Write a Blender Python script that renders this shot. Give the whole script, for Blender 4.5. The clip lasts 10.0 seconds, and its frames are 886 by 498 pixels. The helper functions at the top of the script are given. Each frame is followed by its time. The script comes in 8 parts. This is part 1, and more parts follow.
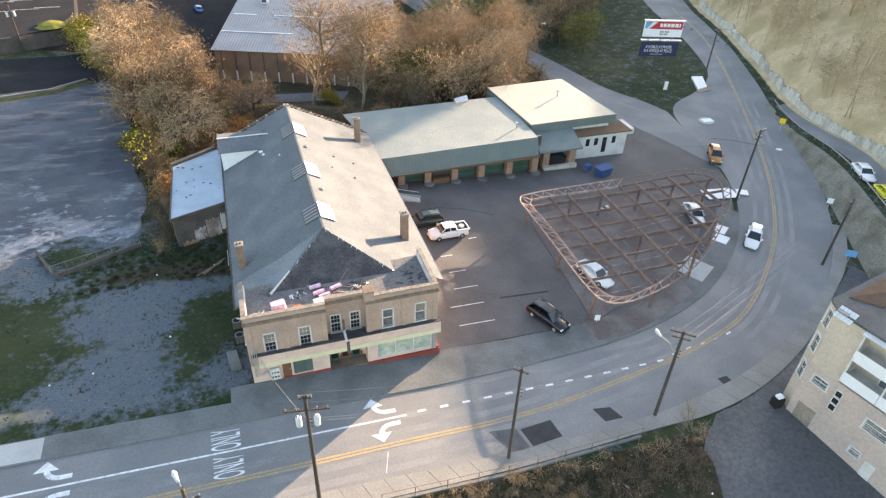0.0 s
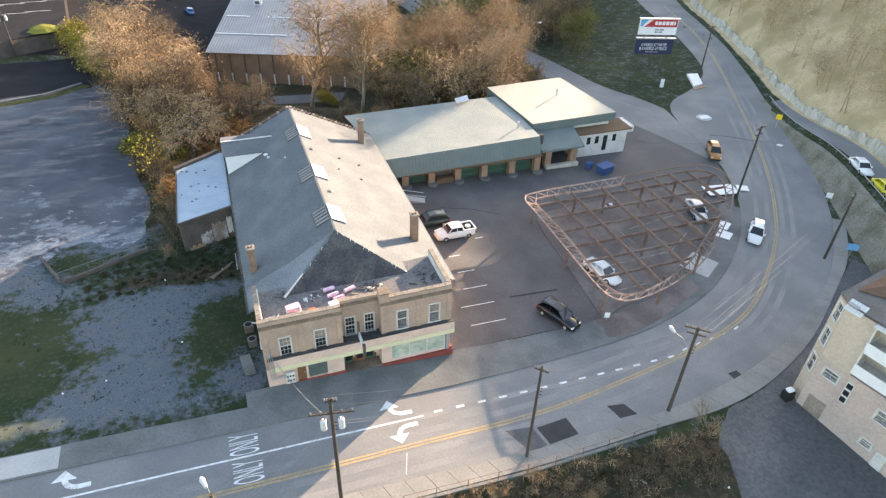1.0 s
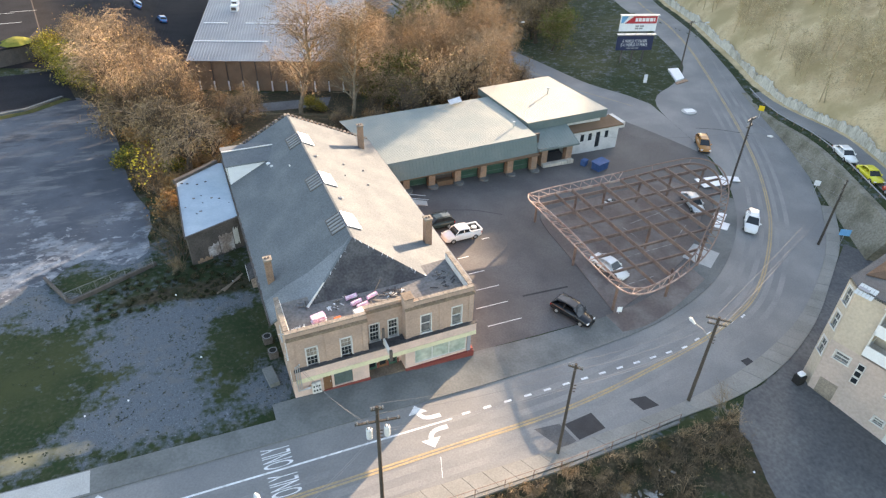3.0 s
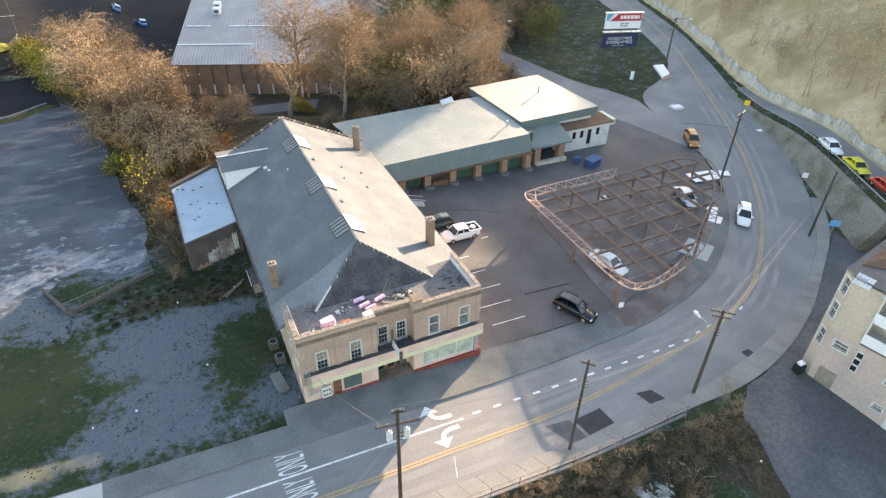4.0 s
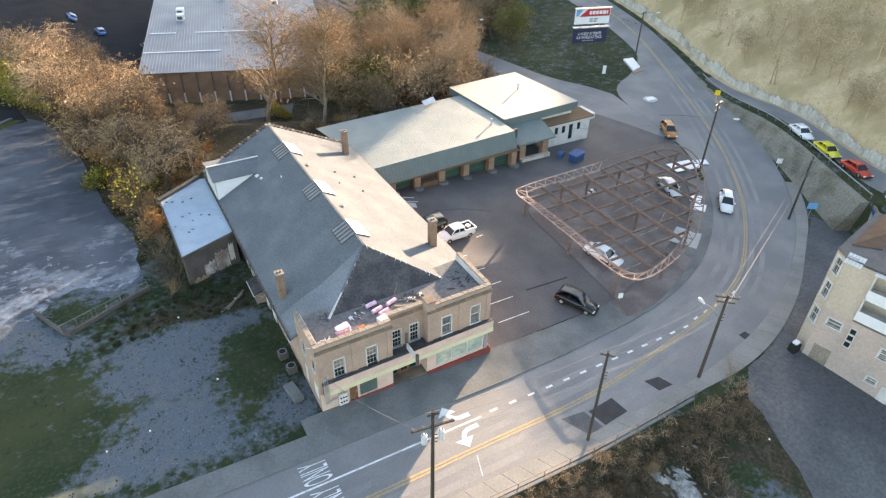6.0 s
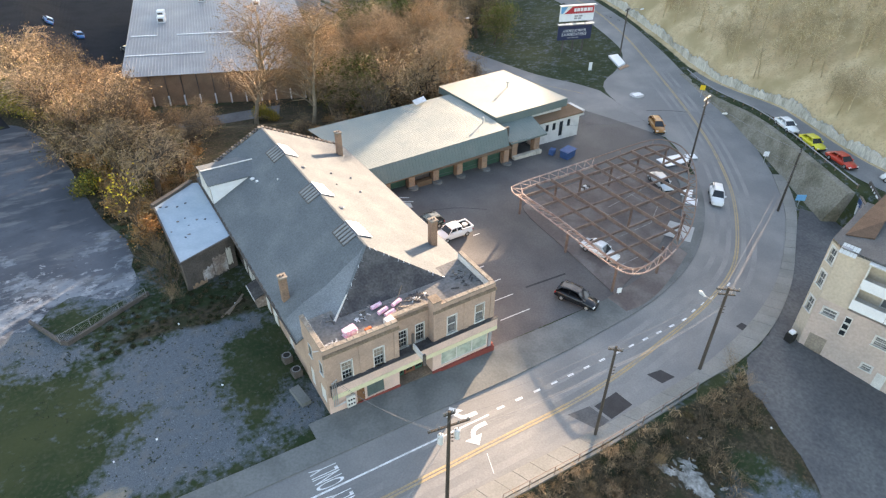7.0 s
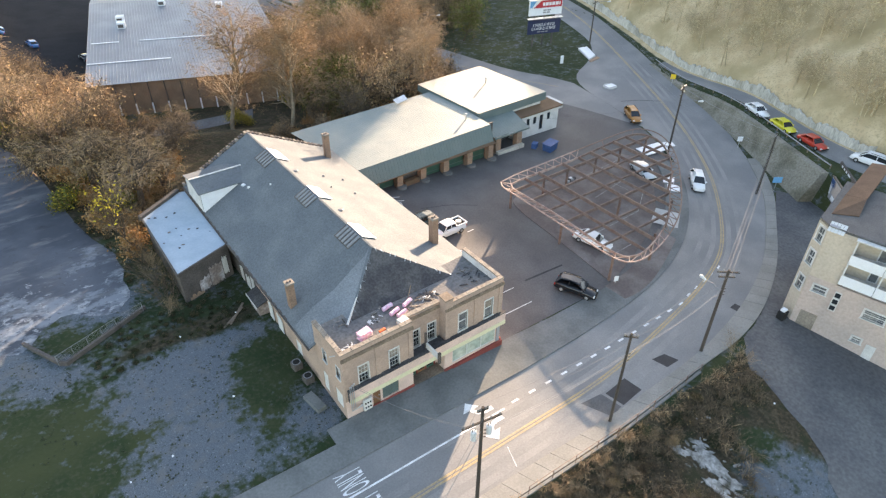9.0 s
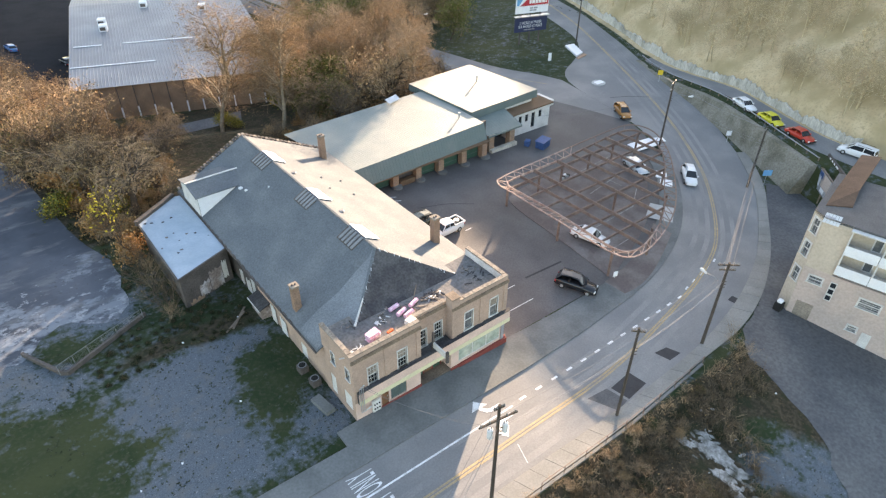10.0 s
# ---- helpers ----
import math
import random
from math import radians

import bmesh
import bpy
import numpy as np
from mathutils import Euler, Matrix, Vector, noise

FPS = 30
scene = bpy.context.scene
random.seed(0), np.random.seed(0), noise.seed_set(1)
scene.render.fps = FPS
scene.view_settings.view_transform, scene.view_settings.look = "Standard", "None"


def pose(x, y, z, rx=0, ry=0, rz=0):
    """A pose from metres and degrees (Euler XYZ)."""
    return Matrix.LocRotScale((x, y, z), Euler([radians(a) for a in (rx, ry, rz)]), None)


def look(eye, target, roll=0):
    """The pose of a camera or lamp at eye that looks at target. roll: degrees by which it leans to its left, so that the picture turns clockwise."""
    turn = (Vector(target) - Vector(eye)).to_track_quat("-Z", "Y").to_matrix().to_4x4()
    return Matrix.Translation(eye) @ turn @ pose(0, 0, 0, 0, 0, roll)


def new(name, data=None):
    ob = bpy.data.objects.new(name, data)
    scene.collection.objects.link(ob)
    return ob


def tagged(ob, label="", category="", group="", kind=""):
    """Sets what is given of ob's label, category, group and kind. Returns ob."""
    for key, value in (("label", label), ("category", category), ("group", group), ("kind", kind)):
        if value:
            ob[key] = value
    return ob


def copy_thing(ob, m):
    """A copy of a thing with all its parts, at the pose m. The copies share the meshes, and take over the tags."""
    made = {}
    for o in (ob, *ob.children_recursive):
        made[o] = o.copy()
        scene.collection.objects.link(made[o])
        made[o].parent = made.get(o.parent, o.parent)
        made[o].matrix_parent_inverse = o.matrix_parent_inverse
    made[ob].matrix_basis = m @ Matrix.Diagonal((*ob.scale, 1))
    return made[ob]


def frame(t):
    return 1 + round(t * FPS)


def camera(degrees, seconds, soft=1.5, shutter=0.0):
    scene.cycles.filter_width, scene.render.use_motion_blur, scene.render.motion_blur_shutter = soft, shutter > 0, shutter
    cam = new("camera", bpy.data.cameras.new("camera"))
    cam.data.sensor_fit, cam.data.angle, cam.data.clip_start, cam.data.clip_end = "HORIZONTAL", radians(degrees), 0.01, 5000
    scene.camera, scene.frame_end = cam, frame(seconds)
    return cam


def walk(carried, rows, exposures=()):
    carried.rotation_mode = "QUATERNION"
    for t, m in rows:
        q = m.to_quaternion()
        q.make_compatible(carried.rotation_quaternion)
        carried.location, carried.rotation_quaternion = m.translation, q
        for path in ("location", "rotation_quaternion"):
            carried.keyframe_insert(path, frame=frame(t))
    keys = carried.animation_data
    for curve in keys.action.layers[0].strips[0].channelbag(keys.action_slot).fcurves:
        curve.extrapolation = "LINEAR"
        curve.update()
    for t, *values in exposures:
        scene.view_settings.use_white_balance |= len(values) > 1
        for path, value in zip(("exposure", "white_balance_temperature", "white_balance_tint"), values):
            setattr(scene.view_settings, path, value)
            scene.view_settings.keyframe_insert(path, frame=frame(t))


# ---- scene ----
cam = camera(70.9, 10.0, 1.3)
PATH = [
    (0, (2.780, -39.719, 41.594), (3.320, -38.189, 40.425), 2.2),
    (0.5, (1.758, -39.410, 41.591), (2.313, -37.885, 40.423), 2.1),
    (1, (0.777, -39.038, 41.628), (1.350, -37.520, 40.459), 2.0),
    (1.5, (-0.228, -38.646, 41.681), (0.365, -37.135, 40.513), 1.8),
    (2, (-1.243, -38.220, 41.775), (-0.628, -36.718, 40.605), 1.7),
    (2.5, (-2.224, -37.867, 41.827), (-1.589, -36.373, 40.659), 1.6),
    (4, (-5.242, -36.621, 42.003), (-4.529, -35.162, 40.835), 1.3),
    (4.5, (-6.178, -36.165, 42.074), (-5.438, -34.720, 40.905), 1.3),
    (5, (-7.050, -35.700, 42.114), (-6.284, -34.269, 40.945), 1.2),
    (5.5, (-7.918, -35.282, 42.142), (-7.127, -33.864, 40.973), 1.0),
    (7, (-10.451, -33.814, 42.246), (-9.585, -32.444, 41.074), 0.8),
    (7.5, (-11.253, -33.306, 42.264), (-10.364, -31.954, 41.090), 0.7),
    (8, (-12.078, -32.765, 42.256), (-11.165, -31.430, 41.080), 0.6),
    (8.5, (-12.894, -32.188, 42.254), (-11.955, -30.871, 41.077), 0.5),
    (9, (-13.698, -31.641, 42.245), (-12.736, -30.342, 41.068), 0.4),
    (9.5, (-14.446, -31.088, 42.241), (-13.462, -29.806, 41.062), 0.3),
    (10, (-15.205, -30.486, 42.296), (-14.201, -29.222, 41.116), 0.3),
]
walk(cam, [(t, look(eye, target, roll)) for t, eye, target, roll in PATH], exposures=[(0, 2.54, 8000, 18), (10, 2.54, 8000, 18)])

# ---------------------------------------------------------------- light
SUN_AZ, SUN_EL = 33.5, 9.5          # degrees from +x towards +y, above the horizon
world = bpy.data.worlds.new("sky")
scene.world = world
world.use_nodes = True
wn = world.node_tree.nodes
sky = wn.new("ShaderNodeTexSky")
sky.sky_type = "NISHITA"
sky.sun_disc = False
sky.sun_elevation = radians(SUN_EL)
sky.sun_rotation = radians(90 - SUN_AZ)
sky.air_density, sky.dust_density, sky.ozone_density = 1.0, 0.9, 1.5
wn["Background"].inputs[1].default_value = 0.15
world.node_tree.links.new(sky.outputs[0], wn["Background"].inputs[0])
sun = new("sun", bpy.data.lights.new("sun", "SUN"))
sun.data.energy, sun.data.angle, sun.data.color = 4.6, radians(0.5), (1.0, 0.84, 0.66)
sx, sy, sz = (math.cos(radians(SUN_AZ)) * math.cos(radians(SUN_EL)), math.sin(radians(SUN_AZ)) * math.cos(radians(SUN_EL)), math.sin(radians(SUN_EL)))
sun.matrix_world = look((sx * 200, sy * 200, sz * 200), (0, 0, 0))


# ---------------------------------------------------------------- materials
def mat(name, col, rough=0.85, var=0.25, big=0.4, fine=12.0, bump=0.15, metal=0.0, tint=None, per_object=0.0, per_island=0.0, spec=0.3, coat=0.0, stretch=(1, 1, 1)):
    """Base colour broken by a large and a fine noise, with fine relief. tint: the second colour of the large noise."""
    m = bpy.data.materials.new(name)
    m.use_nodes = True
    nt = m.node_tree
    n, l = nt.nodes, nt.links
    bsdf = n["Principled BSDF"]
    bsdf.inputs["Roughness"].default_value, bsdf.inputs["Metallic"].default_value = rough, metal
    bsdf.inputs["Specular IOR Level"].default_value = spec
    bsdf.inputs["Coat Weight"].default_value = coat
    co = n.new("ShaderNodeTexCoord")
    mp = n.new("ShaderNodeMapping")
    mp.inputs["Scale"].default_value = stretch
    l.new(co.outputs["Object"], mp.inputs[0])
    a, b = n.new("ShaderNodeTexNoise"), n.new("ShaderNodeTexNoise")
    a.inputs["Scale"].default_value, b.inputs["Scale"].default_value = big, fine
    a.inputs["Detail"].default_value, b.inputs["Detail"].default_value = 5, 4
    for t in (a, b):
        l.new(mp.outputs[0], t.inputs["Vector"])
    mix = n.new("ShaderNodeMix")
    mix.data_type = "RGBA"
    second = tint or tuple(c * 0.6 for c in col)
    mix.inputs["A"].default_value, mix.inputs["B"].default_value = (*col, 1), (*second, 1)
    ramp = n.new("ShaderNodeMapRange")
    ramp.inputs["From Min"].default_value, ramp.inputs["From Max"].default_value = 0.42, 0.68
    ramp.inputs["To Max"].default_value = min(1.0, var * 2.6) if not tint else 1.0
    l.new(a.outputs["Fac"], ramp.inputs["Value"])
    l.new(ramp.outputs[0], mix.inputs["Factor"])
    hsv = n.new("ShaderNodeHueSaturation")
    l.new(mix.outputs["Result"], hsv.inputs["Color"])
    val = n.new("ShaderNodeMapRange")
    val.inputs["From Min"].default_value, val.inputs["From Max"].default_value = 0.3, 0.7
    val.inputs["To Min"].default_value, val.inputs["To Max"].default_value = 1 - var, 1 + var
    l.new(b.outputs["Fac"], val.inputs["Value"])
    out = val.outputs[0]
    for amount, node, socket in ((per_object, "ShaderNodeObjectInfo", "Random"), (per_island, "ShaderNodeNewGeometry", "Random Per Island")):
        if amount:
            info = n.new(node)
            rng = n.new("ShaderNodeMapRange")
            rng.inputs["To Min"].default_value, rng.inputs["To Max"].default_value = 1 - amount, 1 + amount
            l.new(info.outputs[socket], rng.inputs["Value"])
            mul = n.new("ShaderNodeMath")
            mul.operation = "MULTIPLY"
            l.new(out, mul.inputs[0]), l.new(rng.outputs[0], mul.inputs[1])
            out = mul.outputs[0]
    l.new(out, hsv.inputs["Value"])
    l.new(hsv.outputs[0], bsdf.inputs["Base Color"])
    if bump:
        bp = n.new("ShaderNodeBump")
        bp.inputs["Strength"].default_value, bp.inputs["Distance"].default_value = bump, 0.05
        l.new(b.outputs["Fac"], bp.inputs["Height"])
        l.new(bp.outputs[0], bsdf.inputs["Normal"])
    return m


M = {
    "asphalt": mat("worn grey asphalt", (0.175, 0.178, 0.182), 0.75, 0.10, 0.16, 7.0, 0.2, tint=(0.235, 0.234, 0.23)),
    "track": mat("tyre polished asphalt", (0.188, 0.19, 0.193), 0.72, 0.12, 0.2, 7.0, 0.15, tint=(0.24, 0.239, 0.235)),
    "lot": mat("dark sealed asphalt", (0.088, 0.084, 0.085), 0.75, 0.16, 0.2, 6.0, 0.25, tint=(0.12, 0.115, 0.115)),
    "drive": mat("dirty dark grey asphalt", (0.088, 0.09, 0.095), 0.85, 0.22, 0.13, 3.0, 0.3, tint=(0.145, 0.144, 0.143)),
    "new_shingle": mat("lighter new shingle", (0.2, 0.22, 0.238), 0.95, 0.2, 0.3, 7.0, 0.6, spec=0.15),
    "worn_patch": mat("worn dark asphalt repair", (0.10, 0.102, 0.106), 0.8, 0.2, 0.7, 8.0, 0.3),
    "patch": mat("fresh black asphalt", (0.042, 0.042, 0.045), 0.8, 0.2, 1.0, 14.0, 0.3),
    "dark_lot": mat("black far asphalt", (0.028, 0.028, 0.032), 0.95, 0.2, 0.2, 5.0, 0.2, spec=0.05),
    "concrete": mat("weathered pavement concrete", (0.165, 0.172, 0.17), 0.9, 0.13, 0.35, 5.0, 0.15, tint=(0.118, 0.126, 0.124)),
    "south_concrete": mat("pale worn pavement concrete", (0.25, 0.243, 0.226), 0.9, 0.12, 0.3, 7.0, 0.2, tint=(0.20, 0.196, 0.18), per_object=0.04),
    "pale_concrete": mat("pale new concrete", (0.42, 0.42, 0.41), 0.9, 0.12, 0.6, 10.0, 0.2),
    "broken_concrete": mat("pale broken concrete with moss", (0.33, 0.33, 0.32), 0.9, 0.25, 1.1, 5.0, 0.3, tint=(0.05, 0.05, 0.036)),
    "wall_concrete": mat("stained cast concrete", (0.56, 0.53, 0.47), 0.9, 0.25, 0.5, 5.0, 0.5, tint=(0.34, 0.32, 0.27), stretch=(1, 1, 0.25)),
    "verge": mat("rough autumn grass", (0.055, 0.062, 0.022), 0.95, 0.3, 0.8, 5.0, 0.4, tint=(0.09, 0.08, 0.03), spec=0.1),
    "island_grass": mat("bright yellow green grass", (0.20, 0.19, 0.04), 0.95, 0.25, 0.6, 6.0, 0.4, tint=(0.12, 0.13, 0.03), spec=0.1),
    "pole_wood": mat("dark creosoted timber", (0.075, 0.063, 0.054), 0.9, 0.25, 1.0, 12.0, 0.3, stretch=(1, 1, 0.15)),
    "grey_wall": mat("dark stained concrete", (0.22, 0.205, 0.17), 0.92, 0.25, 0.4, 4.0, 0.35, tint=(0.13, 0.12, 0.09)),
    "slab": mat("reddish brown old slab", (0.13, 0.105, 0.098), 0.9, 0.12, 0.35, 4.0, 0.2, tint=(0.20, 0.175, 0.165)),
    "white_paint": mat("white road paint", (0.72, 0.73, 0.74), 0.7, 0.12, 2.0, 20.0, 0.1, tint=(0.5, 0.5, 0.5)),
    "worn_line": mat("worn off line paint", (0.33, 0.31, 0.29), 0.8, 0.3, 1.5, 6.0, 0.1, tint=(0.17, 0.15, 0.14)),
    "yellow_paint": mat("faded yellow road paint", (0.37, 0.275, 0.155), 0.7, 0.2, 0.5, 6.0, 0.1, tint=(0.27, 0.23, 0.175)),
    "brick": mat("tan brick", (0.44, 0.315, 0.25), 0.9, 0.14, 0.45, 6.0, 0.25, tint=(0.35, 0.258, 0.212)),
    "red_brick": mat("orange brick", (0.36, 0.235, 0.16), 0.9, 0.3, 1.2, 9.0, 0.35, tint=(0.28, 0.195, 0.145)),
    "chimney_brick": mat("sooty red brown brick", (0.29, 0.185, 0.13), 0.9, 0.2, 0.9, 8.0, 0.3, tint=(0.21, 0.14, 0.105)),
    "coping": mat("weathered stone coping", (0.27, 0.23, 0.19), 0.9, 0.25, 0.8, 6.0, 0.3, tint=(0.19, 0.16, 0.135)),
    "stained_stone": mat("dark stained stone", (0.23, 0.175, 0.13), 0.9, 0.25, 0.7, 6.0, 0.3, tint=(0.15, 0.115, 0.09)),
    "shingle": mat("grey asphalt shingle", (0.122, 0.137, 0.150), 0.95, 0.17, 0.35, 6.0, 0.5, tint=(0.152, 0.166, 0.177), spec=0.1),
    "dark_shingle": mat("dark exposed underlay", (0.05, 0.05, 0.055), 0.9, 0.3, 0.6, 5.0, 0.4, tint=(0.09, 0.09, 0.09)),
    "membrane": mat("patched bitumen roofing", (0.125, 0.127, 0.132), 0.9, 0.25, 0.45, 4.0, 0.4, tint=(0.20, 0.187, 0.172)),
    "grey_slat": mat("weathered grey metal slat", (0.2, 0.21, 0.22), 0.6, 0.15, 1.0, 9.0, 0.1),
    "white_membrane": mat("white coated roofing", (0.35, 0.43, 0.50), 0.8, 0.06, 0.5, 4.0, 0.15, tint=(0.29, 0.37, 0.44), spec=0.15),
    "flashing": mat("bent galvanised flashing", (0.62, 0.63, 0.64), 0.45, 0.15, 1.5, 12.0, 0.2, metal=0.4),
    "white_trim": mat("white painted trim", (0.62, 0.61, 0.59), 0.6, 0.15, 1.2, 12.0, 0.1),
    "pink_panel": mat("pale pink fascia panel", (0.68, 0.495, 0.42), 0.7, 0.1, 0.6, 9.0, 0.1, tint=(0.57, 0.42, 0.36)),
    "grey_board": mat("grey green boarded window", (0.10, 0.135, 0.13), 0.5, 0.15, 0.8, 6.0, 0.1),
    "yellow_strip": mat("pale yellow fascia strip", (0.66, 0.62, 0.42), 0.6, 0.08, 0.8, 9.0, 0.1),
    "red_base": mat("dull red painted base", (0.25, 0.06, 0.05), 0.7, 0.15, 1.0, 9.0, 0.2),
    "house_glass": mat("grey curtained window glass", (0.10, 0.11, 0.12), 0.1, 0.2, 0.9, 3.0, 0.0, tint=(0.2, 0.2, 0.19), spec=0.6),
    "dark_glass": mat("dark window glass", (0.02, 0.025, 0.03), 0.08, 0.1, 0.7, 3.0, 0.0, spec=0.6),
    "shop_glass": mat("clouded shop glass", (0.36, 0.42, 0.36), 0.15, 0.2, 0.7, 2.0, 0.0, tint=(0.5, 0.52, 0.44), spec=0.6),
    "green_panel": mat("dark green boarding", (0.045, 0.11, 0.08), 0.7, 0.15, 1.0, 9.0, 0.15),
    "brown_door": mat("brown timber door", (0.22, 0.11, 0.06), 0.7, 0.2, 1.5, 12.0, 0.2),
    "green_metal": mat("green ribbed metal", (0.125, 0.165, 0.16), 0.55, 0.12, 0.5, 8.0, 0.1, tint=(0.15, 0.185, 0.178)),
    "green_roof": mat("pale green coated metal roof", (0.215, 0.25, 0.24), 0.6, 0.12, 0.3, 8.0, 0.1, tint=(0.265, 0.285, 0.265)),
    "cream_roof": mat("cream coated metal roof", (0.40, 0.38, 0.32), 0.6, 0.12, 0.3, 8.0, 0.1, tint=(0.35, 0.34, 0.29)),
    "silver_roof": mat("silver ribbed metal roof", (0.215, 0.225, 0.245), 0.5, 0.12, 0.15, 6.0, 0.1, tint=(0.27, 0.28, 0.30)),
    "rust": mat("rusty painted steel", (0.22, 0.15, 0.122), 0.75, 0.3, 1.5, 12.0, 0.3, tint=(0.155, 0.098, 0.08)),
    "cream_steel": mat("flaking cream steel", (0.40, 0.295, 0.25), 0.75, 0.25, 1.5, 12.0, 0.3, tint=(0.27, 0.155, 0.125)),
    "timber": mat("weathered grey timber", (0.20, 0.155, 0.12), 0.9, 0.25, 1.0, 12.0, 0.3, stretch=(1, 1, 0.15)),
    "steel": mat("galvanised steel", (0.5, 0.51, 0.52), 0.4, 0.12, 2.0, 15.0, 0.1, metal=0.7),
    "black": mat("black rubber", (0.02, 0.02, 0.02), 0.8, 0.2, 3.0, 20.0, 0.1),
    "wire": mat("weathered grey cable", (0.16, 0.16, 0.165), 0.7, 0.1, 3.0, 20.0, 0.0),
    "cable": mat("sunlit pale cable", (0.26, 0.26, 0.27), 0.6, 0.1, 3.0, 20.0, 0.0),
    "porcelain": mat("grey porcelain", (0.2, 0.2, 0.2), 0.3, 0.05, 3.0, 20.0, 0.0),
    "transformer": mat("light grey painted tank", (0.6, 0.61, 0.62), 0.5, 0.08, 2.0, 12.0, 0.05),
    "beige_wall": mat("beige plaster", (0.50, 0.40, 0.355), 0.85, 0.1, 0.3, 4.0, 0.12, tint=(0.41, 0.345, 0.315)),
    "yellow_wall": mat("pale yellow plaster", (0.53, 0.45, 0.365), 0.85, 0.1, 0.35, 4.0, 0.12, tint=(0.46, 0.39, 0.315)),
    "brown_roof": mat("brown roofing", (0.14, 0.085, 0.058), 0.9, 0.2, 0.6, 9.0, 0.3),
    "bark": mat("grey brown bark", (0.085, 0.065, 0.05), 0.95, 0.3, 1.0, 12.0, 0.4, tint=(0.12, 0.092, 0.07)),
    "pale_bark": mat("pale mottled bark", (0.30, 0.25, 0.185), 0.9, 0.3, 0.9, 8.0, 0.3, tint=(0.17, 0.13, 0.09)),
    "twig": mat("brown twigs", (0.36, 0.25, 0.155), 0.95, 0.2, 1.0, 9.0, 0.0, per_island=0.6, per_object=0.2),
    "dry_stem": mat("brown dry stems", (0.145, 0.108, 0.072), 0.95, 0.2, 1.0, 9.0, 0.0, per_island=0.5, per_object=0.25),
    # hill twigs, and hill leaves below, are lifted pale to put haze into them
    "haze_twig": mat("haze-pale twigs", (0.47, 0.385, 0.25), 0.95, 0.2, 1.0, 9.0, 0.0, per_island=0.3, per_object=0.2),
    "leaf": mat("dry brown leaves", (0.31, 0.205, 0.095), 0.9, 0.2, 0.4, 9.0, 0.0, tint=(0.24, 0.165, 0.08), per_island=0.5, per_object=0.2),
    "rust_leaf": mat("rust coloured leaves", (0.36, 0.19, 0.07), 0.9, 0.2, 0.5, 9.0, 0.0, per_island=0.3),
    "dark_leaf": mat("dark brown leaves", (0.10, 0.072, 0.04), 0.9, 0.2, 0.5, 9.0, 0.0, per_island=0.35, per_object=0.2),
    "deep_leaf": mat("deep green weeds", (0.03, 0.042, 0.016), 0.9, 0.2, 0.5, 9.0, 0.0, per_island=0.4, per_object=0.2),
    "haze_leaf": mat("haze-pale leaves", (0.47, 0.385, 0.25), 0.9, 0.2, 0.5, 9.0, 0.0, per_island=0.25, per_object=0.2),
    "yellow_leaf": mat("yellow leaves", (0.52, 0.38, 0.04), 0.85, 0.2, 0.6, 9.0, 0.0, per_island=0.4),
    "lime_leaf": mat("yellow green leaves", (0.24, 0.21, 0.03), 0.85, 0.2, 0.6, 9.0, 0.0, per_island=0.5, per_object=0.1),
    "field_weed": mat("dull green weeds", (0.048, 0.06, 0.032), 0.9, 0.2, 0.5, 9.0, 0.0, per_island=0.4),
    "green_leaf": mat("olive green leaves", (0.115, 0.12, 0.026), 0.85, 0.2, 0.6, 9.0, 0.0, per_island=0.5, per_object=0.2),
    "rubble": mat("roofing rubble", (0.2, 0.18, 0.16), 0.9, 0.3, 2.0, 12.0, 0.2, per_island=0.7),
    "pink_wrap": mat("pink plastic wrapped bundle", (0.62, 0.36, 0.5), 0.4, 0.3, 3.0, 14.0, 0.2, tint=(0.72, 0.68, 0.72)),
    "orange": mat("orange plastic", (0.6, 0.13, 0.04), 0.6, 0.15, 3.0, 14.0, 0.1),
    "blue_tarp": mat("blue tarpaulin", (0.04, 0.10, 0.24), 0.6, 0.2, 2.0, 10.0, 0.3),
    "blue_sign": mat("light blue sign face", (0.12, 0.36, 0.62), 0.5, 0.08, 2.0, 10.0, 0.0),
    "yellow_sign": mat("yellow sign face", (0.75, 0.5, 0.03), 0.5, 0.08, 2.0, 10.0, 0.0),
    "red_sign": mat("red sign print", (0.5, 0.04, 0.05), 0.5, 0.08, 2.0, 10.0, 0.0),
    "navy_sign": mat("dark navy sign print", (0.03, 0.04, 0.09), 0.5, 0.08, 2.0, 10.0, 0.0),
    "sign_white": mat("white sign face", (0.75, 0.76, 0.78), 0.5, 0.05, 2.0, 10.0, 0.0),
    "grey_print": mat("grey print", (0.3, 0.3, 0.32), 0.5, 0.05, 2.0, 10.0, 0.0),
    "car_white": mat("white car paint", (0.75, 0.76, 0.77), 0.25, 0.03, 1.0, 5.0, 0.0, coat=0.6),
    "car_black": mat("black car paint", (0.012, 0.013, 0.016), 0.2, 0.05, 1.0, 5.0, 0.0, coat=0.6),
    "car_green": mat("dark green car paint", (0.02, 0.035, 0.035), 0.25, 0.05, 1.0, 5.0, 0.0, coat=0.5),
    "car_silver": mat("light silver car paint", (0.55, 0.6, 0.64), 0.3, 0.05, 1.0, 5.0, 0.0, coat=0.5, metal=0.3),
    "car_yellow": mat("yellow car paint", (0.62, 0.56, 0.04), 0.3, 0.05, 1.0, 5.0, 0.0, coat=0.5),
    "car_red": mat("red car paint", (0.5, 0.05, 0.03), 0.3, 0.05, 1.0, 5.0, 0.0, coat=0.5),
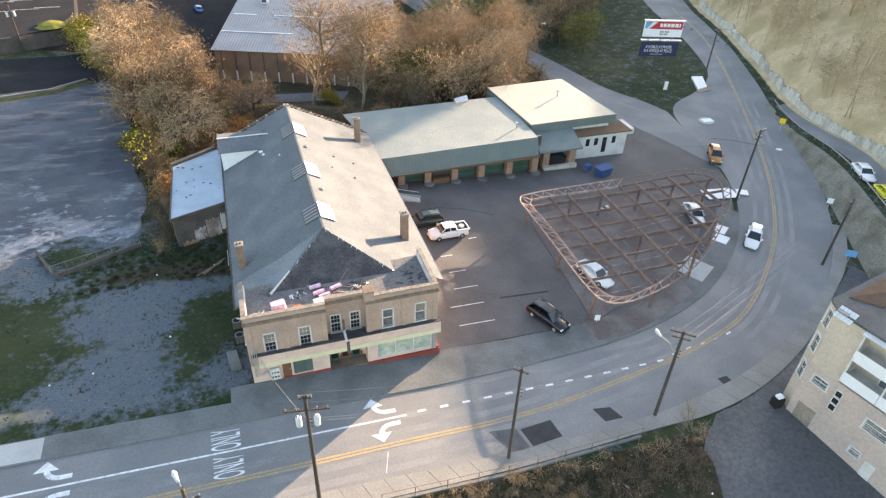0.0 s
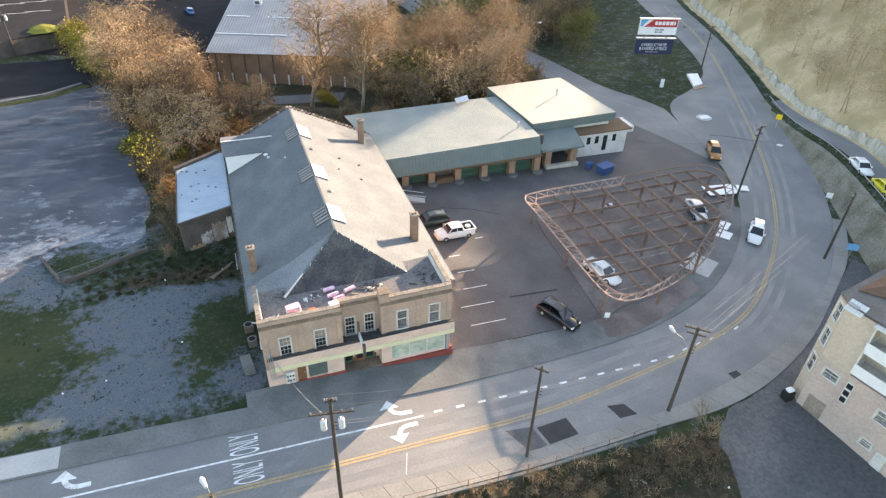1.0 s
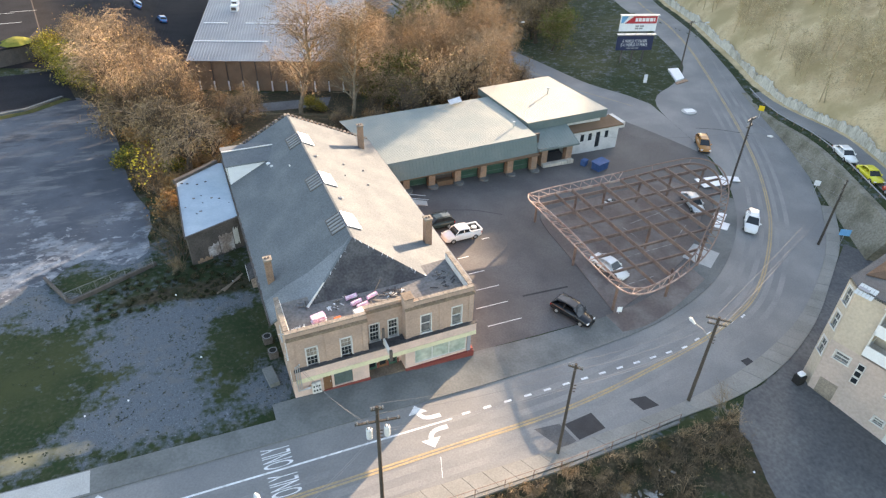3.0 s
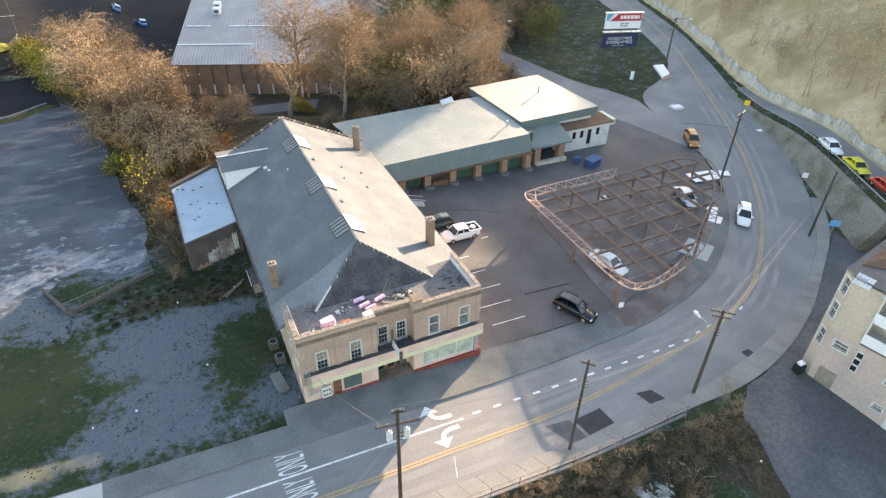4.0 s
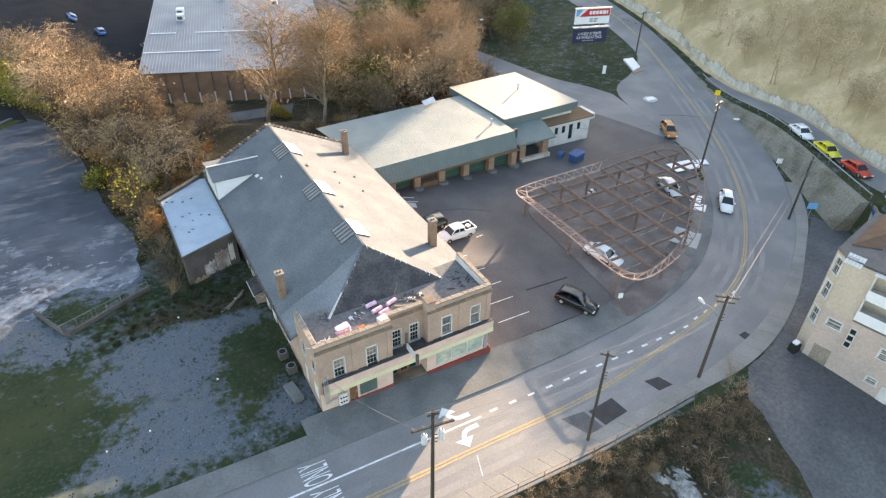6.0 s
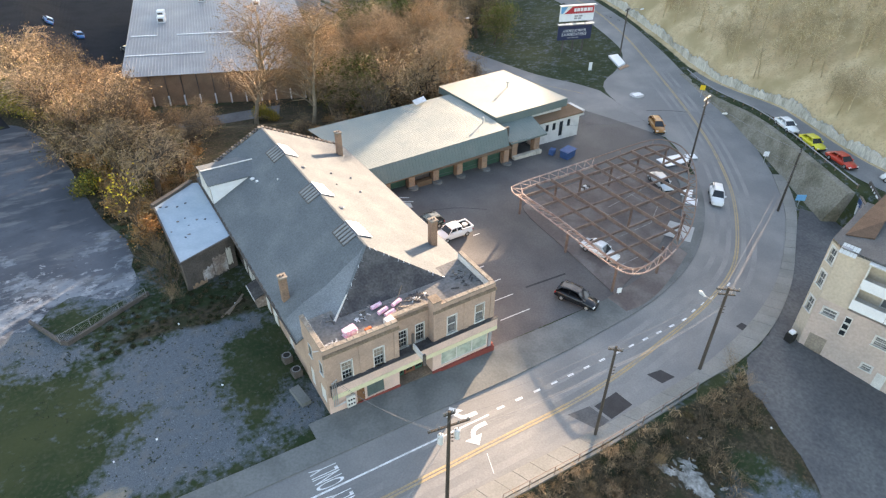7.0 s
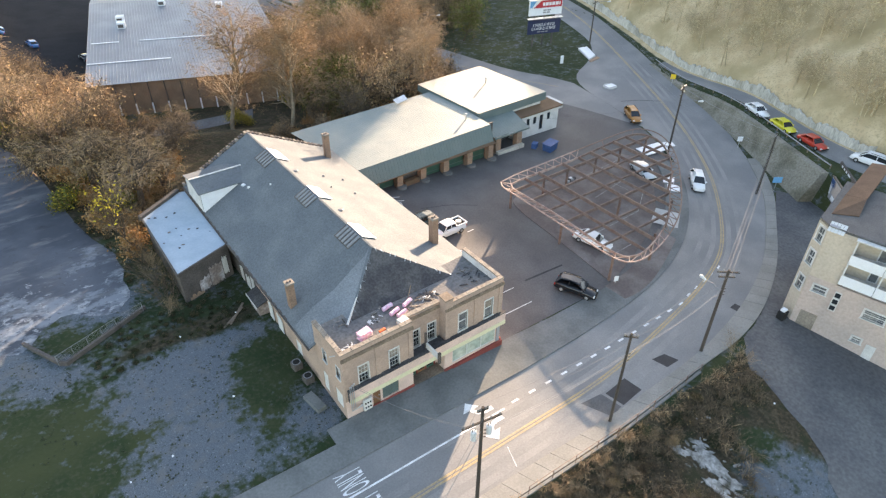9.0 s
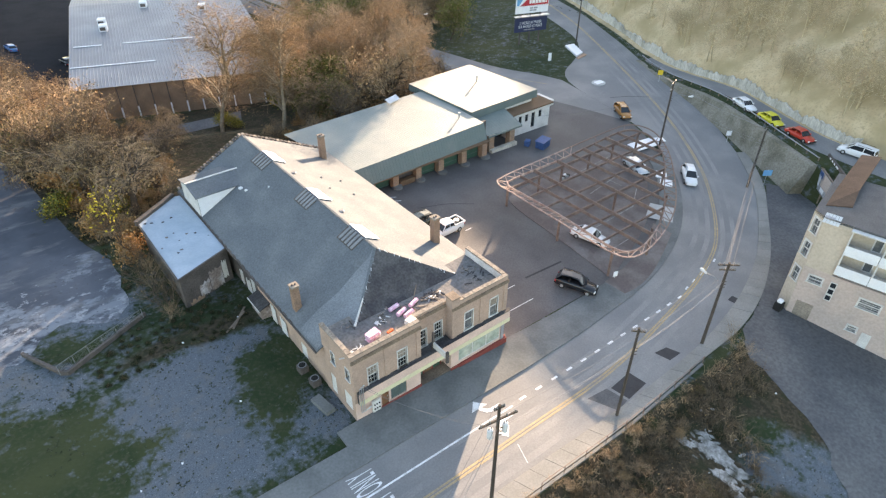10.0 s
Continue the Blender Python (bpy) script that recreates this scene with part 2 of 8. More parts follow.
    "car_orange": mat("orange brown car paint", (0.36, 0.15, 0.03), 0.3, 0.05, 1.0, 5.0, 0.0, coat=0.5),
    "car_blue": mat("blue car paint", (0.05, 0.2, 0.45), 0.3, 0.05, 1.0, 5.0, 0.0, coat=0.5),
    "lamp_lens": mat("clear lamp lens", (0.7, 0.7, 0.68), 0.15, 0.05, 3.0, 9.0, 0.0),
    "tail_lens": mat("red lamp lens", (0.35, 0.02, 0.02), 0.2, 0.05, 3.0, 9.0, 0.0),
    "graffiti": mat("graffitied rough masonry", (0.25, 0.2, 0.18), 0.9, 0.3, 0.9, 5.0, 0.3, tint=(0.5, 0.48, 0.5)),
    "dark_wall": mat("dark masonry", (0.085, 0.075, 0.07), 0.9, 0.25, 0.5, 8.0, 0.3, tint=(0.13, 0.11, 0.1)),
    "tan_wall": mat("tan brown cladding", (0.27, 0.19, 0.13), 0.9, 0.2, 0.4, 6.0, 0.2, tint=(0.21, 0.145, 0.10)),
    "dark_timber": mat("brown cladding", (0.17, 0.105, 0.065), 0.9, 0.2, 0.5, 8.0, 0.2),
}


def old_yard_material():
    """Dark old asphalt, sunlight painted on in streaks, and worn pale along its near side."""
    m = bpy.data.materials.new("bleached old asphalt with sun streaks")
    m.use_nodes = True
    n, l = m.node_tree.nodes, m.node_tree.links
    bsdf = n["Principled BSDF"]
    bsdf.inputs["Roughness"].default_value, bsdf.inputs["Specular IOR Level"].default_value = 0.9, 0.2
    co = n.new("ShaderNodeTexCoord")

    def tex(scale, detail, turn=0.0, squash=1.0, rough=0.6):
        mp, t = n.new("ShaderNodeMapping"), n.new("ShaderNodeTexNoise")
        mp.inputs["Rotation"].default_value = (0, 0, radians(turn))
        mp.inputs["Scale"].default_value = (1, squash, 1)
        t.inputs["Scale"].default_value, t.inputs["Detail"].default_value, t.inputs["Roughness"].default_value = scale, detail, rough
        l.new(co.outputs["Object"], mp.inputs[0]), l.new(mp.outputs[0], t.inputs["Vector"])
        return t.outputs["Fac"]

    def ranged(v, a, b, c=0.0, d=1.0):
        k = n.new("ShaderNodeMapRange")
        for s_, q in (("From Min", a), ("From Max", b), ("To Min", c), ("To Max", d)):
            k.inputs[s_].default_value = q
        l.new(v, k.inputs["Value"])
        return k.outputs[0]

    def mix(f, a, b):
        k = n.new("ShaderNodeMix")
        k.data_type = "RGBA"
        for s_, q in (("Factor", f), ("A", a), ("B", b)):
            if isinstance(q, tuple):
                k.inputs[s_].default_value = (*q, 1)
            else:
                l.new(q, k.inputs[s_])
        return k.outputs["Result"]

    def add(a, b):
        k = n.new("ShaderNodeMath")
        l.new(a, k.inputs[0]), l.new(b, k.inputs[1])
        return k.outputs[0]
    sep = n.new("ShaderNodeSeparateXYZ")
    l.new(co.outputs["Object"], sep.inputs[0])
    near = ranged(sep.outputs["Y"], 26.0, 46.0, 0.12, -0.08)
    col = mix(ranged(tex(0.11, 5), 0.4, 0.62), (0.062, 0.07, 0.086), (0.105, 0.116, 0.138))
    # slanting pale streaks put low sunlight into the colour
    col = mix(ranged(tex(0.16, 6, -20, 3.2), 0.52, 0.66), col, (0.155, 0.158, 0.168))
    col = mix(ranged(tex(0.09, 7, -25, 2.4), 0.58, 0.66), col, (0.045, 0.05, 0.062))
    col = mix(ranged(add(tex(0.3, 9, -15, 1.5, 0.68), near), 0.58, 0.66), col, (0.20, 0.218, 0.245))
    col = mix(ranged(add(tex(0.8, 9, 10, 1.3, 0.7), near), 0.66, 0.71), col, (0.30, 0.31, 0.33))
    col = mix(ranged(tex(2.4, 6), 0.6, 0.68), col, (0.075, 0.08, 0.085))
    l.new(col, bsdf.inputs["Base Color"])
    bp = n.new("ShaderNodeBump")
    bp.inputs["Strength"].default_value, bp.inputs["Distance"].default_value = 0.35, 0.05
    l.new(tex(5.0, 6), bp.inputs["Height"])
    l.new(bp.outputs[0], bsdf.inputs["Normal"])
    return m


M["old_lot"] = old_yard_material()


# ---------------------------------------------------------------- terrain
def smooth(a, b, v):
    s = np.clip((v - a) / (b - a), 0, 1)
    return s * s * (3 - 2 * s)


WALL_Y = (-60.0, -2.0, 2.5, 12.7, 22.8, 31.7, 42.0)
WALL_X = (45.0 + 26.0, 73.9, 76.1, 81.2, 85.6, 88.4, 92.5)
BANK_Y = (-60.0, -3.8, 1.8, 7.5, 13.9, 21.0, 28.7, 36.0, 45.0, 52.0, 64.0, 76.0, 101.0, 170.0)
BANK_X = (81.0, 83.0, 83.9, 86.0, 88.7, 91.7, 93.4, 95.0, 97.5, 100.5, 105.0, 110.5, 121.0, 152.0)


def low_z(x, y):
    """The gently falling site: one smooth surface through the street, the yards and the field."""
    x, y = np.clip(x, -42, 104), np.clip(y, -32, 95)
    u, v = x / 50, y / 50
    return (0.105 - 2.942 * u + 1.674 * v - 0.223 * u * u + 0.885 * u * v - 1.389 * v * v + 0.314 * u ** 3 + 0.837 * u * u * v - 0.497 * u * v * v - 0.131 * v ** 3)


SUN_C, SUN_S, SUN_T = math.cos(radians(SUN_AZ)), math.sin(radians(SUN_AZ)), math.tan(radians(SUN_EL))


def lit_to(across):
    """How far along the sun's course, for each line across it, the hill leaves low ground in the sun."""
    # the last term adds hill height to keep the apartment roof in shade
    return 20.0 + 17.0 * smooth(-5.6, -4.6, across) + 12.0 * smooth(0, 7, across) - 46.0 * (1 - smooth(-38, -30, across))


def terrain(x, y):
    x, y = np.asarray(x, float), np.asarray(y, float)
    z = low_z(x, y)
    # the wooded dip behind the yards
    z = z - 4.6 * smooth(64, 80, y + 0.35 * x) * smooth(-16, -4, x) * (1 - smooth(48, 58, x))
    # the bank below the street's south side
    z = z - 1.3 * (1 - smooth(-15.5, -13.9, y)) * (1 - smooth(24, 34, x))
    # upper street on its wall, then the hill
    wx, bx = np.interp(y, WALL_Y, WALL_X), np.interp(y, BANK_Y, BANK_X)
    up = np.where(y < 42, low_z(wx, y) * smooth(16, 42, y) + 0.75 * (1 - smooth(16, 42, y)), z)
    z = np.where((x > wx - 0.5) & (y < 42), z + (np.maximum(up, z) - z) * smooth(-0.5, 0.1, x - wx), z)
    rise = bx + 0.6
    # the hill's long upper slope, its crest height made up to shade yards and street
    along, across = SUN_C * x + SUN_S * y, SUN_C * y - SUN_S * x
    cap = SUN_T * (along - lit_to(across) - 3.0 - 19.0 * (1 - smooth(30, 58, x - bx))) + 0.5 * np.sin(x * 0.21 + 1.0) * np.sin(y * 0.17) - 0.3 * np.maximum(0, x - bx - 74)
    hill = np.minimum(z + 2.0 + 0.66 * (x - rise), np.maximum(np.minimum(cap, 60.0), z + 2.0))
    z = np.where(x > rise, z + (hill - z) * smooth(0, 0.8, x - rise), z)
    return z


def ground_at(x, y):
    return float(terrain(x, y))


def noise2(x, y, s, seed=0.0):
    return noise.noise(Vector((x * s + seed, y * s - seed, seed)))


# ---------------------------------------------------------------- mesh helpers
def box(bm, x0, x1, y0, y1, z0, z1):
    v = [bm.verts.new(p) for p in ((x0, y0, z0), (x1, y0, z0), (x1, y1, z0), (x0, y1, z0), (x0, y0, z1), (x1, y0, z1), (x1, y1, z1), (x0, y1, z1))]
    for f in ((0, 3, 2, 1), (4, 5, 6, 7), (0, 1, 5, 4), (1, 2, 6, 5), (2, 3, 7, 6), (3, 0, 4, 7)):
        bm.faces.new([v[i] for i in f])
    return v


def prism(bm, pts, thick):
    """A slab: a polygon of 3D points, thickened downwards."""
    top = [bm.verts.new(p) for p in pts]
    low = [bm.verts.new((p[0], p[1], p[2] - thick)) for p in pts]
    bm.faces.new(top)
    bm.faces.new(low[::-1])
    for i in range(len(pts)):
        j = (i + 1) % len(pts)
        bm.faces.new((top[i], low[i], low[j], top[j]))


def tube(bm, a, b, r0, r1=None, n=6, caps=True):
    a, b = Vector(a), Vector(b)
    r1 = r0 if r1 is None else r1
    d = (b - a).normalized()
    u = d.orthogonal().normalized()
    w = d.cross(u)
    rings = [[bm.verts.new(p + (u * math.cos(k * 2 * math.pi / n) + w * math.sin(k * 2 * math.pi / n)) * r) for k in range(n)] for p, r in ((a, r0), (b, r1))]
    for k in range(n):
        bm.faces.new((rings[0][k], rings[0][(k + 1) % n], rings[1][(k + 1) % n], rings[1][k]))
    if caps:
        bm.faces.new(rings[0][::-1])
        bm.faces.new(rings[1])


def quad(bm, *pts):
    bm.faces.new([bm.verts.new(p) for p in pts])


def finish(bm, name, material):
    me = bpy.data.meshes.new(name)
    bmesh.ops.recalc_face_normals(bm, faces=bm.faces)
    bm.to_mesh(me)
    bm.free()
    if material:
        me.materials.append(material)
    return me


def part(name, bm, material, parent, label=""):
    ob = new(name, finish(bm, name, material))
    ob.parent = parent
    if label:
        ob["label"] = label
    return ob


def pieces(name, boxes, material, parent, label=""):
    """Alike pieces, each an object of its own."""
    return [part(name, boxed(*q), material, parent, label) for q in boxes]


def bevelled(bm, w):
    bmesh.ops.bevel(bm, geom=[e for e in bm.edges], offset=w, segments=2, affect="EDGES", profile=0.5)
    return bm


def thing(name, label, category, m=None, group="", kind=""):
    ob = new(name)
    ob.empty_display_size = 0.3
    if m is not None:
        ob.matrix_world = m
    return tagged(ob, label, category, group, kind)


def solid(name, bm, material, label, category, group="", kind="", m=None):
    ob = new(name, finish(bm, name, material))
    if m is not None:
        ob.matrix_world = m
    return tagged(ob, label, category, group, kind)


def boxed(*args):
    bm = bmesh.new()
    box(bm, *args)
    return bm


def resample(pts, n):
    p = np.array(pts, float)
    d = np.concatenate(([0], np.cumsum(np.hypot(*(p[1:] - p[:-1]).T))))
    s = np.linspace(0, d[-1], n)
    return np.stack([np.interp(s, d, p[:, 0]), np.interp(s, d, p[:, 1])], 1)


def soften(pts, rounds=2):
    """Corner cutting, to turn a few way points into a curve."""
    p = [np.array(q, float) for q in pts]
    for _ in range(rounds):
        q = [p[0]]
        for a, b in zip(p[:-1], p[1:]):
            q += [a * 0.75 + b * 0.25, a * 0.25 + b * 0.75]
        p = q + [p[-1]]
    return p


def sheet(bm, left, right, n, m, lift, thick=0.0):
    """A draped strip between two lines."""
    a, b = resample(left, n), resample(right, n)
    grid = []
    for i in range(n):
        row = []
        for j in range(m):
            q = a[i] + (b[i] - a[i]) * j / (m - 1)
            row.append(bm.verts.new((q[0], q[1], ground_at(q[0], q[1]) + lift)))
        grid.append(row)
    for i in range(n - 1):
        for j in range(m - 1):
            bm.faces.new((grid[i][j], grid[i][j + 1], grid[i + 1][j + 1], grid[i + 1][j]))
    if thick:
        rim = [r[0] for r in grid] + grid[-1][1:] + [r[-1] for r in grid[-2::-1]] + grid[0][-2:0:-1]
        low = [bm.verts.new(v.co - Vector((0, 0, thick))) for v in rim]
        for i in range(len(rim)):
            j = (i + 1) % len(rim)
            bm.faces.new((rim[i], rim[j], low[j], low[i]))


def offset(line, d):
    """The line moved to its left by d."""
    p = np.array(line, float)
    t = np.gradient(p, axis=0)
    t /= np.linalg.norm(t, axis=1)[:, None]
    return p + np.stack([-t[:, 1], t[:, 0]], 1) * d


def ragged(line, n, amount, seed=0.0):
    """A line with an uneven, worn edge."""
    p = resample(line, n)
    return offset(p, 0.0) + np.array([[noise2(x, y, 0.7, seed), noise2(x, y, 0.7, seed + 9)] for x, y in p]) * amount


def ribbon(bm, line, width, n, lift):
    line = resample(line, n)
    sheet(bm, offset(line, width / 2), offset(line, -width / 2), n, 2, lift)


# ---------------------------------------------------------------- ground, one sheet
def build_ground():
    def lines(lo, hi, inner0, inner1, step):
        out = -np.geomspace(inner0 - lo + 1, 1, 14) + inner0 + 1
        return np.concatenate((out[:-1], np.arange(inner0, inner1, step), np.arange(inner1, inner1 + 70, 2.0), np.geomspace(1, hi - inner1 - 69, 14) + inner1 + 69))
    gx, gy = lines(-1500, 1800, -48, 150, 1.0), lines(-1500, 1800, -46, 130, 1.0)
    X, Y = np.meshgrid(gx, gy)
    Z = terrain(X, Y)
    nx, ny = len(gx), len(gy)
    verts = np.stack([X.ravel(), Y.ravel(), Z.ravel()], 1)
    idx = np.arange(nx * ny).reshape(ny, nx)
    faces = np.stack([idx[:-1, :-1], idx[:-1, 1:], idx[1:, 1:], idx[1:, :-1]], -1).reshape(-1, 4)
    me = bpy.data.meshes.new("ground")
    me.from_pydata(verts.tolist(), [], faces.tolist())
    x, y = verts[:, 0], verts[:, 1]
    zone = np.zeros((len(x), 4))
    # gravel yard, leaf litter under the woods, dry grass paled for haze on the hill
    def spot(cx, cy, rx, ry):
        return np.exp(-((x - cx) / rx) ** 2 - ((y - cy) / ry) ** 2)
    zone[:, 0] = 0.2 + 0.9 * spot(-13, 10.5, 5, 3.2) + 0.85 * spot(-8.7, 12, 3.2, 4.5) + 0.8 * spot(-11, 4.3, 5, 2.6) + 0.6 * spot(-3.6, 14.2, 2.4, 1.3) + 0.8 * spot(-1.7, 2.4, 1.7, 2.0) + 0.7 * spot(-18.5, 17, 3.5, 3.0) + 0.8 * spot(-13, 25, 3.5, 2.2) + 0.9 * spot(-22, 22, 4, 3) + 0.75 * spot(-12, 1.4, 10, 1.9) + 0.3 * spot(-24, 16, 5, 3) + 0.62 * spot(29.4, -26.0, 3.6, 3.6) + 0.5 * spot(25.6, -22.8, 1.8, 2.4)
    zone[:, 0] += -0.85 * spot(-20.6, 10.0, 4.6, 6.6) - 0.5 * spot(-4.2, 8.8, 2.8, 3.4) - 0.45 * spot(-12.3, 7.6, 3.0, 0.8) - 0.45 * spot(-5.8, 2.8, 2.6, 2.4) - 0.2 * spot(-9.5, 6.0, 2.0, 1.5) - 0.55 * spot(-17.3, 22, 2.4, 1.8)
    zone[:, 1] = 0.75 * spot(-10.5, 17.3, 5, 1.5) + 0.85 * spot(-3.5, 17.2, 4.5, 1.9) + np.clip(smooth(34, 42, y) * smooth(-22, -14, x + 0.1 * (y - 40)) * (1 - smooth(52, 58, x)) * (1 - smooth(84, 92, y)), 0, 1) + (1 - smooth(-14.4, -13.3, y)) * (1 - smooth(36, 40, x)) * smooth(-4, 4, x) * 0.95 * (1 - 0.9 * spot(29.0, -20.8, 2.2, 2.0)) * (1 - 0.95 * spot(29.0, -25.5, 3.4, 3.4)) * (1 - 0.6 * spot(25.5, -22.5, 2.0, 2.5))
    # hill and billboard verge take the haze-paled grass, as do dry field strips
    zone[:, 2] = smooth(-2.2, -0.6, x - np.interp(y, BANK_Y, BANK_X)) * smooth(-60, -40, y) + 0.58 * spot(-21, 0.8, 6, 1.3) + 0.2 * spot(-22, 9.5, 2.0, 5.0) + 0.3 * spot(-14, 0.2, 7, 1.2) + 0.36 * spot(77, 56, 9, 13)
    zone[:, 3] = 1
    at = me.color_attributes.new("zone", "FLOAT_COLOR", "POINT")
    at.data.foreach_set("color", np.clip(zone, 0, 1).ravel())
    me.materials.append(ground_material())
    for p in me.polygons:
        p.use_smooth = True
    return tagged(new("ground", me), "uneven ground of gravel, grass and leaf litter", "ground", kind="structure")


def ground_material():
    m = bpy.data.materials.new("ground cover")
    m.use_nodes = True
    n, l = m.node_tree.nodes, m.node_tree.links
    bsdf = n["Principled BSDF"]
    bsdf.inputs["Roughness"].default_value = 0.95
    bsdf.inputs["Specular IOR Level"].default_value = 0.15
    co, at = n.new("ShaderNodeTexCoord"), n.new("ShaderNodeAttribute")
    at.attribute_name = "zone"
    sep = n.new("ShaderNodeSeparateColor")
    l.new(at.outputs["Color"], sep.inputs[0])

    def tex(scale, detail=6):
        t = n.new("ShaderNodeTexNoise")
        t.inputs["Scale"].default_value, t.inputs["Detail"].default_value = scale, detail
        l.new(co.outputs["Object"], t.inputs["Vector"])
        return t.outputs["Fac"]

    def mix(f, a, b):
        k = n.new("ShaderNodeMix")
        k.data_type = "RGBA"
        for s, v in (("Factor", f), ("A", a), ("B", b)):
            if isinstance(v, tuple):
                k.inputs[s].default_value = (*v, 1)
            else:
                l.new(v, k.inputs[s])
        return k.outputs["Result"]

    def step(v, lo, hi):
        r = n.new("ShaderNodeMapRange")
        r.inputs["From Min"].default_value, r.inputs["From Max"].default_value = lo, hi
        l.new(v, r.inputs["Value"])
        return r.outputs[0]

    def add(a, b, k):
        s = n.new("ShaderNodeMath")
        s.operation = "MULTIPLY_ADD"
        l.new(b, s.inputs[0])
        s.inputs[1].default_value = k
        l.new(a, s.inputs[2])
        return s.outputs[0]

    big, mid, fine, grit = tex(0.075), tex(0.45), tex(3.0), tex(14.0, 3)
    grass = mix(step(mid, 0.35, 0.7), (0.022, 0.039, 0.017), (0.040, 0.052, 0.023))
    grass = mix(step(fine, 0.48, 0.78), grass, (0.06, 0.062, 0.04))
    grass = mix(step(big, 0.5, 0.62), grass, (0.048, 0.058, 0.026))
    stones = mix(step(grit, 0.4, 0.65), (0.083, 0.1, 0.118), (0.132, 0.155, 0.178))
    stones = mix(step(tex(0.9), 0.52, 0.74), stones, (0.128, 0.132, 0.135))
    stones = mix(step(tex(4.2, 3), 0.64, 0.68), stones, (0.04, 0.046, 0.034))
    stones = mix(step(tex(6.0), 0.64, 0.70), stones, (0.205, 0.22, 0.24))
    litter = mix(step(fine, 0.4, 0.65), (0.036, 0.032, 0.021), (0.082, 0.064, 0.042))
    litter = mix(step(tex(0.8, 8), 0.48, 0.62), litter, (0.032, 0.036, 0.020))
    litter = mix(step(tex(7.0, 4), 0.62, 0.7), litter, (0.13, 0.085, 0.045))
    # straw colours lifted above real dry grass so the hill reads as hazy
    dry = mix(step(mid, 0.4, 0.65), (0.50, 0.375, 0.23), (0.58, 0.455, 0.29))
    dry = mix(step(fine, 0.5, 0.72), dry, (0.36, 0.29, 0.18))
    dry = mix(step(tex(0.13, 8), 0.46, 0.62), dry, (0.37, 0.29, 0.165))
    gravel_here = step(add(add(add(sep.outputs[0], mid, 1.2), tex(1.3, 8), 1.4), fine, 0.7), 1.9, 2.3)
    col = mix(gravel_here, grass, stones)
    col = mix(step(add(sep.outputs[1], mid, 0.6), 0.7, 0.95), col, litter)
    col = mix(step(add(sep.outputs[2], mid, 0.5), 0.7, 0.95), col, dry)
    l.new(col, bsdf.inputs["Base Color"])
    bp = n.new("ShaderNodeBump")
    bp.inputs["Strength"].default_value, bp.inputs["Distance"].default_value = 0.5, 0.12
    l.new(add(fine, grit, 0.4), bp.inputs["Height"])
    l.new(bp.outputs[0], bsdf.inputs["Normal"])
    return m


build_ground()

# ---------------------------------------------------------------- streets and yards
IN_EDGE = [(-90, -4.0), (-40, -4.0), (-18, -3.95), (5, -3.8), (15, -3.75), (24, -3.4), (33, -2.6), (38.3, -1.8), (45.2, 0.2), (50.8, 2.8), (56.3, 6.6), (60.8, 10.7), (64, 14.5), (66.5, 18.5)]
OUT_EDGE = [(-90, -11.7), (-40, -11.7), (-18, -11.7), (6, -11.7), (18.7, -12.0), (26, -11.8), (32.3, -11.5), (36.3, -11.0), (43, -9.8), (48.5, -8.2), (54, -6.2), (62, -1.8), (69.1, 3.0), (75.3, 9.6)]
YELLOW = [(-90, -9.2), (-18, -9.2), (3.2, -9.0), (10.3, -8.8), (20.3, -8.7), (26.1, -8.1), (32.7, -7.0), (40, -5.7), (45.2, -4.3), (49.3, -2.9), (52.6, -1.2), (57.3, 2.1), (62.9, 6.8), (67.2, 11.2), (73.6, 19.4), (79, 28), (84.3, 37.5), (91.6, 51.1), (98.3, 64.1), (104, 78), (113, 101)]

bm = bmesh.new()
sheet(bm, soften(IN_EDGE), soften(OUT_EDGE), 150, 7, 0.03)
sheet(bm, soften([(66.5, 18.5), (69.5, 25), (71, 33), (72.5, 42), (76, 47.5), (82.7, 50), (90.7, 55.8), (95, 66), (100, 80), (110, 112), (134, 165)]),
      soften([(75.3, 9.6), (81.3, 17.6), (85.6, 26.3), (89, 35.1), (93, 43), (96, 49), (99, 56), (103, 65), (107, 75.7), (118, 101), (146, 165)]), 70, 9, 0.032)
sheet(bm, soften([(69.5, 25), (66, 36), (62, 46), (59, 58), (57.5, 70), (55, 100), (52, 150)]), soften([(73, 44.5), (71.5, 50), (69, 54.6), (67.5, 60), (66.5, 71), (64, 100), (61, 150)]), 50, 6, 0.036)
tagged(solid("road", bm, M["asphalt"], "worn grey asphalt street curving round the yard", "road", kind="structure"))

bm = bmesh.new()
sheet(bm, [(16.6, 0.25), (17.2, 12), (17.6, 30), (19, 38)], soften([(34.0, 0.6), (34.6, 10), (35.5, 19), (46, 27), (58, 34), (60, 40)]), 36, 20, 0.02)
sheet(bm, [(33.9, 0.7), (36, 20), (44, 36), (56, 44)], soften([(44, 0.1), (51, 3.4), (60.8, 11.2), (67, 20), (69.8, 27), (68, 34), (62, 46)]), 40, 22, 0.014)
tagged(solid("parking_lot", bm, M["lot"], "dark patched asphalt yard with worn bay lines", "parking lot", kind="structure"))

bm = bmesh.new()
sheet(bm, soften([(76.6, -30), (77, -2), (79, 3.5), (83.5, 12), (87.5, 22), (90, 31), (93, 41)]), soften([(82.5, -30), (82.4, -3.8), (83.3, 1.8), (85.4, 7.5), (88.1, 13.9), (91.1, 21), (92.8, 28.7), (95, 41)]), 60, 4, 0.03)
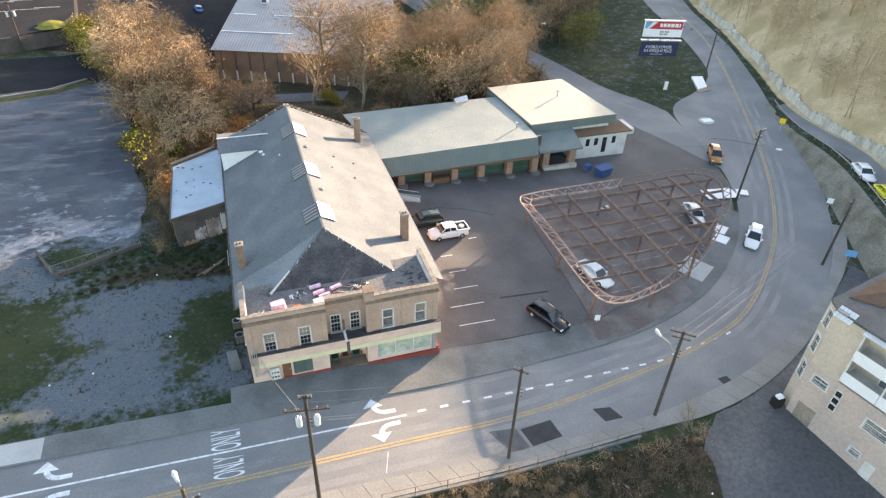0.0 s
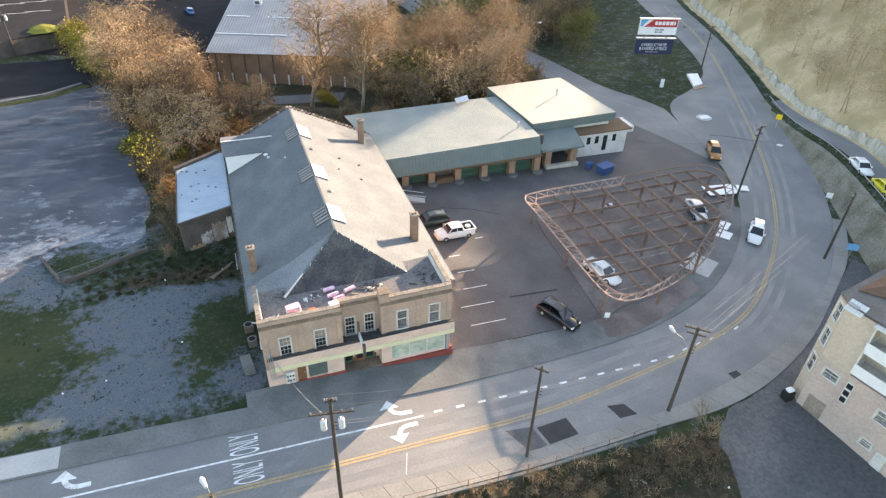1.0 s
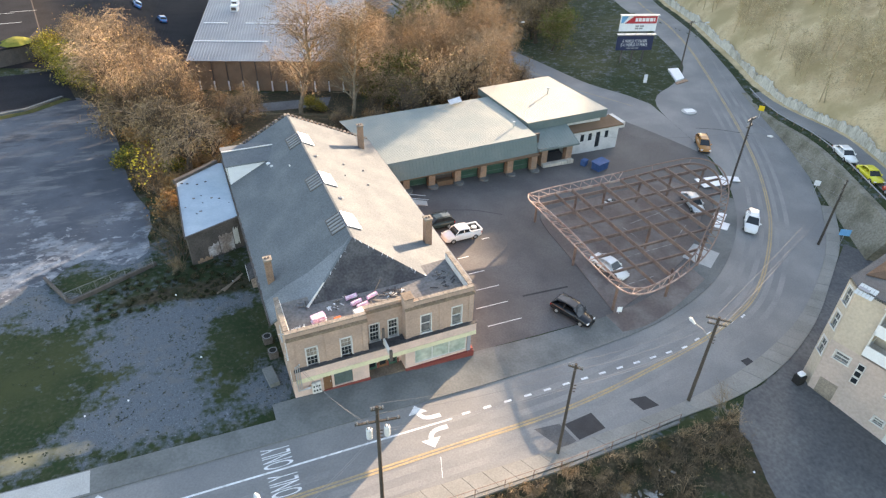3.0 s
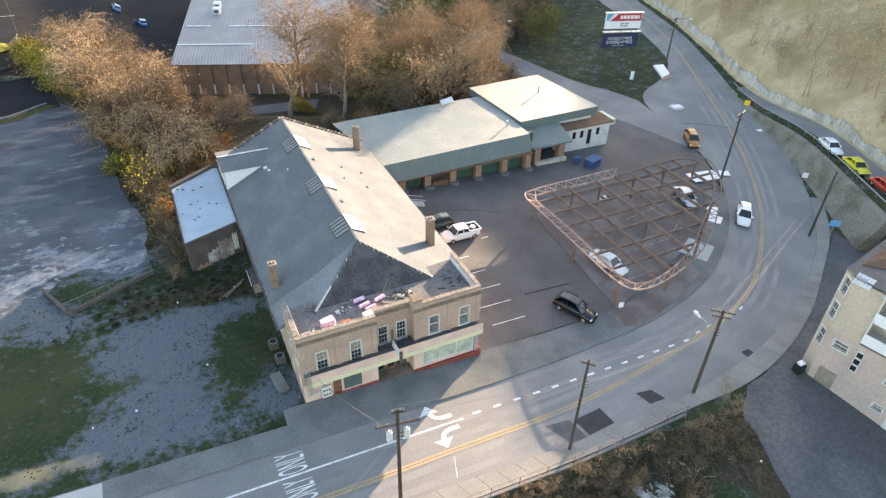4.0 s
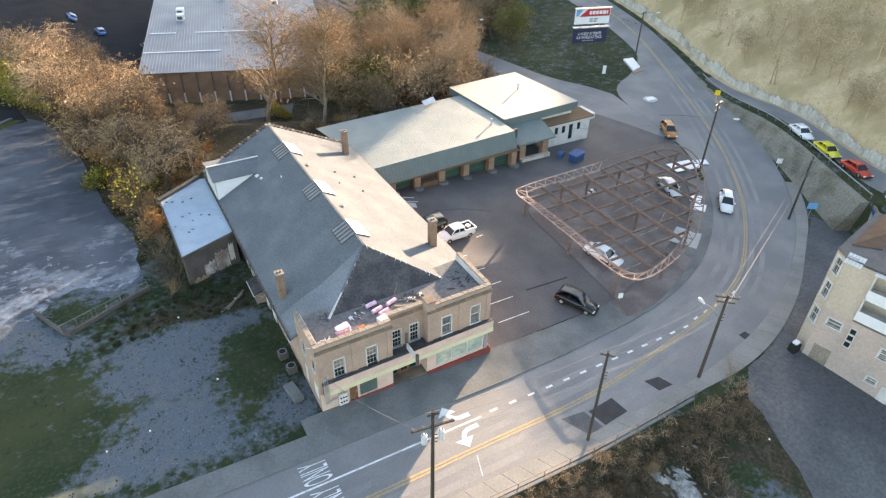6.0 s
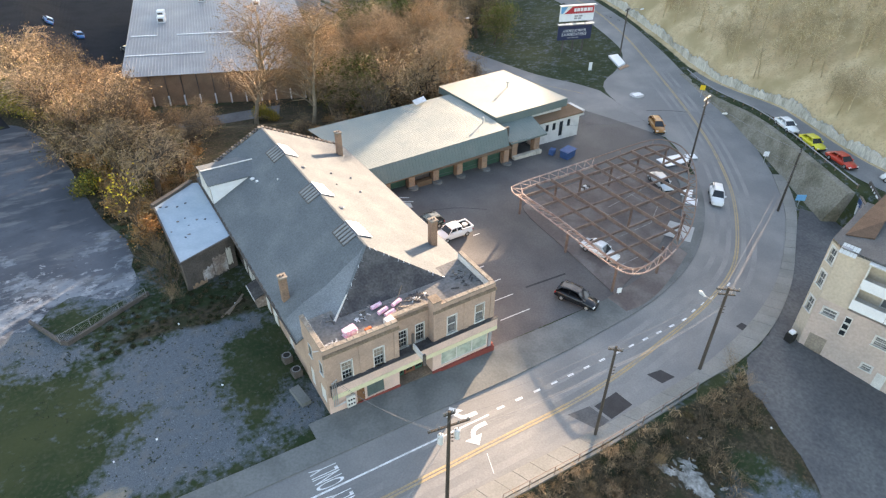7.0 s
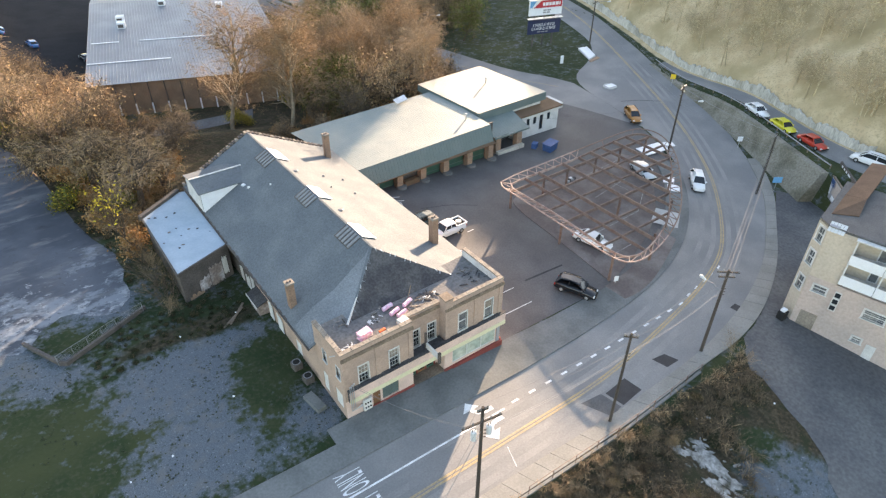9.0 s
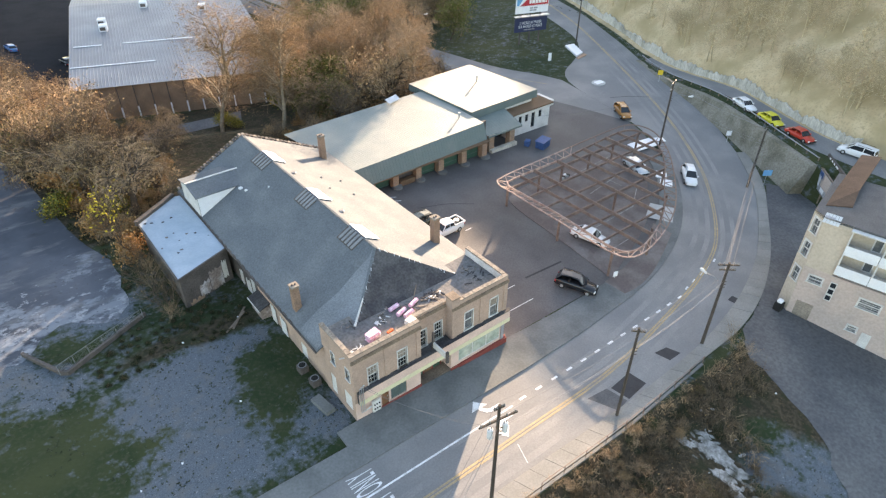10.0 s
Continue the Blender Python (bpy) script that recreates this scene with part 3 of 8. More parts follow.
tagged(solid("upper_road", bm, M["asphalt"], "narrow grey upper street on a retaining wall", "road", kind="structure"))

bm = bmesh.new()
sheet(bm, ragged(soften([(-90, 14), (-40, 17), (-26, 19), (-22.6, 21.4), (-19.1, 24.4), (-16.7, 26.4), (-14.6, 25.0), (-12.4, 23.4), (-11.0, 25.5), (-10.3, 29), (-10.1, 35)]), 90, 1.0), soften([(-90, 70), (-46, 71), (-36, 70), (-30, 74), (-24, 78.5), (-19.5, 79), (-16.5, 72), (-14.4, 64), (-13.3, 54), (-12.8, 46), (-12.4, 41)]), 90, 40, 0.03)
tagged(solid("old_pavement", bm, M["old_lot"], "bleached cracked asphalt of an empty yard with painted sun streaks", "yard", kind="structure"))
bm = bmesh.new()
sheet(bm, [(-80, 75), (-34, 72), (-20, 77)], [(-80, 95), (-38, 92), (-24, 97)], 20, 12, 0.034)
sheet(bm, [(-64, 97.5), (-36, 99), (-27, 98), (-3, 98)], [(-330, 620), (-180, 620), (-80, 620), (135, 620)], 130, 60, 0.05)
tagged(solid("far_parking_lot", bm, M["dark_lot"], "black asphalt lot with white bay lines", "parking lot", kind="structure"))

bm = bmesh.new()
sheet(bm, [(5, 77.4), (12, 76.6), (22, 76.4)], [(3, 81.7), (12, 81.7), (24, 81.7)], 24, 6, 0.04)
tagged(solid("warehouse_drive", bm, M["drive"], "dark asphalt strip along the warehouse", "driveway", kind="structure"))

# pavements and kerbs
bm = bmesh.new()
sheet(bm, [(-90, -1.8), (-18, -1.8), (-2, -1.75)], offset(resample([(-90, -4.0), (-18, -3.95), (-2, -3.85)], 40), -0.06), 60, 3, 0.14, 0.3)
sheet(bm, [(-2, -0.1), (0, -0.02), (16.4, -0.02), (17, 0.2), (24, 0.15), (33.6, 0.5)], [(-2, -3.9), (5, -3.86), (16.4, -3.78), (24, -3.45), (33.6, -2.6)], 60, 5, 0.14, 0.3)
sheet(bm, soften([(33.6, 0.5), (38, 1.2), (44, 3.0), (50, 5.8), (55, 9.4), (59.2, 13.2), (62, 17)]), offset(resample(soften([(33.6, -2.5), (38.3, -1.8), (45.2, 0.2), (50.8, 2.8), (56.3, 6.6), (60.8, 10.7), (64, 14.8)]), 40), -0.08), 44, 3, 0.13, 0.3)
tagged(solid("pavement", bm, M["concrete"], "cracked concrete pavement along the street", "pavement", kind="structure"))
bm = bmesh.new()
sheet(bm, [(-24, -1.9), (-15.6, -1.9)], [(-24, -3.85), (-15.6, -3.85)], 10, 3, 0.146)
sheet(bm, [(47.8, 6.4), (51.2, 8.2)], [(49.8, 3.6), (53.0, 5.6)], 5, 4, 0.146)
tagged(solid("pale_pavement", bm, M["pale_concrete"], "pale renewed concrete pavement bays", "pavement", kind="structure"))
def south_pavement():
    """Cast bays with open joints between the kerb and the bank."""
    t = thing("south_pavement", "worn concrete pavement bays on the street's outer side", "pavement", kind="structure")
    a = offset(resample(soften(OUT_EDGE[1:]), 281), 0.06)
    b = resample(soften([(-40, -13.3), (6, -13.3), (18.7, -13.4), (27, -13.0), (33, -12.6), (38, -12.6), (44, -11.6), (50, -9.6), (56.5, -6.6), (63.5, -2.2), (70.6, 2.2), (76.8, 8.8)]), 281)
    rnd = random.Random(8)
    for i in range(0, 280, 4):
        bm = bmesh.new()
        g = (a[i + 4] - a[i]) * 0.008
        h = (b[i + 4] - b[i]) * 0.008
        sheet(bm, [a[i] + g, *a[i + 1:i + 4], a[i + 4] - g], [b[i] + h, *b[i + 1:i + 4], b[i + 4] - h], 4, 3, 0.13 + rnd.uniform(-0.008, 0.012), 0.3)
        part("paving_bay", bm, M["south_concrete"], t)


south_pavement()

# ---------------------------------------------------------------- main brick building
RIDGE_X, RIDGE_Z, LEFT_X, LEFT_Z, RIGHT_X, RIGHT_Z = 8.07, 9.5, -0.6, 5.0, 18.4, 4.4
HALL_Y0, HALL_Y1, FLAT_Z = 4.6, 37.4, 6.8


def roof_z(x):
    if x < RIDGE_X:
        return RIDGE_Z - (RIDGE_X - x) * (RIDGE_Z - LEFT_Z) / (RIDGE_X - LEFT_X)
    return RIDGE_Z - (x - RIDGE_X) * (RIDGE_Z - RIGHT_Z) / (RIGHT_X - RIDGE_X)


def roof_x(z, side):
    if side < 0:
        return RIDGE_X - (RIDGE_Z - z) * (RIDGE_X - LEFT_X) / (RIDGE_Z - LEFT_Z)
    return RIDGE_X + (RIDGE_Z - z) * (RIGHT_X - RIDGE_X) / (RIDGE_Z - RIGHT_Z)


def wall_with_holes(bm, u0, u1, z0, z1, holes, place, depth):
    """A wall panel in u, z with rectangular holes; place maps (u, d, z) to the world, d inwards."""
    us = sorted({u0, u1, *[h[0] for h in holes], *[h[1] for h in holes]})
    zs = sorted({z0, z1, *[h[2] for h in holes], *[h[3] for h in holes]})
    for a, b in zip(us[:-1], us[1:]):
        for c, d in zip(zs[:-1], zs[1:]):
            if any(h[0] <= a and b <= h[1] and h[2] <= c and d <= h[3] for h in holes):
                continue
            quad(bm, place(a, 0, c), place(b, 0, c), place(b, 0, d), place(a, 0, d))
            quad(bm, place(a, depth, c), place(b, depth, c), place(b, depth, d), place(a, depth, d))
    for h in holes:
        quad(bm, place(h[0], 0, h[2]), place(h[1], 0, h[2]), place(h[1], depth, h[2]), place(h[0], depth, h[2]))
        quad(bm, place(h[0], 0, h[3]), place(h[1], 0, h[3]), place(h[1], depth, h[3]), place(h[0], depth, h[3]))
        quad(bm, place(h[0], 0, h[2]), place(h[0], 0, h[3]), place(h[0], depth, h[3]), place(h[0], depth, h[2]))
        quad(bm, place(h[1], 0, h[2]), place(h[1], 0, h[3]), place(h[1], depth, h[3]), place(h[1], depth, h[2]))


def pbox(bm, place, u0, u1, d0, d1, z0, z1):
    c = [place(u, d, z) for z in (z0, z1) for u, d in ((u0, d0), (u1, d0), (u1, d1), (u0, d1))]
    v = [bm.verts.new(p) for p in c]
    for f in ((0, 3, 2, 1), (4, 5, 6, 7), (0, 1, 5, 4), (1, 2, 6, 5), (2, 3, 7, 6), (3, 0, 4, 7)):
        bm.faces.new([v[i] for i in f])


def sash_window(parent, place, u0, u1, z0, z1, bars=(3, 2), glass="dark_glass", frame_mat="white_trim", casing=0.05, blind=0.0):
    """A double-hung window: casing proud of the wall, two sashes with bars, panes, a sill."""
    w = new("window")
    w.parent = parent
    bm = bmesh.new()
    for a, b, c, d in ((u0 - casing, u0, z0, z1 + casing), (u1, u1 + casing, z0, z1 + casing), (u0 - casing, u1 + casing, z1, z1 + casing * 1.3)):
        pbox(bm, place, a, b, -0.05, 0.1, c, d)
    part("frame", bm, M[frame_mat], w)
    bm = bmesh.new()
    pbox(bm, place, u0 - casing - 0.05, u1 + casing + 0.05, -0.12, 0.1, z0 - 0.1, z0)
    part("sill", bm, M[frame_mat], w)
    zm = (z0 + z1) / 2
    for name, c, d, dep in (("lower_sash", z0, zm + 0.04, 0.10), ("upper_sash", zm - 0.04, z1, 0.06)):
        bm = bmesh.new()
        for a, b in ((u0, u0 + 0.045), (u1 - 0.045, u1)):
            pbox(bm, place, a, b, dep, dep + 0.04, c, d)
        for a, b in ((c, c + 0.045), (d - 0.045, d)):
            pbox(bm, place, u0, u1, dep, dep + 0.04, a, b)
        for k in range(1, bars[0]):
            u = u0 + (u1 - u0) * k / bars[0]
            pbox(bm, place, u - 0.011, u + 0.011, dep + 0.005, dep + 0.03, c, d)
        for k in range(1, bars[1]):
            z = c + (d - c) * k / bars[1]
            pbox(bm, place, u0, u1, dep + 0.005, dep + 0.03, z - 0.011, z + 0.011)
        part(name, bm, M[frame_mat], w)
    bm = bmesh.new()
    pbox(bm, place, u0, u1, 0.125, 0.14, z0, z1)
    part("pane", bm, M[glass], w)
    if blind:
        bm = bmesh.new()
        pbox(bm, place, u0 + 0.04, u1 - 0.04, 0.108, 0.122, z1 - (z1 - z0) * blind, z1)
        part("blind", bm, M["coping"] if blind < 0.6 else M["yellow_strip"], w, "pale drawn blind")
    return w


def south(y):
    return lambda u, d, z: (u, y + d, z)


def west(x):
    return lambda u, d, z: (x + d, u, z)


def pitched(x0, x1, y0, y1):
    """A thin plate lying on the roof slope."""
    bm = bmesh.new()
    prism(bm, ((x0, y0, roof_z(x0) + 0.05), (x1, y0, roof_z(x1) + 0.05), (x1, y1, roof_z(x1) + 0.05), (x0, y1, roof_z(x0) + 0.05)), 0.06)
    return bm


def brick_building():
    b = thing("brick_building", "two-storey tan brick shop building with a shingled hall roof", "building")
    f, r = south(0.0), south(0.9)
    base = -1.6
    left_w = [(1.42, 2.32, 3.55, 5.5), (4.32, 5.22, 3.6, 5.55)]
    right_w = [(11.5, 12.4, 3.8, 5.75), (14.45, 15.35, 3.8, 5.75)]
    mid_w = [(7.1, 7.92, 3.45, 5.4), (8.8, 9.62, 3.45, 5.4)]
    shop = [(2.5, 3.25, 0.0, 1.95), (3.45, 5.1, 0.25, 1.95)]
    show = [(10.9, 16.0, 0.15, 1.98)]
    bm = bmesh.new()
    wall_with_holes(bm, 0, 6.65, 2.2, 7.2, left_w, f, 0.35)
    wall_with_holes(bm, 10.05, 16.5, 2.2, 7.2, right_w, f, 0.35)
    wall_with_holes(bm, 6.65, 10.05, 2.2, 7.1, mid_w, r, 0.35)
    for x in (6.65, 10.05):
        quad(bm, (x, 0, 2.2), (x, 0.9, 2.2), (x, 0.9, 7.2), (x, 0, 7.2))
    part("front_wall", bm, M["brick"], b, "tan brick upper front wall")
    pieces("pilaster", [(x0, x1, -0.07, -0.002, 3.5, 6.75) for x0, x1 in ((0.0, 0.5), (3.0, 3.45), (6.2, 6.65), (10.05, 10.55), (13.2, 13.65), (16.05, 16.5))], M["brick"], b)
    bm = bmesh.new()
    for x0, x1, y0 in ((-0.06, 6.7, 0), (10.0, 16.56, 0), (6.7, 10.0, 0.9)):
        box(bm, x0, x1, y0 - 0.16, y0 - 0.002, 6.82, 6.98)
        box(bm, x0, x1, y0 - 0.11, y0 - 0.004, 6.98, 7.1)
    part("cornice", bm, M["stained_stone"], b)
    # parapet
    bm = bmesh.new()
    box(bm, 0, 6.65, 0, 0.35, 7.2, 7.5)
    box(bm, 10.75, 16.5, 0, 0.35, 7.2, 7.5)
    box(bm, 6.65, 10.05, 0.9, 1.25, 7.1, 7.32)
    box(bm, 0, 0.35, 0.35, 4.8, 7.2, 7.5)
    box(bm, 16.15, 16.5, 0.35, 5.6, 5.0, 7.5)
    box(bm, 6.3, 6.65, 0.35, 1.25, 7.0, 7.45)
    part("parapet", bm, M["brick"], b)
    slabs = [(-0.05 + k * 0.56, 0.49 + k * 0.56, -0.03, 0.37, 7.502, 7.6 + 0.012 * (k % 3)) for k in range(12)]
    slabs += [(10.8 + k * 0.57, 11.35 + k * 0.57, -0.03, 0.37, 7.502, 7.6 + 0.012 * (k % 2)) for k in range(10)]
    slabs += [(-0.03, 0.37, 0.45 + k * 0.55, 0.98 + k * 0.55, 7.502, 7.6 + 0.012 * (k % 3)) for k in range(8)]
    slabs += [(16.13, 16.53, 0.45 + k * 0.57, 1.0 + k * 0.57, 7.502, 7.6) for k in range(9)]
    slabs += [(6.66 + k * 0.565, 7.21 + k * 0.565, 0.86, 1.3, 7.322, 7.4) for k in range(6)]
    pieces("coping_slab", slabs, M["coping"], b)
    part("corner_pier", bevelled(boxed(10.0, 10.8, -0.08, 0.85, 7.0, 8.0), 0.03), M["brick"], b)
    part("pier_cap", bevelled(boxed(9.94, 10.86, -0.14, 0.92, 8.002, 8.1), 0.02), M["stained_stone"], b)
    pieces("parapet_flashing", [(16.06, 16.147, 0.45, 5.5, 6.85, 7.45), (0.352, 0.44, 0.45, 4.6, 6.85, 7.45)], M["white_trim"], b)
    # side walls
    bm = bmesh.new()
    wl = [(0.4, 1.0, 4.55, 5.75), (2.7, 3.3, 4.55, 5.75), (0.5, 1.7, 0.9, 2.7), (3.0, 3.9, 0.6, 2.8)]
    wall_with_holes(bm, 0, 4.8, base, 7.2, wl, west(0.0), 0.35)
    part("side_wall", bm, M["brick"], b)
    for u0, u1, z0, z1 in wl[:2]:
        sash_window(b, west(0.0), u0, u1, z0, z1, (2, 2))
    for u0, u1, z0, z1 in wl[2:]:
        bm = bmesh.new()
        pbox(bm, west(0.0), u0, u1, 0.05, 0.12, z0, z1)
        part("boarded_window", bm, M["white_trim"], b, "white boarded opening")
    bm = bmesh.new()
    box(bm, 16.15, 16.5, 0.36, 5.6, base, 5.0)
    part("east_wall", bm, M["brick"], b)
    # ground-floor front
    bm = bmesh.new()
    wall_with_holes(bm, 0, 6.6, -0.2, 2.2, shop, f, 0.3)
    quad(bm, (6.6, 0, -0.6), (6.6, 1.2, -0.6), (6.6, 1.2, 2.2), (6.6, 0, 2.2))
    part("shop_front", bm, M["pink_panel"], b, "pale pink panelled shop front")
    bm = bmesh.new()
    wall_with_holes(bm, 10.0, 16.05, -0.35, 2.2, show, f, 0.3)
    quad(bm, (10.0, 0, -0.6), (10.0, 1.2, -0.6), (10.0, 1.2, 2.2), (10.0, 0, 2.2))
    part("shop_front", bm, M["pink_panel"], b, "pale pink panelled shop front")
    bm = bmesh.new()
    box(bm, 5.0, 6.65, -0.06, -0.003, base, 0.16)
    box(bm, 2.4, 5.0, -0.05, -0.003, base, 0.2)
    box(bm, 9.95, 16.75, -0.12, -0.003, base, -0.1)
    box(bm, 10.8, 16.75, -0.2, -0.123, base, -0.12)
    box(bm, 16.502, 16.75, -0.003, 1.2, base, 0.05)
    box(bm, 0, 2.4, -0.002, 0.3, base, -0.2)
    part("plinth", bm, M["red_base"], b, "dull red painted plinth")
    bm = bmesh.new()
    box(bm, 3.45, 5.1, 0.12, 0.16, 0.25, 1.95)
    box(bm, 4.25, 4.3, 0.09, 0.118, 0.25, 1.95)
    part("boarded_shop_window", bm, M["grey_board"], b)
    d = part("side_door", boxed(2.5, 3.25, 0.1, 0.16, 0.0, 1.95), M["brown_door"], b)
    part("door_handle", boxed(3.1, 3.16, 0.04, 0.098, 0.95, 1.1), M["steel"], d)
    bm = bmesh.new()
    for k in range(3):
        x0, x1 = 10.96 + k * 1.68, 10.96 + (k + 1) * 1.68 - 0.06
        p = bmesh.new()
        box(p, x0, x1, 0.1, 0.13, 0.22, 1.92)
        part("pane", p, M["shop_glass"], b)
    for x in (10.9, 12.58, 14.26, 15.94):
        box(bm, x, x + 0.06, 0.05, 0.16, 0.15, 1.98)
    box(bm, 10.9, 16.0, 0.05, 0.16, 0.152, 0.22)
    box(bm, 10.9, 16.0, 0.05, 0.16, 1.92, 1.978)
    part("display_window_frame", bm, M["white_trim"], b)
    part("corner_post", boxed(16.1, 16.45, -0.05, 0.3, -0.1, 2.2), M["grey_print"], b)
    # recessed entrance
    bm = bmesh.new()
    box(bm, 6.6, 10.0, 1.2, 1.4, -1.0, 2.2)
    part("entrance_wall", bm, M["pink_panel"], b)
    for x in (6.75, 7.75, 8.7):
        e = part("entrance_door", boxed(x, x + 0.85, 1.12, 1.18, -0.45, 1.75), M["brown_door"] if x == 7.75 else M["green_panel"], b)
        part("door_glass", boxed(x + 0.14, x + 0.71, 1.09, 1.117, 0.1, 1.6), M["dark_glass"], e)
    part("entrance_step", boxed(6.6, 10.0, 0.02, 1.2, -1.0, -0.2), M["stained_stone"], b)
    pieces("entrance_base", [(x, x + 0.1, 1.05, 1.198, -0.198, 0.3) for x in (6.62, 7.65, 8.62, 9.6)], M["red_base"], b)
    # long fascia band
    pieces("fascia_panel", [(0.25 + k * 2.75, 2.995 + k * 2.75, -0.38, -0.3, 2.66, 3.52) for k in range(6)], M["pink_panel"], b)
    bm = bmesh.new()
    box(bm, 0.25, 16.75, -0.42, -0.3, 2.2, 2.655)
    part("fascia_strip", bm, M["yellow_strip"], b)
    bm = bmesh.new()
    box(bm, 0.2, 16.8, -0.4, -0.005, 3.522, 3.6)
    box(bm, 0.25, 16.75, -0.298, -0.005, 2.203, 3.52)
    part("fascia_top", bm, M["dark_shingle"], b)
    part("recess_roof", boxed(6.66, 10.04, 0.0, 0.895, 3.2, 3.42), M["dark_shingle"], b)
    for h, down, bars, glass in zip(left_w + right_w, (0.5, 0.45, 0.0, 0.5), ((3, 2), (3, 2), (1, 1), (1, 1)), ("dark_glass", "dark_glass", "house_glass", "house_glass")):
        sash_window(b, f, *h, bars, glass, casing=0.09, blind=down)
    for h in mid_w:
        sash_window(b, r, *h, casing=0.08)
    # roofs
    bm = bmesh.new()
    prism(bm, ((0.36, 0.36, FLAT_Z), (6.29, 0.36, FLAT_Z), (6.29, 1.26, FLAT_Z), (10.06, 1.26, FLAT_Z), (10.06, 0.36, FLAT_Z), (16.14, 0.36, FLAT_Z), (16.14, 5.6, FLAT_Z), (13.0, 5.4, FLAT_Z), (0.36, 4.8, FLAT_Z)), 0.3)
    part("flat_roof", bm, M["membrane"], b, "littered bitumen flat roof")
    hx0, hx1, hy = roof_x(FLAT_Z, -1), roof_x(FLAT_Z, 1), 3.7
    apex = (RIDGE_X, 8.4, RIDGE_Z)
    bm = bmesh.new()
    prism(bm, ((LEFT_X, HALL_Y0, LEFT_Z), (roof_x(6.4, -1), HALL_Y0, 6.4), (hx0, hy, FLAT_Z + 0.012), apex, (RIDGE_X, HALL_Y1, RIDGE_Z), (LEFT_X, HALL_Y1, LEFT_Z)), 0.14)
    part("west_roof", bm, M["shingle"], b, "grey shingle roof slope")
    bm = bmesh.new()
    prism(bm, (apex, (hx1, hy, FLAT_Z + 0.012), (roof_x(6.4, 1), 4.6, 6.4), (RIGHT_X, 4.2, RIGHT_Z), (RIGHT_X, HALL_Y1, RIGHT_Z), (RIDGE_X, HALL_Y1, RIDGE_Z)), 0.14)
    part("east_roof", bm, M["shingle"], b, "grey shingle roof slope")
    bm = bmesh.new()
    prism(bm, (apex, (hx0, hy, FLAT_Z + 0.012), (hx1, hy, FLAT_Z + 0.012)), 0.14)
    part("hip", bm, M["dark_shingle"], b, "dark stripped hip with bare underlay")
    bm = bmesh.new()
    lift = 0.02
    prism(bm, [(x, y, roof_z(x) + lift) for x, y in ((RIDGE_X - 0.15, 8.7), (hx0 + 0.1, hy + 0.3), (roof_x(6.3, -1), 4.8), (LEFT_X + 0.1, 4.8), (LEFT_X + 0.1, 7.75), (1.4, 7.95), (3.6, 7.75), (5.6, 8.1), (7.2, 8.25))], 0.01)
    part("new_shingles", bm, M["new_shingle"], b, "lighter patch of new shingles")
    lo, hi = Vector((hx0, hy, FLAT_Z + 0.1)), Vector(apex)
    bm = bmesh.new()
    tube(bm, lo + Vector((-0.35, -0.25, -0.05)), lo.lerp(hi, 0.3) + Vector((0, 0, 0.06)), 0.11, 0.06, 4)
    part("hip_flashing", bm, M["white_trim"], b, "loose white hip flashing")
    # hall walls
    bm = bmesh.new()
    holes = [(8.4, 9.6, 0.2, 2.0)]
    wall_with_holes(bm, 4.8, HALL_Y1, base, 4.95, holes, west(0.05), 0.35)
    part("hall_west_wall", bm, M["brick"], b)
    for u0, u1, z0, z1 in holes:
        bm = bmesh.new()
        pbox(bm, west(0.05), u0, u1, 0.06, 0.14, z0, z1)
        part("boarded_window", bm, M["white_trim"], b, "white boarded opening")
    an = new("side_annex")
    an.parent = b
    part("annex_wall", boxed(-0.95, -0.75, 15.9, 18.2, base, 1.7), M["graffiti"], an, "stained pale side porch wall")
    part("annex_end", boxed(-0.75, 0.04, 15.9, 16.1, base, 1.8), M["graffiti"], an)
    bm = bmesh.new()
    prism(bm, ((-1.15, 15.7, 1.85), (0.03, 15.7, 2.3), (0.03, 18.4, 2.3), (-1.15, 18.4, 1.85)), 0.12)
    part("annex_roof", bm, M["dark_shingle"], an)
    pieces("annex_trim", [(-1.2, -1.153, 15.7, 18.4, 1.68, 1.87)], M["white_trim"], an)
    # a plain dark run laid over the hall wall beside the lean-to
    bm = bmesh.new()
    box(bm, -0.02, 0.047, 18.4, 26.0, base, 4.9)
    part("damp_wall", bm, M["dark_wall"], b, "dark stretch of the hall wall")
    rnd = random.Random(6)
    for y0, y1, z0, z1 in ((18.9, 19.7, 0.1, 2.9), (20.1, 21.2, -0.3, 2.2), (21.9, 22.7, 0.6, 2.4), (14.4, 15.4, -0.2, 2.6), (12.2, 13.4, -0.4, 2.3)):
        bm = bmesh.new()
        n = 7
        low = [(y0 + (y1 - y0) * k / n, z0 + rnd.uniform(-0.25, 0.25)) for k in range(n + 1)]
        high = [(y, z1 + rnd.uniform(-0.3, 0.1)) for y, _ in low]
        for k in range(n):
            c = [bm.verts.new((-0.06, *q)) for q in (low[k], low[k + 1], high[k + 1], high[k])] + [bm.verts.new((-0.021, *q)) for q in (low[k], low[k + 1], high[k + 1], high[k])]
            for g in ((0, 1, 2, 3), (7, 6, 5, 4), (0, 4, 5, 1), (2, 6, 7, 3)):
                bm.faces.new([c[q] for q in g])
        bmesh.ops.remove_doubles(bm, verts=bm.verts, dist=0.0005)
        part("torn_board", bm, M["white_trim"], b, "torn white board on the hall wall")
    bm = bmesh.new()
    box(bm, 17.65, 18.0, 4.3, HALL_Y1, base - 1, 4.4)
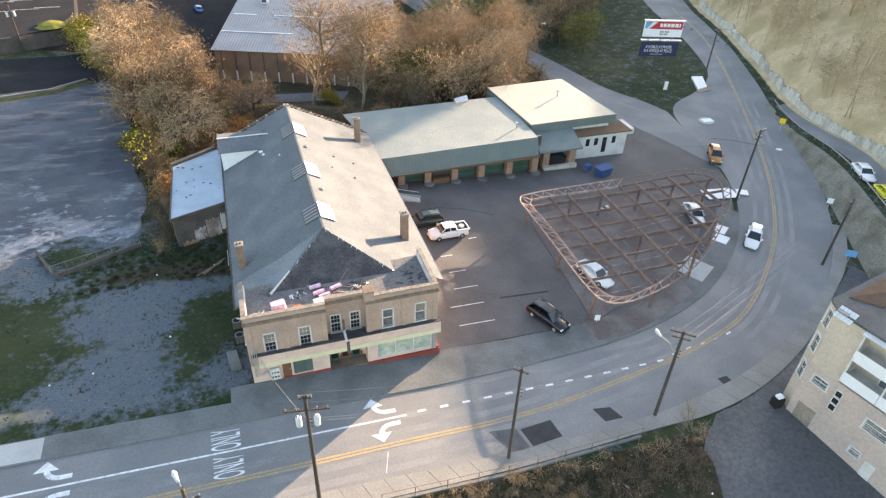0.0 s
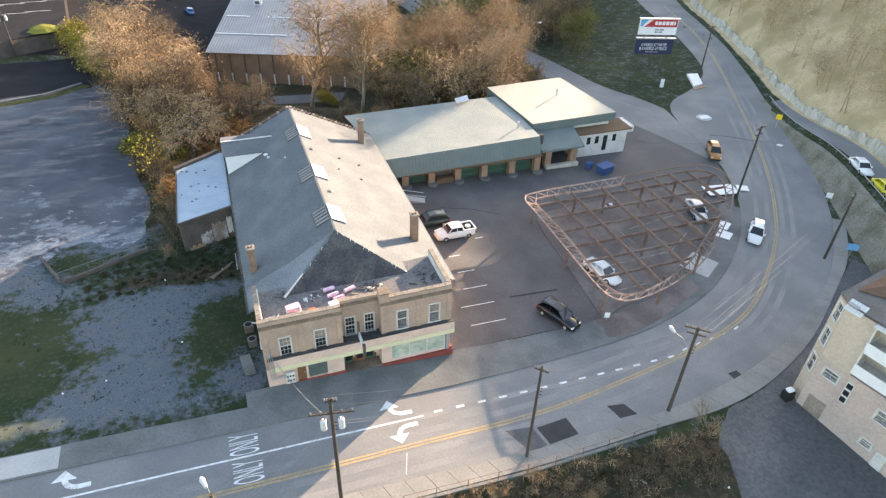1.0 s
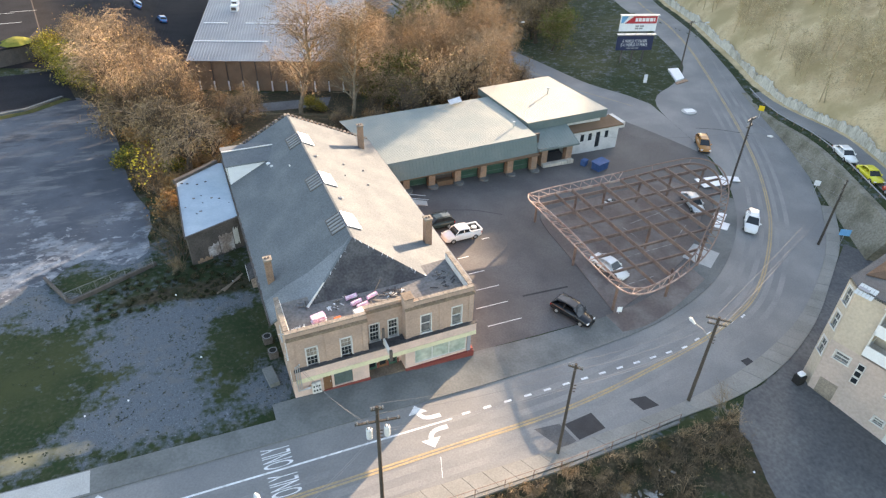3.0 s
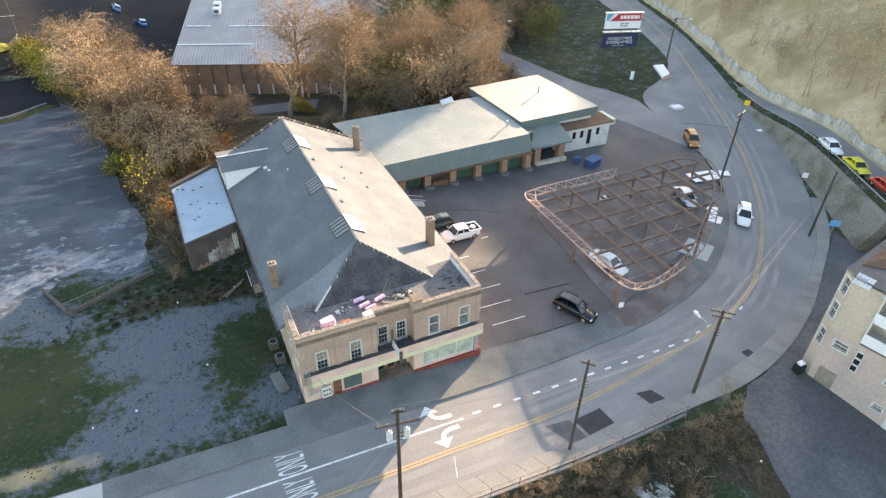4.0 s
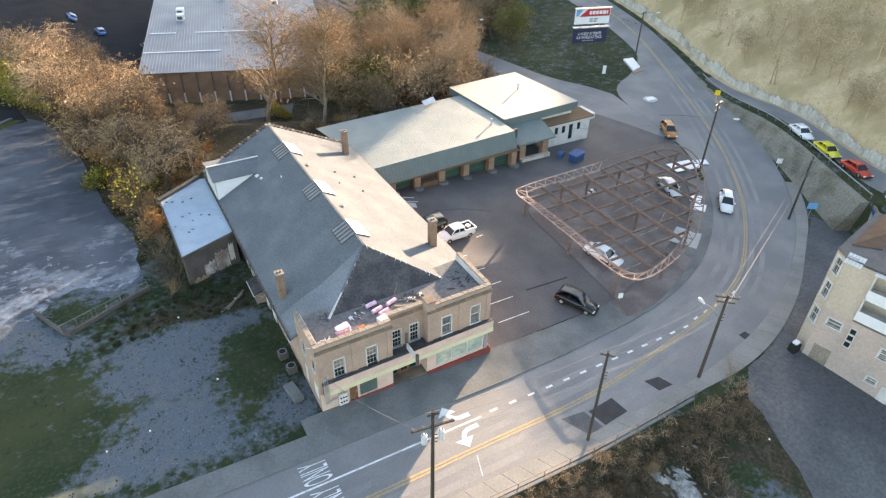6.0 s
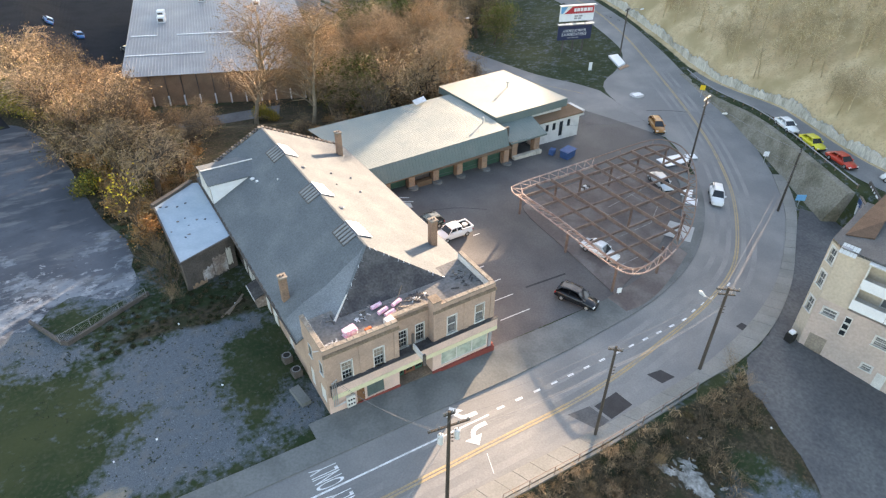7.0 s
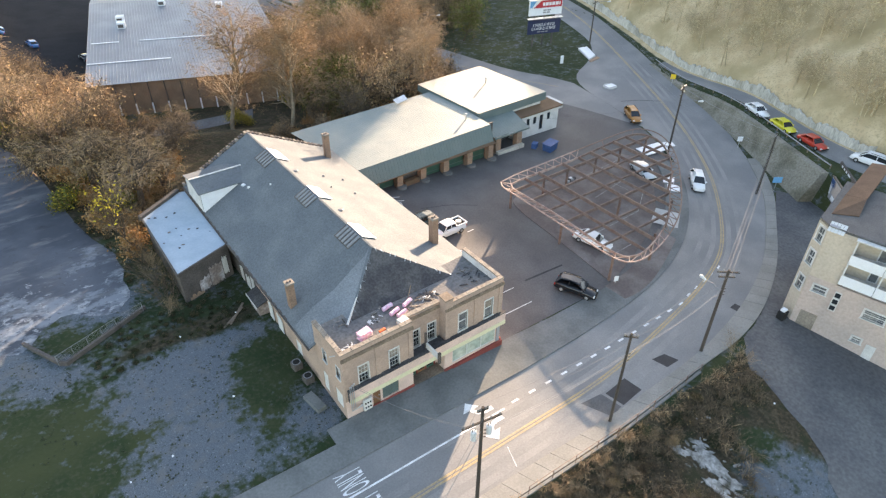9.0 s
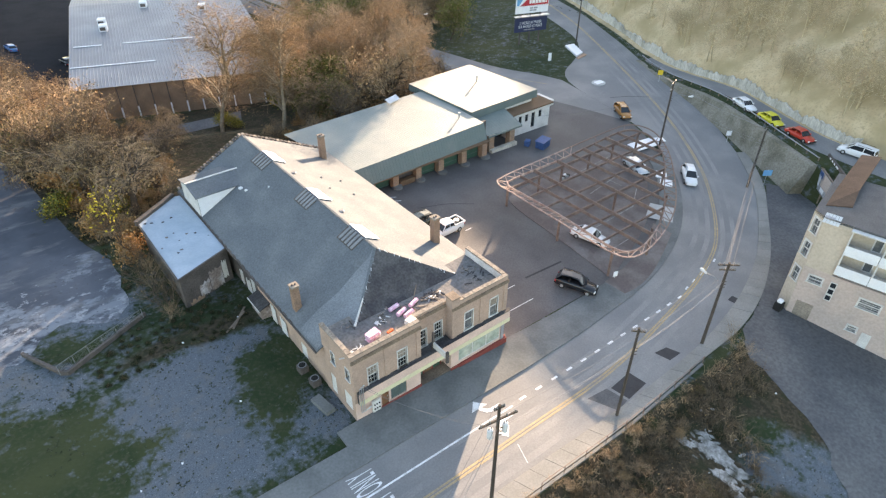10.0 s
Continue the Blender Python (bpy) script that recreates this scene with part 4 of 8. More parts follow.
    part("hall_east_wall", bm, M["red_brick"], b)
    bm = bmesh.new()
    box(bm, 16.5, 17.65, 4.3, 4.6, base - 1, 4.55)
    part("hall_return_wall", bm, M["red_brick"], b)
    bm = bmesh.new()
    for y0, y1 in ((HALL_Y1 - 0.02, HALL_Y1 + 0.33),):
        pts = ((0.05, base), (18.0, base), (18.0, roof_z(18.0)), (RIDGE_X, RIDGE_Z), (0.05, roof_z(0.05)))
        a = [bm.verts.new((x, y0, z)) for x, z in pts]
        c = [bm.verts.new((x, y1, z)) for x, z in pts]
        bm.faces.new(a), bm.faces.new(c[::-1])
        for i in range(5):
            bm.faces.new((a[i], a[(i + 1) % 5], c[(i + 1) % 5], c[i]))
    part("gable_wall", bm, M["red_brick"], b)
    # stepped coping blocks up the rear gable
    for side in (-1, 1):
        end = LEFT_X if side < 0 else RIGHT_X
        for k in range(22):
            x = RIDGE_X + (end - RIDGE_X) * (k + 0.5) / 22
            z = roof_z(x)
            blk = bmesh.new()
            box(blk, x - 0.14, x + 0.14, HALL_Y1 - 0.1, HALL_Y1 + 0.5, z - 0.1, z + 0.15)
            part("coping_block", blk, M["dark_wall"] if k % 3 else M["coping"], b)
    # flashings on ridge and hips
    bm = bmesh.new()
    box(bm, RIDGE_X - 0.1, RIDGE_X + 0.1, 8.4, HALL_Y1, RIDGE_Z - 0.03, RIDGE_Z + 0.03)
    part("ridge_cap", bm, M["shingle"], b)
    rnd = random.Random(4)
    for corner in ((hx0, hy), (hx1, hy)):
        for k in range(16):
            if rnd.random() < 0.25:
                continue
            s = (k + 0.5) / 16
            c = Vector(apex).lerp(Vector((*corner, FLAT_Z)), s)
            bm = bmesh.new()
            tube(bm, c + Vector((0, 0, 0.05)), c + Vector((rnd.uniform(-0.25, 0.25), rnd.uniform(-0.35, -0.1), -0.08)), 0.045, 0.025, 4)
            part("torn_flashing", bm, M["new_shingle" if corner[0] < RIDGE_X and k % 4 else "flashing"], b)
    bm = bmesh.new()
    for k in range(26):
        y = 9 + k * 1.1
        box(bm, LEFT_X - 0.08, LEFT_X + 0.05, y, y + 0.6, LEFT_Z - 0.12, LEFT_Z + 0.03)
    box(bm, LEFT_X - 0.16, LEFT_X - 0.02, HALL_Y0, HALL_Y1, LEFT_Z - 0.2, LEFT_Z - 0.08)
    part("gutter", bm, M["dark_wall"], b)
    part("eave_gutter", boxed(RIGHT_X - 0.02, RIGHT_X + 0.12, 4.3, HALL_Y1, RIGHT_Z - 0.18, RIGHT_Z - 0.03), M["grey_slat"], b)
    # slatted ridge lights
    for y0, y1 in ((29.2, 32.0), (19.0, 21.6), (10.4, 13.0)):
        for side in (-1, 1):
            g = new("ridge_light")
            g.parent = b
            # a dark plate under the slats paints the shade in their gaps
            part("light_well", pitched(RIDGE_X + side * 0.12, RIDGE_X + (1.4 if side > 0 else -1.45), y0 - 0.05, y1 + 0.05), M["dark_wall"], g)
            # slats toned grey for the shaded side, sheet toned white for the lit side
            if side > 0:
                bm = bmesh.new()
                xa, xb = RIDGE_X + 0.1, RIDGE_X + 1.45
                prism(bm, ((xa, y0 - 0.1, roof_z(xa) + 0.15), (xb, y0 - 0.25, roof_z(xb) + 0.17), (xb - 0.1, y1 + 0.05, roof_z(xb) + 0.15), (xa, y1 + 0.1, roof_z(xa) + 0.15)), 0.07)
                part("cover_sheet", bm, M["sign_white"], g, "white sheet on the ridge light's lit side")
                continue
            for k in range(5):
                a = y0 + (y1 - y0) * k / 5
                bm = bmesh.new()
                x0, x1 = RIDGE_X - 0.1, RIDGE_X - 1.4
                quad(bm, (x0, a, roof_z(x0) + 0.14), (x1, a, roof_z(x1) + 0.14), (x1, a + 0.34, roof_z(x1) + 0.11), (x0, a + 0.34, roof_z(x0) + 0.11))
                quad(bm, (x0, a, roof_z(x0) + 0.02), (x1, a, roof_z(x1) + 0.02), (x1, a, roof_z(x1) + 0.14), (x0, a, roof_z(x0) + 0.14))
                quad(bm, (x1, a, roof_z(x1) + 0.02), (x1, a + 0.34, roof_z(x1) + 0.02), (x1, a + 0.34, roof_z(x1) + 0.11), (x1, a, roof_z(x1) + 0.14))
                quad(bm, (x0, a + 0.34, roof_z(x0) + 0.02), (x1, a + 0.34, roof_z(x1) + 0.02), (x1, a + 0.34, roof_z(x1) + 0.11), (x0, a + 0.34, roof_z(x0) + 0.11))
                part("slat", bm, M["grey_slat"], g)
    # roof vents
    for x, y, r in ((8.9, 25.9, 0.32), (9.1, 16.2, 0.34), (12.0, 25.7, 0.18), (14.2, 25.4, 0.18), (13.6, 21.5, 0.18), (11.3, 22.5, 0.1), (4.0, 29.3, 0.32), (4.2, 28.3, 0.22), (5.9, 26.0, 0.12)):
        bm = bmesh.new()
        z = roof_z(x)
        tube(bm, (x, y, z - 0.08), (x, y, z + 0.09), r * 0.6, r * 0.6, 10)
        tube(bm, (x, y, z + 0.08), (x, y, z + 0.17), r * 0.9, r * 0.55, 10)
        part("roof_vent", bm, M["grey_slat"] if x > RIDGE_X else M["transformer"], b)
    # dormer
    ey, dy, ez, dz = 30.2, 32.8, 7.45, 8.0
    bm = bmesh.new()
    for y in (ey, ey + 0.12):
        bm.faces.new([bm.verts.new(p) for p in ((LEFT_X + 0.1, y, LEFT_Z), (LEFT_X + 0.1, y, ez), (roof_x(ez, -1), y, ez))])
    part("dormer_cheek", bm, M["sign_white"], b, "white boarded dormer cheek")
    bm = bmesh.new()
    prism(bm, ((LEFT_X - 0.15, ey - 0.15, ez), (roof_x(ez, -1), ey - 0.15, ez), (roof_x(dz, -1), dy, dz), (LEFT_X - 0.15, dy, dz)), 0.08)
    part("dormer_south_slope", bm, M["shingle"], b)
    bm = bmesh.new()
    prism(bm, ((LEFT_X - 0.15, dy, dz), (roof_x(dz, -1), dy, dz), (roof_x(ez, -1), 35.4, ez), (LEFT_X - 0.15, 35.4, ez)), 0.08)
    part("dormer_north_slope", bm, M["shingle"], b)
    tipx = roof_x(dz, -1)
    bm = bmesh.new()
    box(bm, LEFT_X - 0.15, tipx, dy - 0.1, dy + 0.1, dz + 0.02, dz + 0.1)
    part("dormer_ridge_cap", bm, M["white_trim"], b)
    bm = bmesh.new()
    bm.faces.new([bm.verts.new(p) for p in ((LEFT_X + 0.05, ey, LEFT_Z), (LEFT_X + 0.05, 35.3, LEFT_Z), (LEFT_X + 0.05, 35.3, ez - 0.1), (LEFT_X + 0.05, dy, dz - 0.1), (LEFT_X + 0.05, ey, ez - 0.1))])
    part("dormer_gable", bm, M["white_trim"], b)
    # chimneys
    for x, y, z0, z1, s in ((0.45, 9.9, 5.0, 8.0, 0.31), (16.3, 10.5, 4.8, 8.3, 0.35), (16.27, 33.35, 5.0, 8.45, 0.33)):
        ch = part("chimney", boxed(x - s, x + s, y - s, y + s, z0 - 0.4, z1), M["chimney_brick"], b)
        part("chimney_cap", bevelled(boxed(x - s - 0.08, x + s + 0.08, y - s - 0.08, y + s + 0.08, z1 + 0.002, z1 + 0.16), 0.03), M["coping"], ch)
        for q in (-0.14, 0.14):
            p = bmesh.new()
            tube(p, (x + q, y, z1 + 0.16), (x + q, y, z1 + 0.26), 0.1, 0.09, 8)
            part("flue", p, M["dark_wall"], ch)
    # blade sign bracket over the entrance
    bl = part("blade_sign", boxed(8.0, 8.14, -1.75, 0.0, 3.75, 4.35), M["white_trim"], b, "white blade sign on a dark frame")
    part("sign_frame", boxed(7.95, 8.19, -1.95, -1.752, 3.4, 4.6), M["dark_wall"], bl)
    part("sign_post", boxed(7.98, 8.16, 0.002, 0.2, 3.5, 5.4), M["dark_wall"], bl)
    return b


brick_building()


def meter_box():
    t = thing("meter_cabinet", "white electric meter cabinet with conduits on the shop wall", "meter cabinet")
    part("cabinet", bevelled(boxed(1.45, 2.25, -0.28, -0.065, 0.35, 1.65), 0.02), M["white_trim"], t)
    for k in range(6):
        bm = bmesh.new()
        x, z = 1.62 + (k % 3) * 0.23, 0.75 + (k // 3) * 0.5
        tube(bm, (x, -0.28, z), (x, -0.35, z), 0.075, 0.07, 10)
        part("meter", bm, M["dark_glass"], t)
    for k in range(3):
        bm = bmesh.new()
        x = 0.3 + k * 0.16
        tube(bm, (x, -0.44, 1.4), (x, -0.44, 4.2 + 0.1 * k), 0.035, n=6)
        tube(bm, (x, -0.44, 1.4), (1.42, -0.2, 1.1 + 0.1 * k), 0.035, n=6)
        tube(bm, (x, -0.44, 4.2 + 0.1 * k), (x + 0.05, -0.55, 4.35 + 0.1 * k), 0.06, n=6)
        part("conduit", bm, M["steel"], t)


meter_box()


def lean_to():
    t = thing("lean_to_shed", "low masonry lean-to with a white flat roof", "shed")
    prism_pts = ((-6.3, 21.4, 4.75), (-0.72, 23.6, 4.75), (-0.72, 36.6, 4.75), (-1.3, 36.8, 4.75), (-6.3, 33.4, 4.75))
    bm = bmesh.new()
    prism(bm, prism_pts, 0.2)
    part("roof", bm, M["white_membrane"], t, "white coated flat roof with debris")
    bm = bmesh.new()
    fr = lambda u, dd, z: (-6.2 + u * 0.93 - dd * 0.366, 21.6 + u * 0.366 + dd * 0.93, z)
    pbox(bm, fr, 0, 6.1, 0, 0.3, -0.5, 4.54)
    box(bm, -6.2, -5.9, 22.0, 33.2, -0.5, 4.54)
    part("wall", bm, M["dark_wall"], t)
    rnd = random.Random(14)
    for u0, u1, z0, z1, mt, word in ((0.5, 2.2, -0.5, 1.5, "red_brick", "bare red brick low on the wall"), (1.9, 3.2, 0.9, 2.7, "graffiti", "graffitied white plaster"), (3.3, 4.9, 0.7, 3.3, "graffiti", "graffitied white plaster"), (5.0, 5.6, 1.2, 3.6, "white_trim", "torn white board")):
        bm = bmesh.new()
        n = 9
        us = [u0 + (u1 - u0) * k / n for k in range(n + 1)]
        low = [z0 + rnd.uniform(0, 0.35) for _ in us]
        high = [z1 - rnd.uniform(0, 0.5) for _ in us]
        for k in range(n):
            c = [bm.verts.new(fr(u, dd, z)) for dd in (-0.05, -0.004) for u, z in ((us[k], low[k]), (us[k + 1], low[k + 1]), (us[k + 1], high[k + 1]), (us[k], high[k]))]
            for g in ((0, 1, 2, 3), (7, 6, 5, 4), (0, 4, 5, 1), (2, 6, 7, 3)):
                bm.faces.new([c[q] for q in g])
        bmesh.ops.remove_doubles(bm, verts=bm.verts, dist=0.0005)
        part("wall_patch", bm, M[mt], t, word)
    bm = bmesh.new()
    pbox(bm, fr, -0.2, 5.9, -0.35, -0.2, 4.55, 4.83)
    box(bm, -6.45, -6.3, 21.2, 33.4, 4.55, 4.83)
    pbox(bm, lambda u, dd, z: (-6.3 + u * 0.827 - dd * 0.562, 33.4 + u * 0.562 + dd * 0.827, z), -0.1, 6.1, 0.0, 0.5, 4.5, 5.1)
    part("roof_edge", bm, M["dark_wall"], t)


lean_to()

# ---------------------------------------------------------------- green workshop
def ribbed(bm, corners, pitch, rise):
    """A roof sheet with standing ribs between the first and the second edge. Corners: a, b on the front, c, d behind."""
    a, b, c, d = (Vector(p) for p in corners)
    n = max(2, int((b - a).length / pitch))
    top = [(a.lerp(b, k / n), d.lerp(c, k / n)) for k in range(n + 1)]
    up = Vector((0, 0, rise))
    for (p0, q0), (p1, q1) in zip(top[:-1], top[1:]):
        e = (p1 - p0) * 0.12
        g = (q1 - q0) * 0.12
        quad(bm, p0 + e, p1 - e, q1 - g, q0 + g)
        quad(bm, p1 - e, p1 + up, q1 + up, q1 - g)
        quad(bm, p0 + up, p0 + e, q0 + g, q0 + up)


def green_workshop():
    t = thing("workshop_building", "long low workshop with a pale green metal roof and brick piers", "building")
    bm = bmesh.new()
    ribbed(bm, ((18.7, 30.4, 4.0), (41.2, 31.2, 4.0), (41.4, 45.8, 4.2), (16.4, 44.9, 4.2)), 0.36, 0.012)
    part("low_roof", bm, M["green_roof"], t, "pale green ribbed metal roof")
    for k in range(46):
        bm = bmesh.new()
        x = 18.8 + k * 0.487
        y = 30.4 + 0.0358 * (x - 18.7)
        quad(bm, (x, y, 3.99), (x + 0.475, y + 0.017, 3.99), (x + 0.475, y - 0.883, 1.7), (x, y - 0.9, 1.7))
        quad(bm, (x + 0.475, y + 0.017, 3.99), (x + 0.487, y + 0.007, 4.0), (x + 0.487, y - 0.893, 1.71), (x + 0.475, y - 0.883, 1.7))
        part("mansard_panel", bm, M["green_metal"], t)
    part("soffit", boxed(18.8, 41.2, 29.6, 31.6, 1.57, 1.69), M["dark_timber"], t)
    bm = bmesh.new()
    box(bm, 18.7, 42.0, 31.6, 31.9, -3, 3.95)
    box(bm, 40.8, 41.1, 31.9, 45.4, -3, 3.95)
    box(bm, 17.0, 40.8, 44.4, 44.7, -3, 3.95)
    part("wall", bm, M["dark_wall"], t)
    xs = (21.3, 25.0, 28.8, 32.7, 36.9, 40.8)
    for x in xs:
        p = part("pier", boxed(x - 0.45, x + 0.45, 30.3, 31.2, -3, 1.565), M["red_brick"], t)
        bm = bmesh.new()
        tube(bm, (x + 0.1, 30.2, ground_at(x, 30.2) - 0.1), (x + 0.1, 30.2, ground_at(x, 30.2) + 0.32), 0.75, 0.7, 12)
        part("kerb_ring", bm, M["concrete"], p)
    for a, b in zip(xs[:-1], xs[1:]):
        d = part("bay_door", boxed(a + 0.5, b - 0.5, 31.35, 31.42, -2, 1.56), M["green_panel"] if a > 26 or a < 22 else M["dark_wall"], t)
        bm = bmesh.new()
        for k in range(1, 4):
            box(bm, a + 0.5, b - 0.5, 31.32, 31.348, -1.2 + k * 0.8, -1.16 + k * 0.8)
        part("door_rail", bm, M["green_metal"], d)
    # taller end block
    Z = 4.35
    bm = bmesh.new()
    ribbed(bm, ((41.65, 34.5, Z), (55.75, 34.9, Z), (54.1, 49.6, Z + 0.2), (40.5, 48.7, Z + 0.25)), 0.36, 0.012)
    part("upper_roof", bm, M["cream_roof"], t, "cream ribbed metal roof")
    pieces("fascia_panel", [(41.65 + k * 0.503, 42.14 + k * 0.503, 34.4 + 0.4 * k / 28, 34.48 + 0.4 * k / 28, 3.1, Z - 0.01) for k in range(28)], M["green_metal"], t)
    pieces("fascia_panel", [(41.56 - 1.15 * k / 30, 41.64 - 1.15 * k / 30, 34.5 + k * 0.473, 34.96 + k * 0.473, 3.5, Z - 0.01 + 0.25 * k / 30) for k in range(30)], M["green_metal"], t)
    bm = bmesh.new()
    box(bm, 42.2, 54.9, 35.1, 35.4, -3.2, 3.6)
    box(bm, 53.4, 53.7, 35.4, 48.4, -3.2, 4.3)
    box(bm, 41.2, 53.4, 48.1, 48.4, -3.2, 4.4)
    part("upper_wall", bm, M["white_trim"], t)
    bm = bmesh.new()
    ribbed(bm, ((41.3, 30.3, 2.15), (48.0, 30.1, 2.15), (48.4, 34.5, 3.15), (41.3, 34.35, 3.15)), 0.45, 0.02)
    part("porch_roof", bm, M["green_metal"], t)
    part("porch_edge", boxed(41.3, 48.0, 30.05, 30.2, 1.88, 2.13), M["green_metal"], t)
    for x in (43.0, 47.2):
        part("porch_pier", boxed(x - 0.5, x + 0.5, 31.2, 32.1, -3, 2.3), M["red_brick"], t)
    part("porch_window", boxed(43.7, 46.6, 32.9, 33.0, -0.2, 2.2), M["dark_glass"], t)
    part("porch_planter", bevelled(boxed(42.6, 47.8, 30.6, 31.3, -2.4, -0.75), 0.05), M["wall_concrete"], t)
    # white wing
    bm = bmesh.new()
    wall_with_holes(bm, 48.2, 56.8, -3.0, 2.3, [(50.2, 50.9, 0.5, 1.7), (51.6, 52.3, 0.5, 1.7), (53.0, 53.8, -0.8, 1.7), (54.6, 55.3, 0.5, 1.7)], south(33.0), 0.25)
    box(bm, 56.8, 57.05, 33.0, 37, -3.0, 2.3)
    box(bm, 47.95, 48.2, 33.0, 35, -3.0, 2.3)
    part("wing_wall", bm, M["white_trim"], t, "white painted wing wall")
    for a, b, c, d in ((50.2, 50.9, 0.5, 1.7), (51.6, 52.3, 0.5, 1.7), (53.0, 53.8, -0.8, 1.7), (54.6, 55.3, 0.5, 1.7)):
        part("wing_window", boxed(a, b, 33.12, 33.16, c, d), M["dark_glass"], t)
    part("wing_roof", boxed(47.9, 57.6, 32.7, 36.5, 2.302, 2.5), M["dark_timber"], t)
    bm = bmesh.new()
    box(bm, 55.0, 58.6, 33.6, 37.0, 1.4, 2.28)
    part("wing_canopy", bm, M["white_trim"], t)
    bm = bmesh.new()
    tube(bm, (50, 43, Z), (50, 43, Z + 1.0), 0.12, n=8)
    tube(bm, (50, 43, Z + 0.95), (50, 43, Z + 1.15), 0.28, 0.2, 8)
    part("roof_flue", bm, M["steel"], t)
    bm = bmesh.new()
    tube(bm, (39.4, 34.6, 4.0), (39.4, 34.6, 4.75), 0.1, n=8)
    tube(bm, (39.4, 34.6, 4.7), (39.4, 34.6, 4.9), 0.2, 0.16, 8)
    part("roof_flue", bm, M["steel"], t)
    bm = bmesh.new()
    prism(bm, ((33.6, 44.2, 4.5), (35.6, 44.3, 4.75), (35.8, 45.6, 5.0), (33.7, 45.5, 4.7)), 0.05)
    part("lifted_sheet", bm, M["flashing"], t, "lifted metal roof sheet")


green_workshop()


# ---------------------------------------------------------------- bare canopy frame
CANOPY_Z = 1.85
RIM = [(34.0, 20.3), (37, 20.7), (45, 20.8), (54, 21.0), (60.5, 21.0), (62.3, 19.6), (62.4, 16.6), (59.2, 12.0), (54.0, 7.4), (47.6, 2.5), (42.6, 0.2), (38, -1.1), (34.9, -1.4), (33.4, -0.4), (33.1, 2.5), (33.3, 9), (33.4, 17), (33.3, 19.2)]


def canopy():
    t = thing("canopy_frame", "rusty steel frame of a roofless curved canopy on posts", "canopy")
    rim = resample(soften(RIM + RIM[:1], 2), 160)
    centre = np.array((46.0, 10.0))

    def inset(p, d):
        v = centre - p
        return p + v / np.linalg.norm(v) * d
    def chord(bm, p, q, z0, z1, half):
        """A deep flat member on edge between two plan points."""
        t_ = (q - p) / np.linalg.norm(q - p)
        n_ = np.array((-t_[1], t_[0])) * half
        v = [bm.verts.new((*(e + k), z)) for z in (z0, z1) for e, k in ((p, -n_), (q, -n_), (q, n_), (p, n_))]
        for f in ((0, 3, 2, 1), (4, 5, 6, 7), (0, 1, 5, 4), (2, 3, 7, 6)):
            bm.faces.new([v[i] for i in f])
    Z0, Z1 = CANOPY_Z - 0.1, CANOPY_Z + 0.08
    inner = np.array([inset(p, 1.35) for p in rim])
    bm, bright = bmesh.new(), bmesh.new()
    for i in range(len(rim) - 1):
        target = bright if 106 <= i <= 159 or i < 26 else bm
        a, b = rim[i], rim[i + 1]
        tube(target, (*a, Z1), (*b, Z1), 0.085, n=6, caps=False)
        c, d = inner[i], inner[i + 1]
        chord(target, c, d, Z0 - 0.26, Z0 + 0.04, 0.05)
        if i % 3 == 0 and (target is bright or 60 <= i < 106 or i % 12 == 0):
            tube(target, (*a, Z1), (*c, Z0), 0.05, n=4)
            j = min(i + 3, len(rim) - 1)
            if target is bright or 60 <= i < 106:
                tube(target, (*c, Z0), (*rim[j], Z1), 0.045, n=4)
    part("rim_truss", bm, M["rust"], t, "rusty curved rim truss")
    part("front_truss", bright, M["cream_steel"], t, "flaking cream rim truss")

    def clip(axis, v):
        hits = []
        for a, b in zip(inner[:-1], inner[1:]):
            if (a[axis] - v) * (b[axis] - v) < 0:
                s = (v - a[axis]) / (b[axis] - a[axis])
                hits.append(a[1 - axis] + s * (b[1 - axis] - a[1 - axis]))
        return (min(hits), max(hits)) if len(hits) > 1 else None
    for y in (3.3, 6.2, 9.2, 12.2, 15.2, 18.2):
        h = clip(1, y)
        if h:
            bm = bmesh.new()
            big = y in (9.2, 18.2)
            box(bm, h[0], h[1], y - 0.07, y + 0.07, Z0 - (0.52 if big else 0.4), Z0 - 0.08)
            part("girder" if big else "beam", bm, M["rust"], t)
    for x in (37.5, 40.0, 44.4, 47.5, 50.0, 52.5, 55.2, 58.0):
        h = clip(0, x)
        if h:
            bm = bmesh.new()
            s = 0.07 if x in (44.4, 50.0, 55.2, 40.0) else 0.04
            box(bm, x - s, x + s, h[0], h[1], Z0 - 0.3, Z0 + 0.02 + 2 * s)
            part("purlin", bm, M["rust"], t)
    for x, y in ((33.9, 1.2), (34.0, 9.2), (34.2, 18.4), (44.4, 9.2), (40.0, 18.4), (50.0, 18.4), (55.2, 18.4), (60.6, 18.2), (55.0, 9.4), (44.4, 18.4), (41.0, 1.2), (48.5, 4.6)):
        part("post", boxed(x - 0.11, x + 0.11, y - 0.11, y + 0.11, ground_at(x, y) - 0.3, Z0), M["rust"], t)


canopy()
bm = bmesh.new()
sheet(bm, soften([(33.8, 0.6), (34.4, 9), (34.8, 18.6), (36.5, 20.4), (46, 21.2), (58, 22.0)]), soften([(36.5, 1.6), (44, 4.2), (50, 7.2), (54, 10.6), (58.5, 14.6), (61, 18.5)]), 40, 16, 0.10, 0.3)
tagged(solid("canopy_slab", bm, M["slab"], "stained reddish brown slab under the canopy", "slab", kind="structure"))


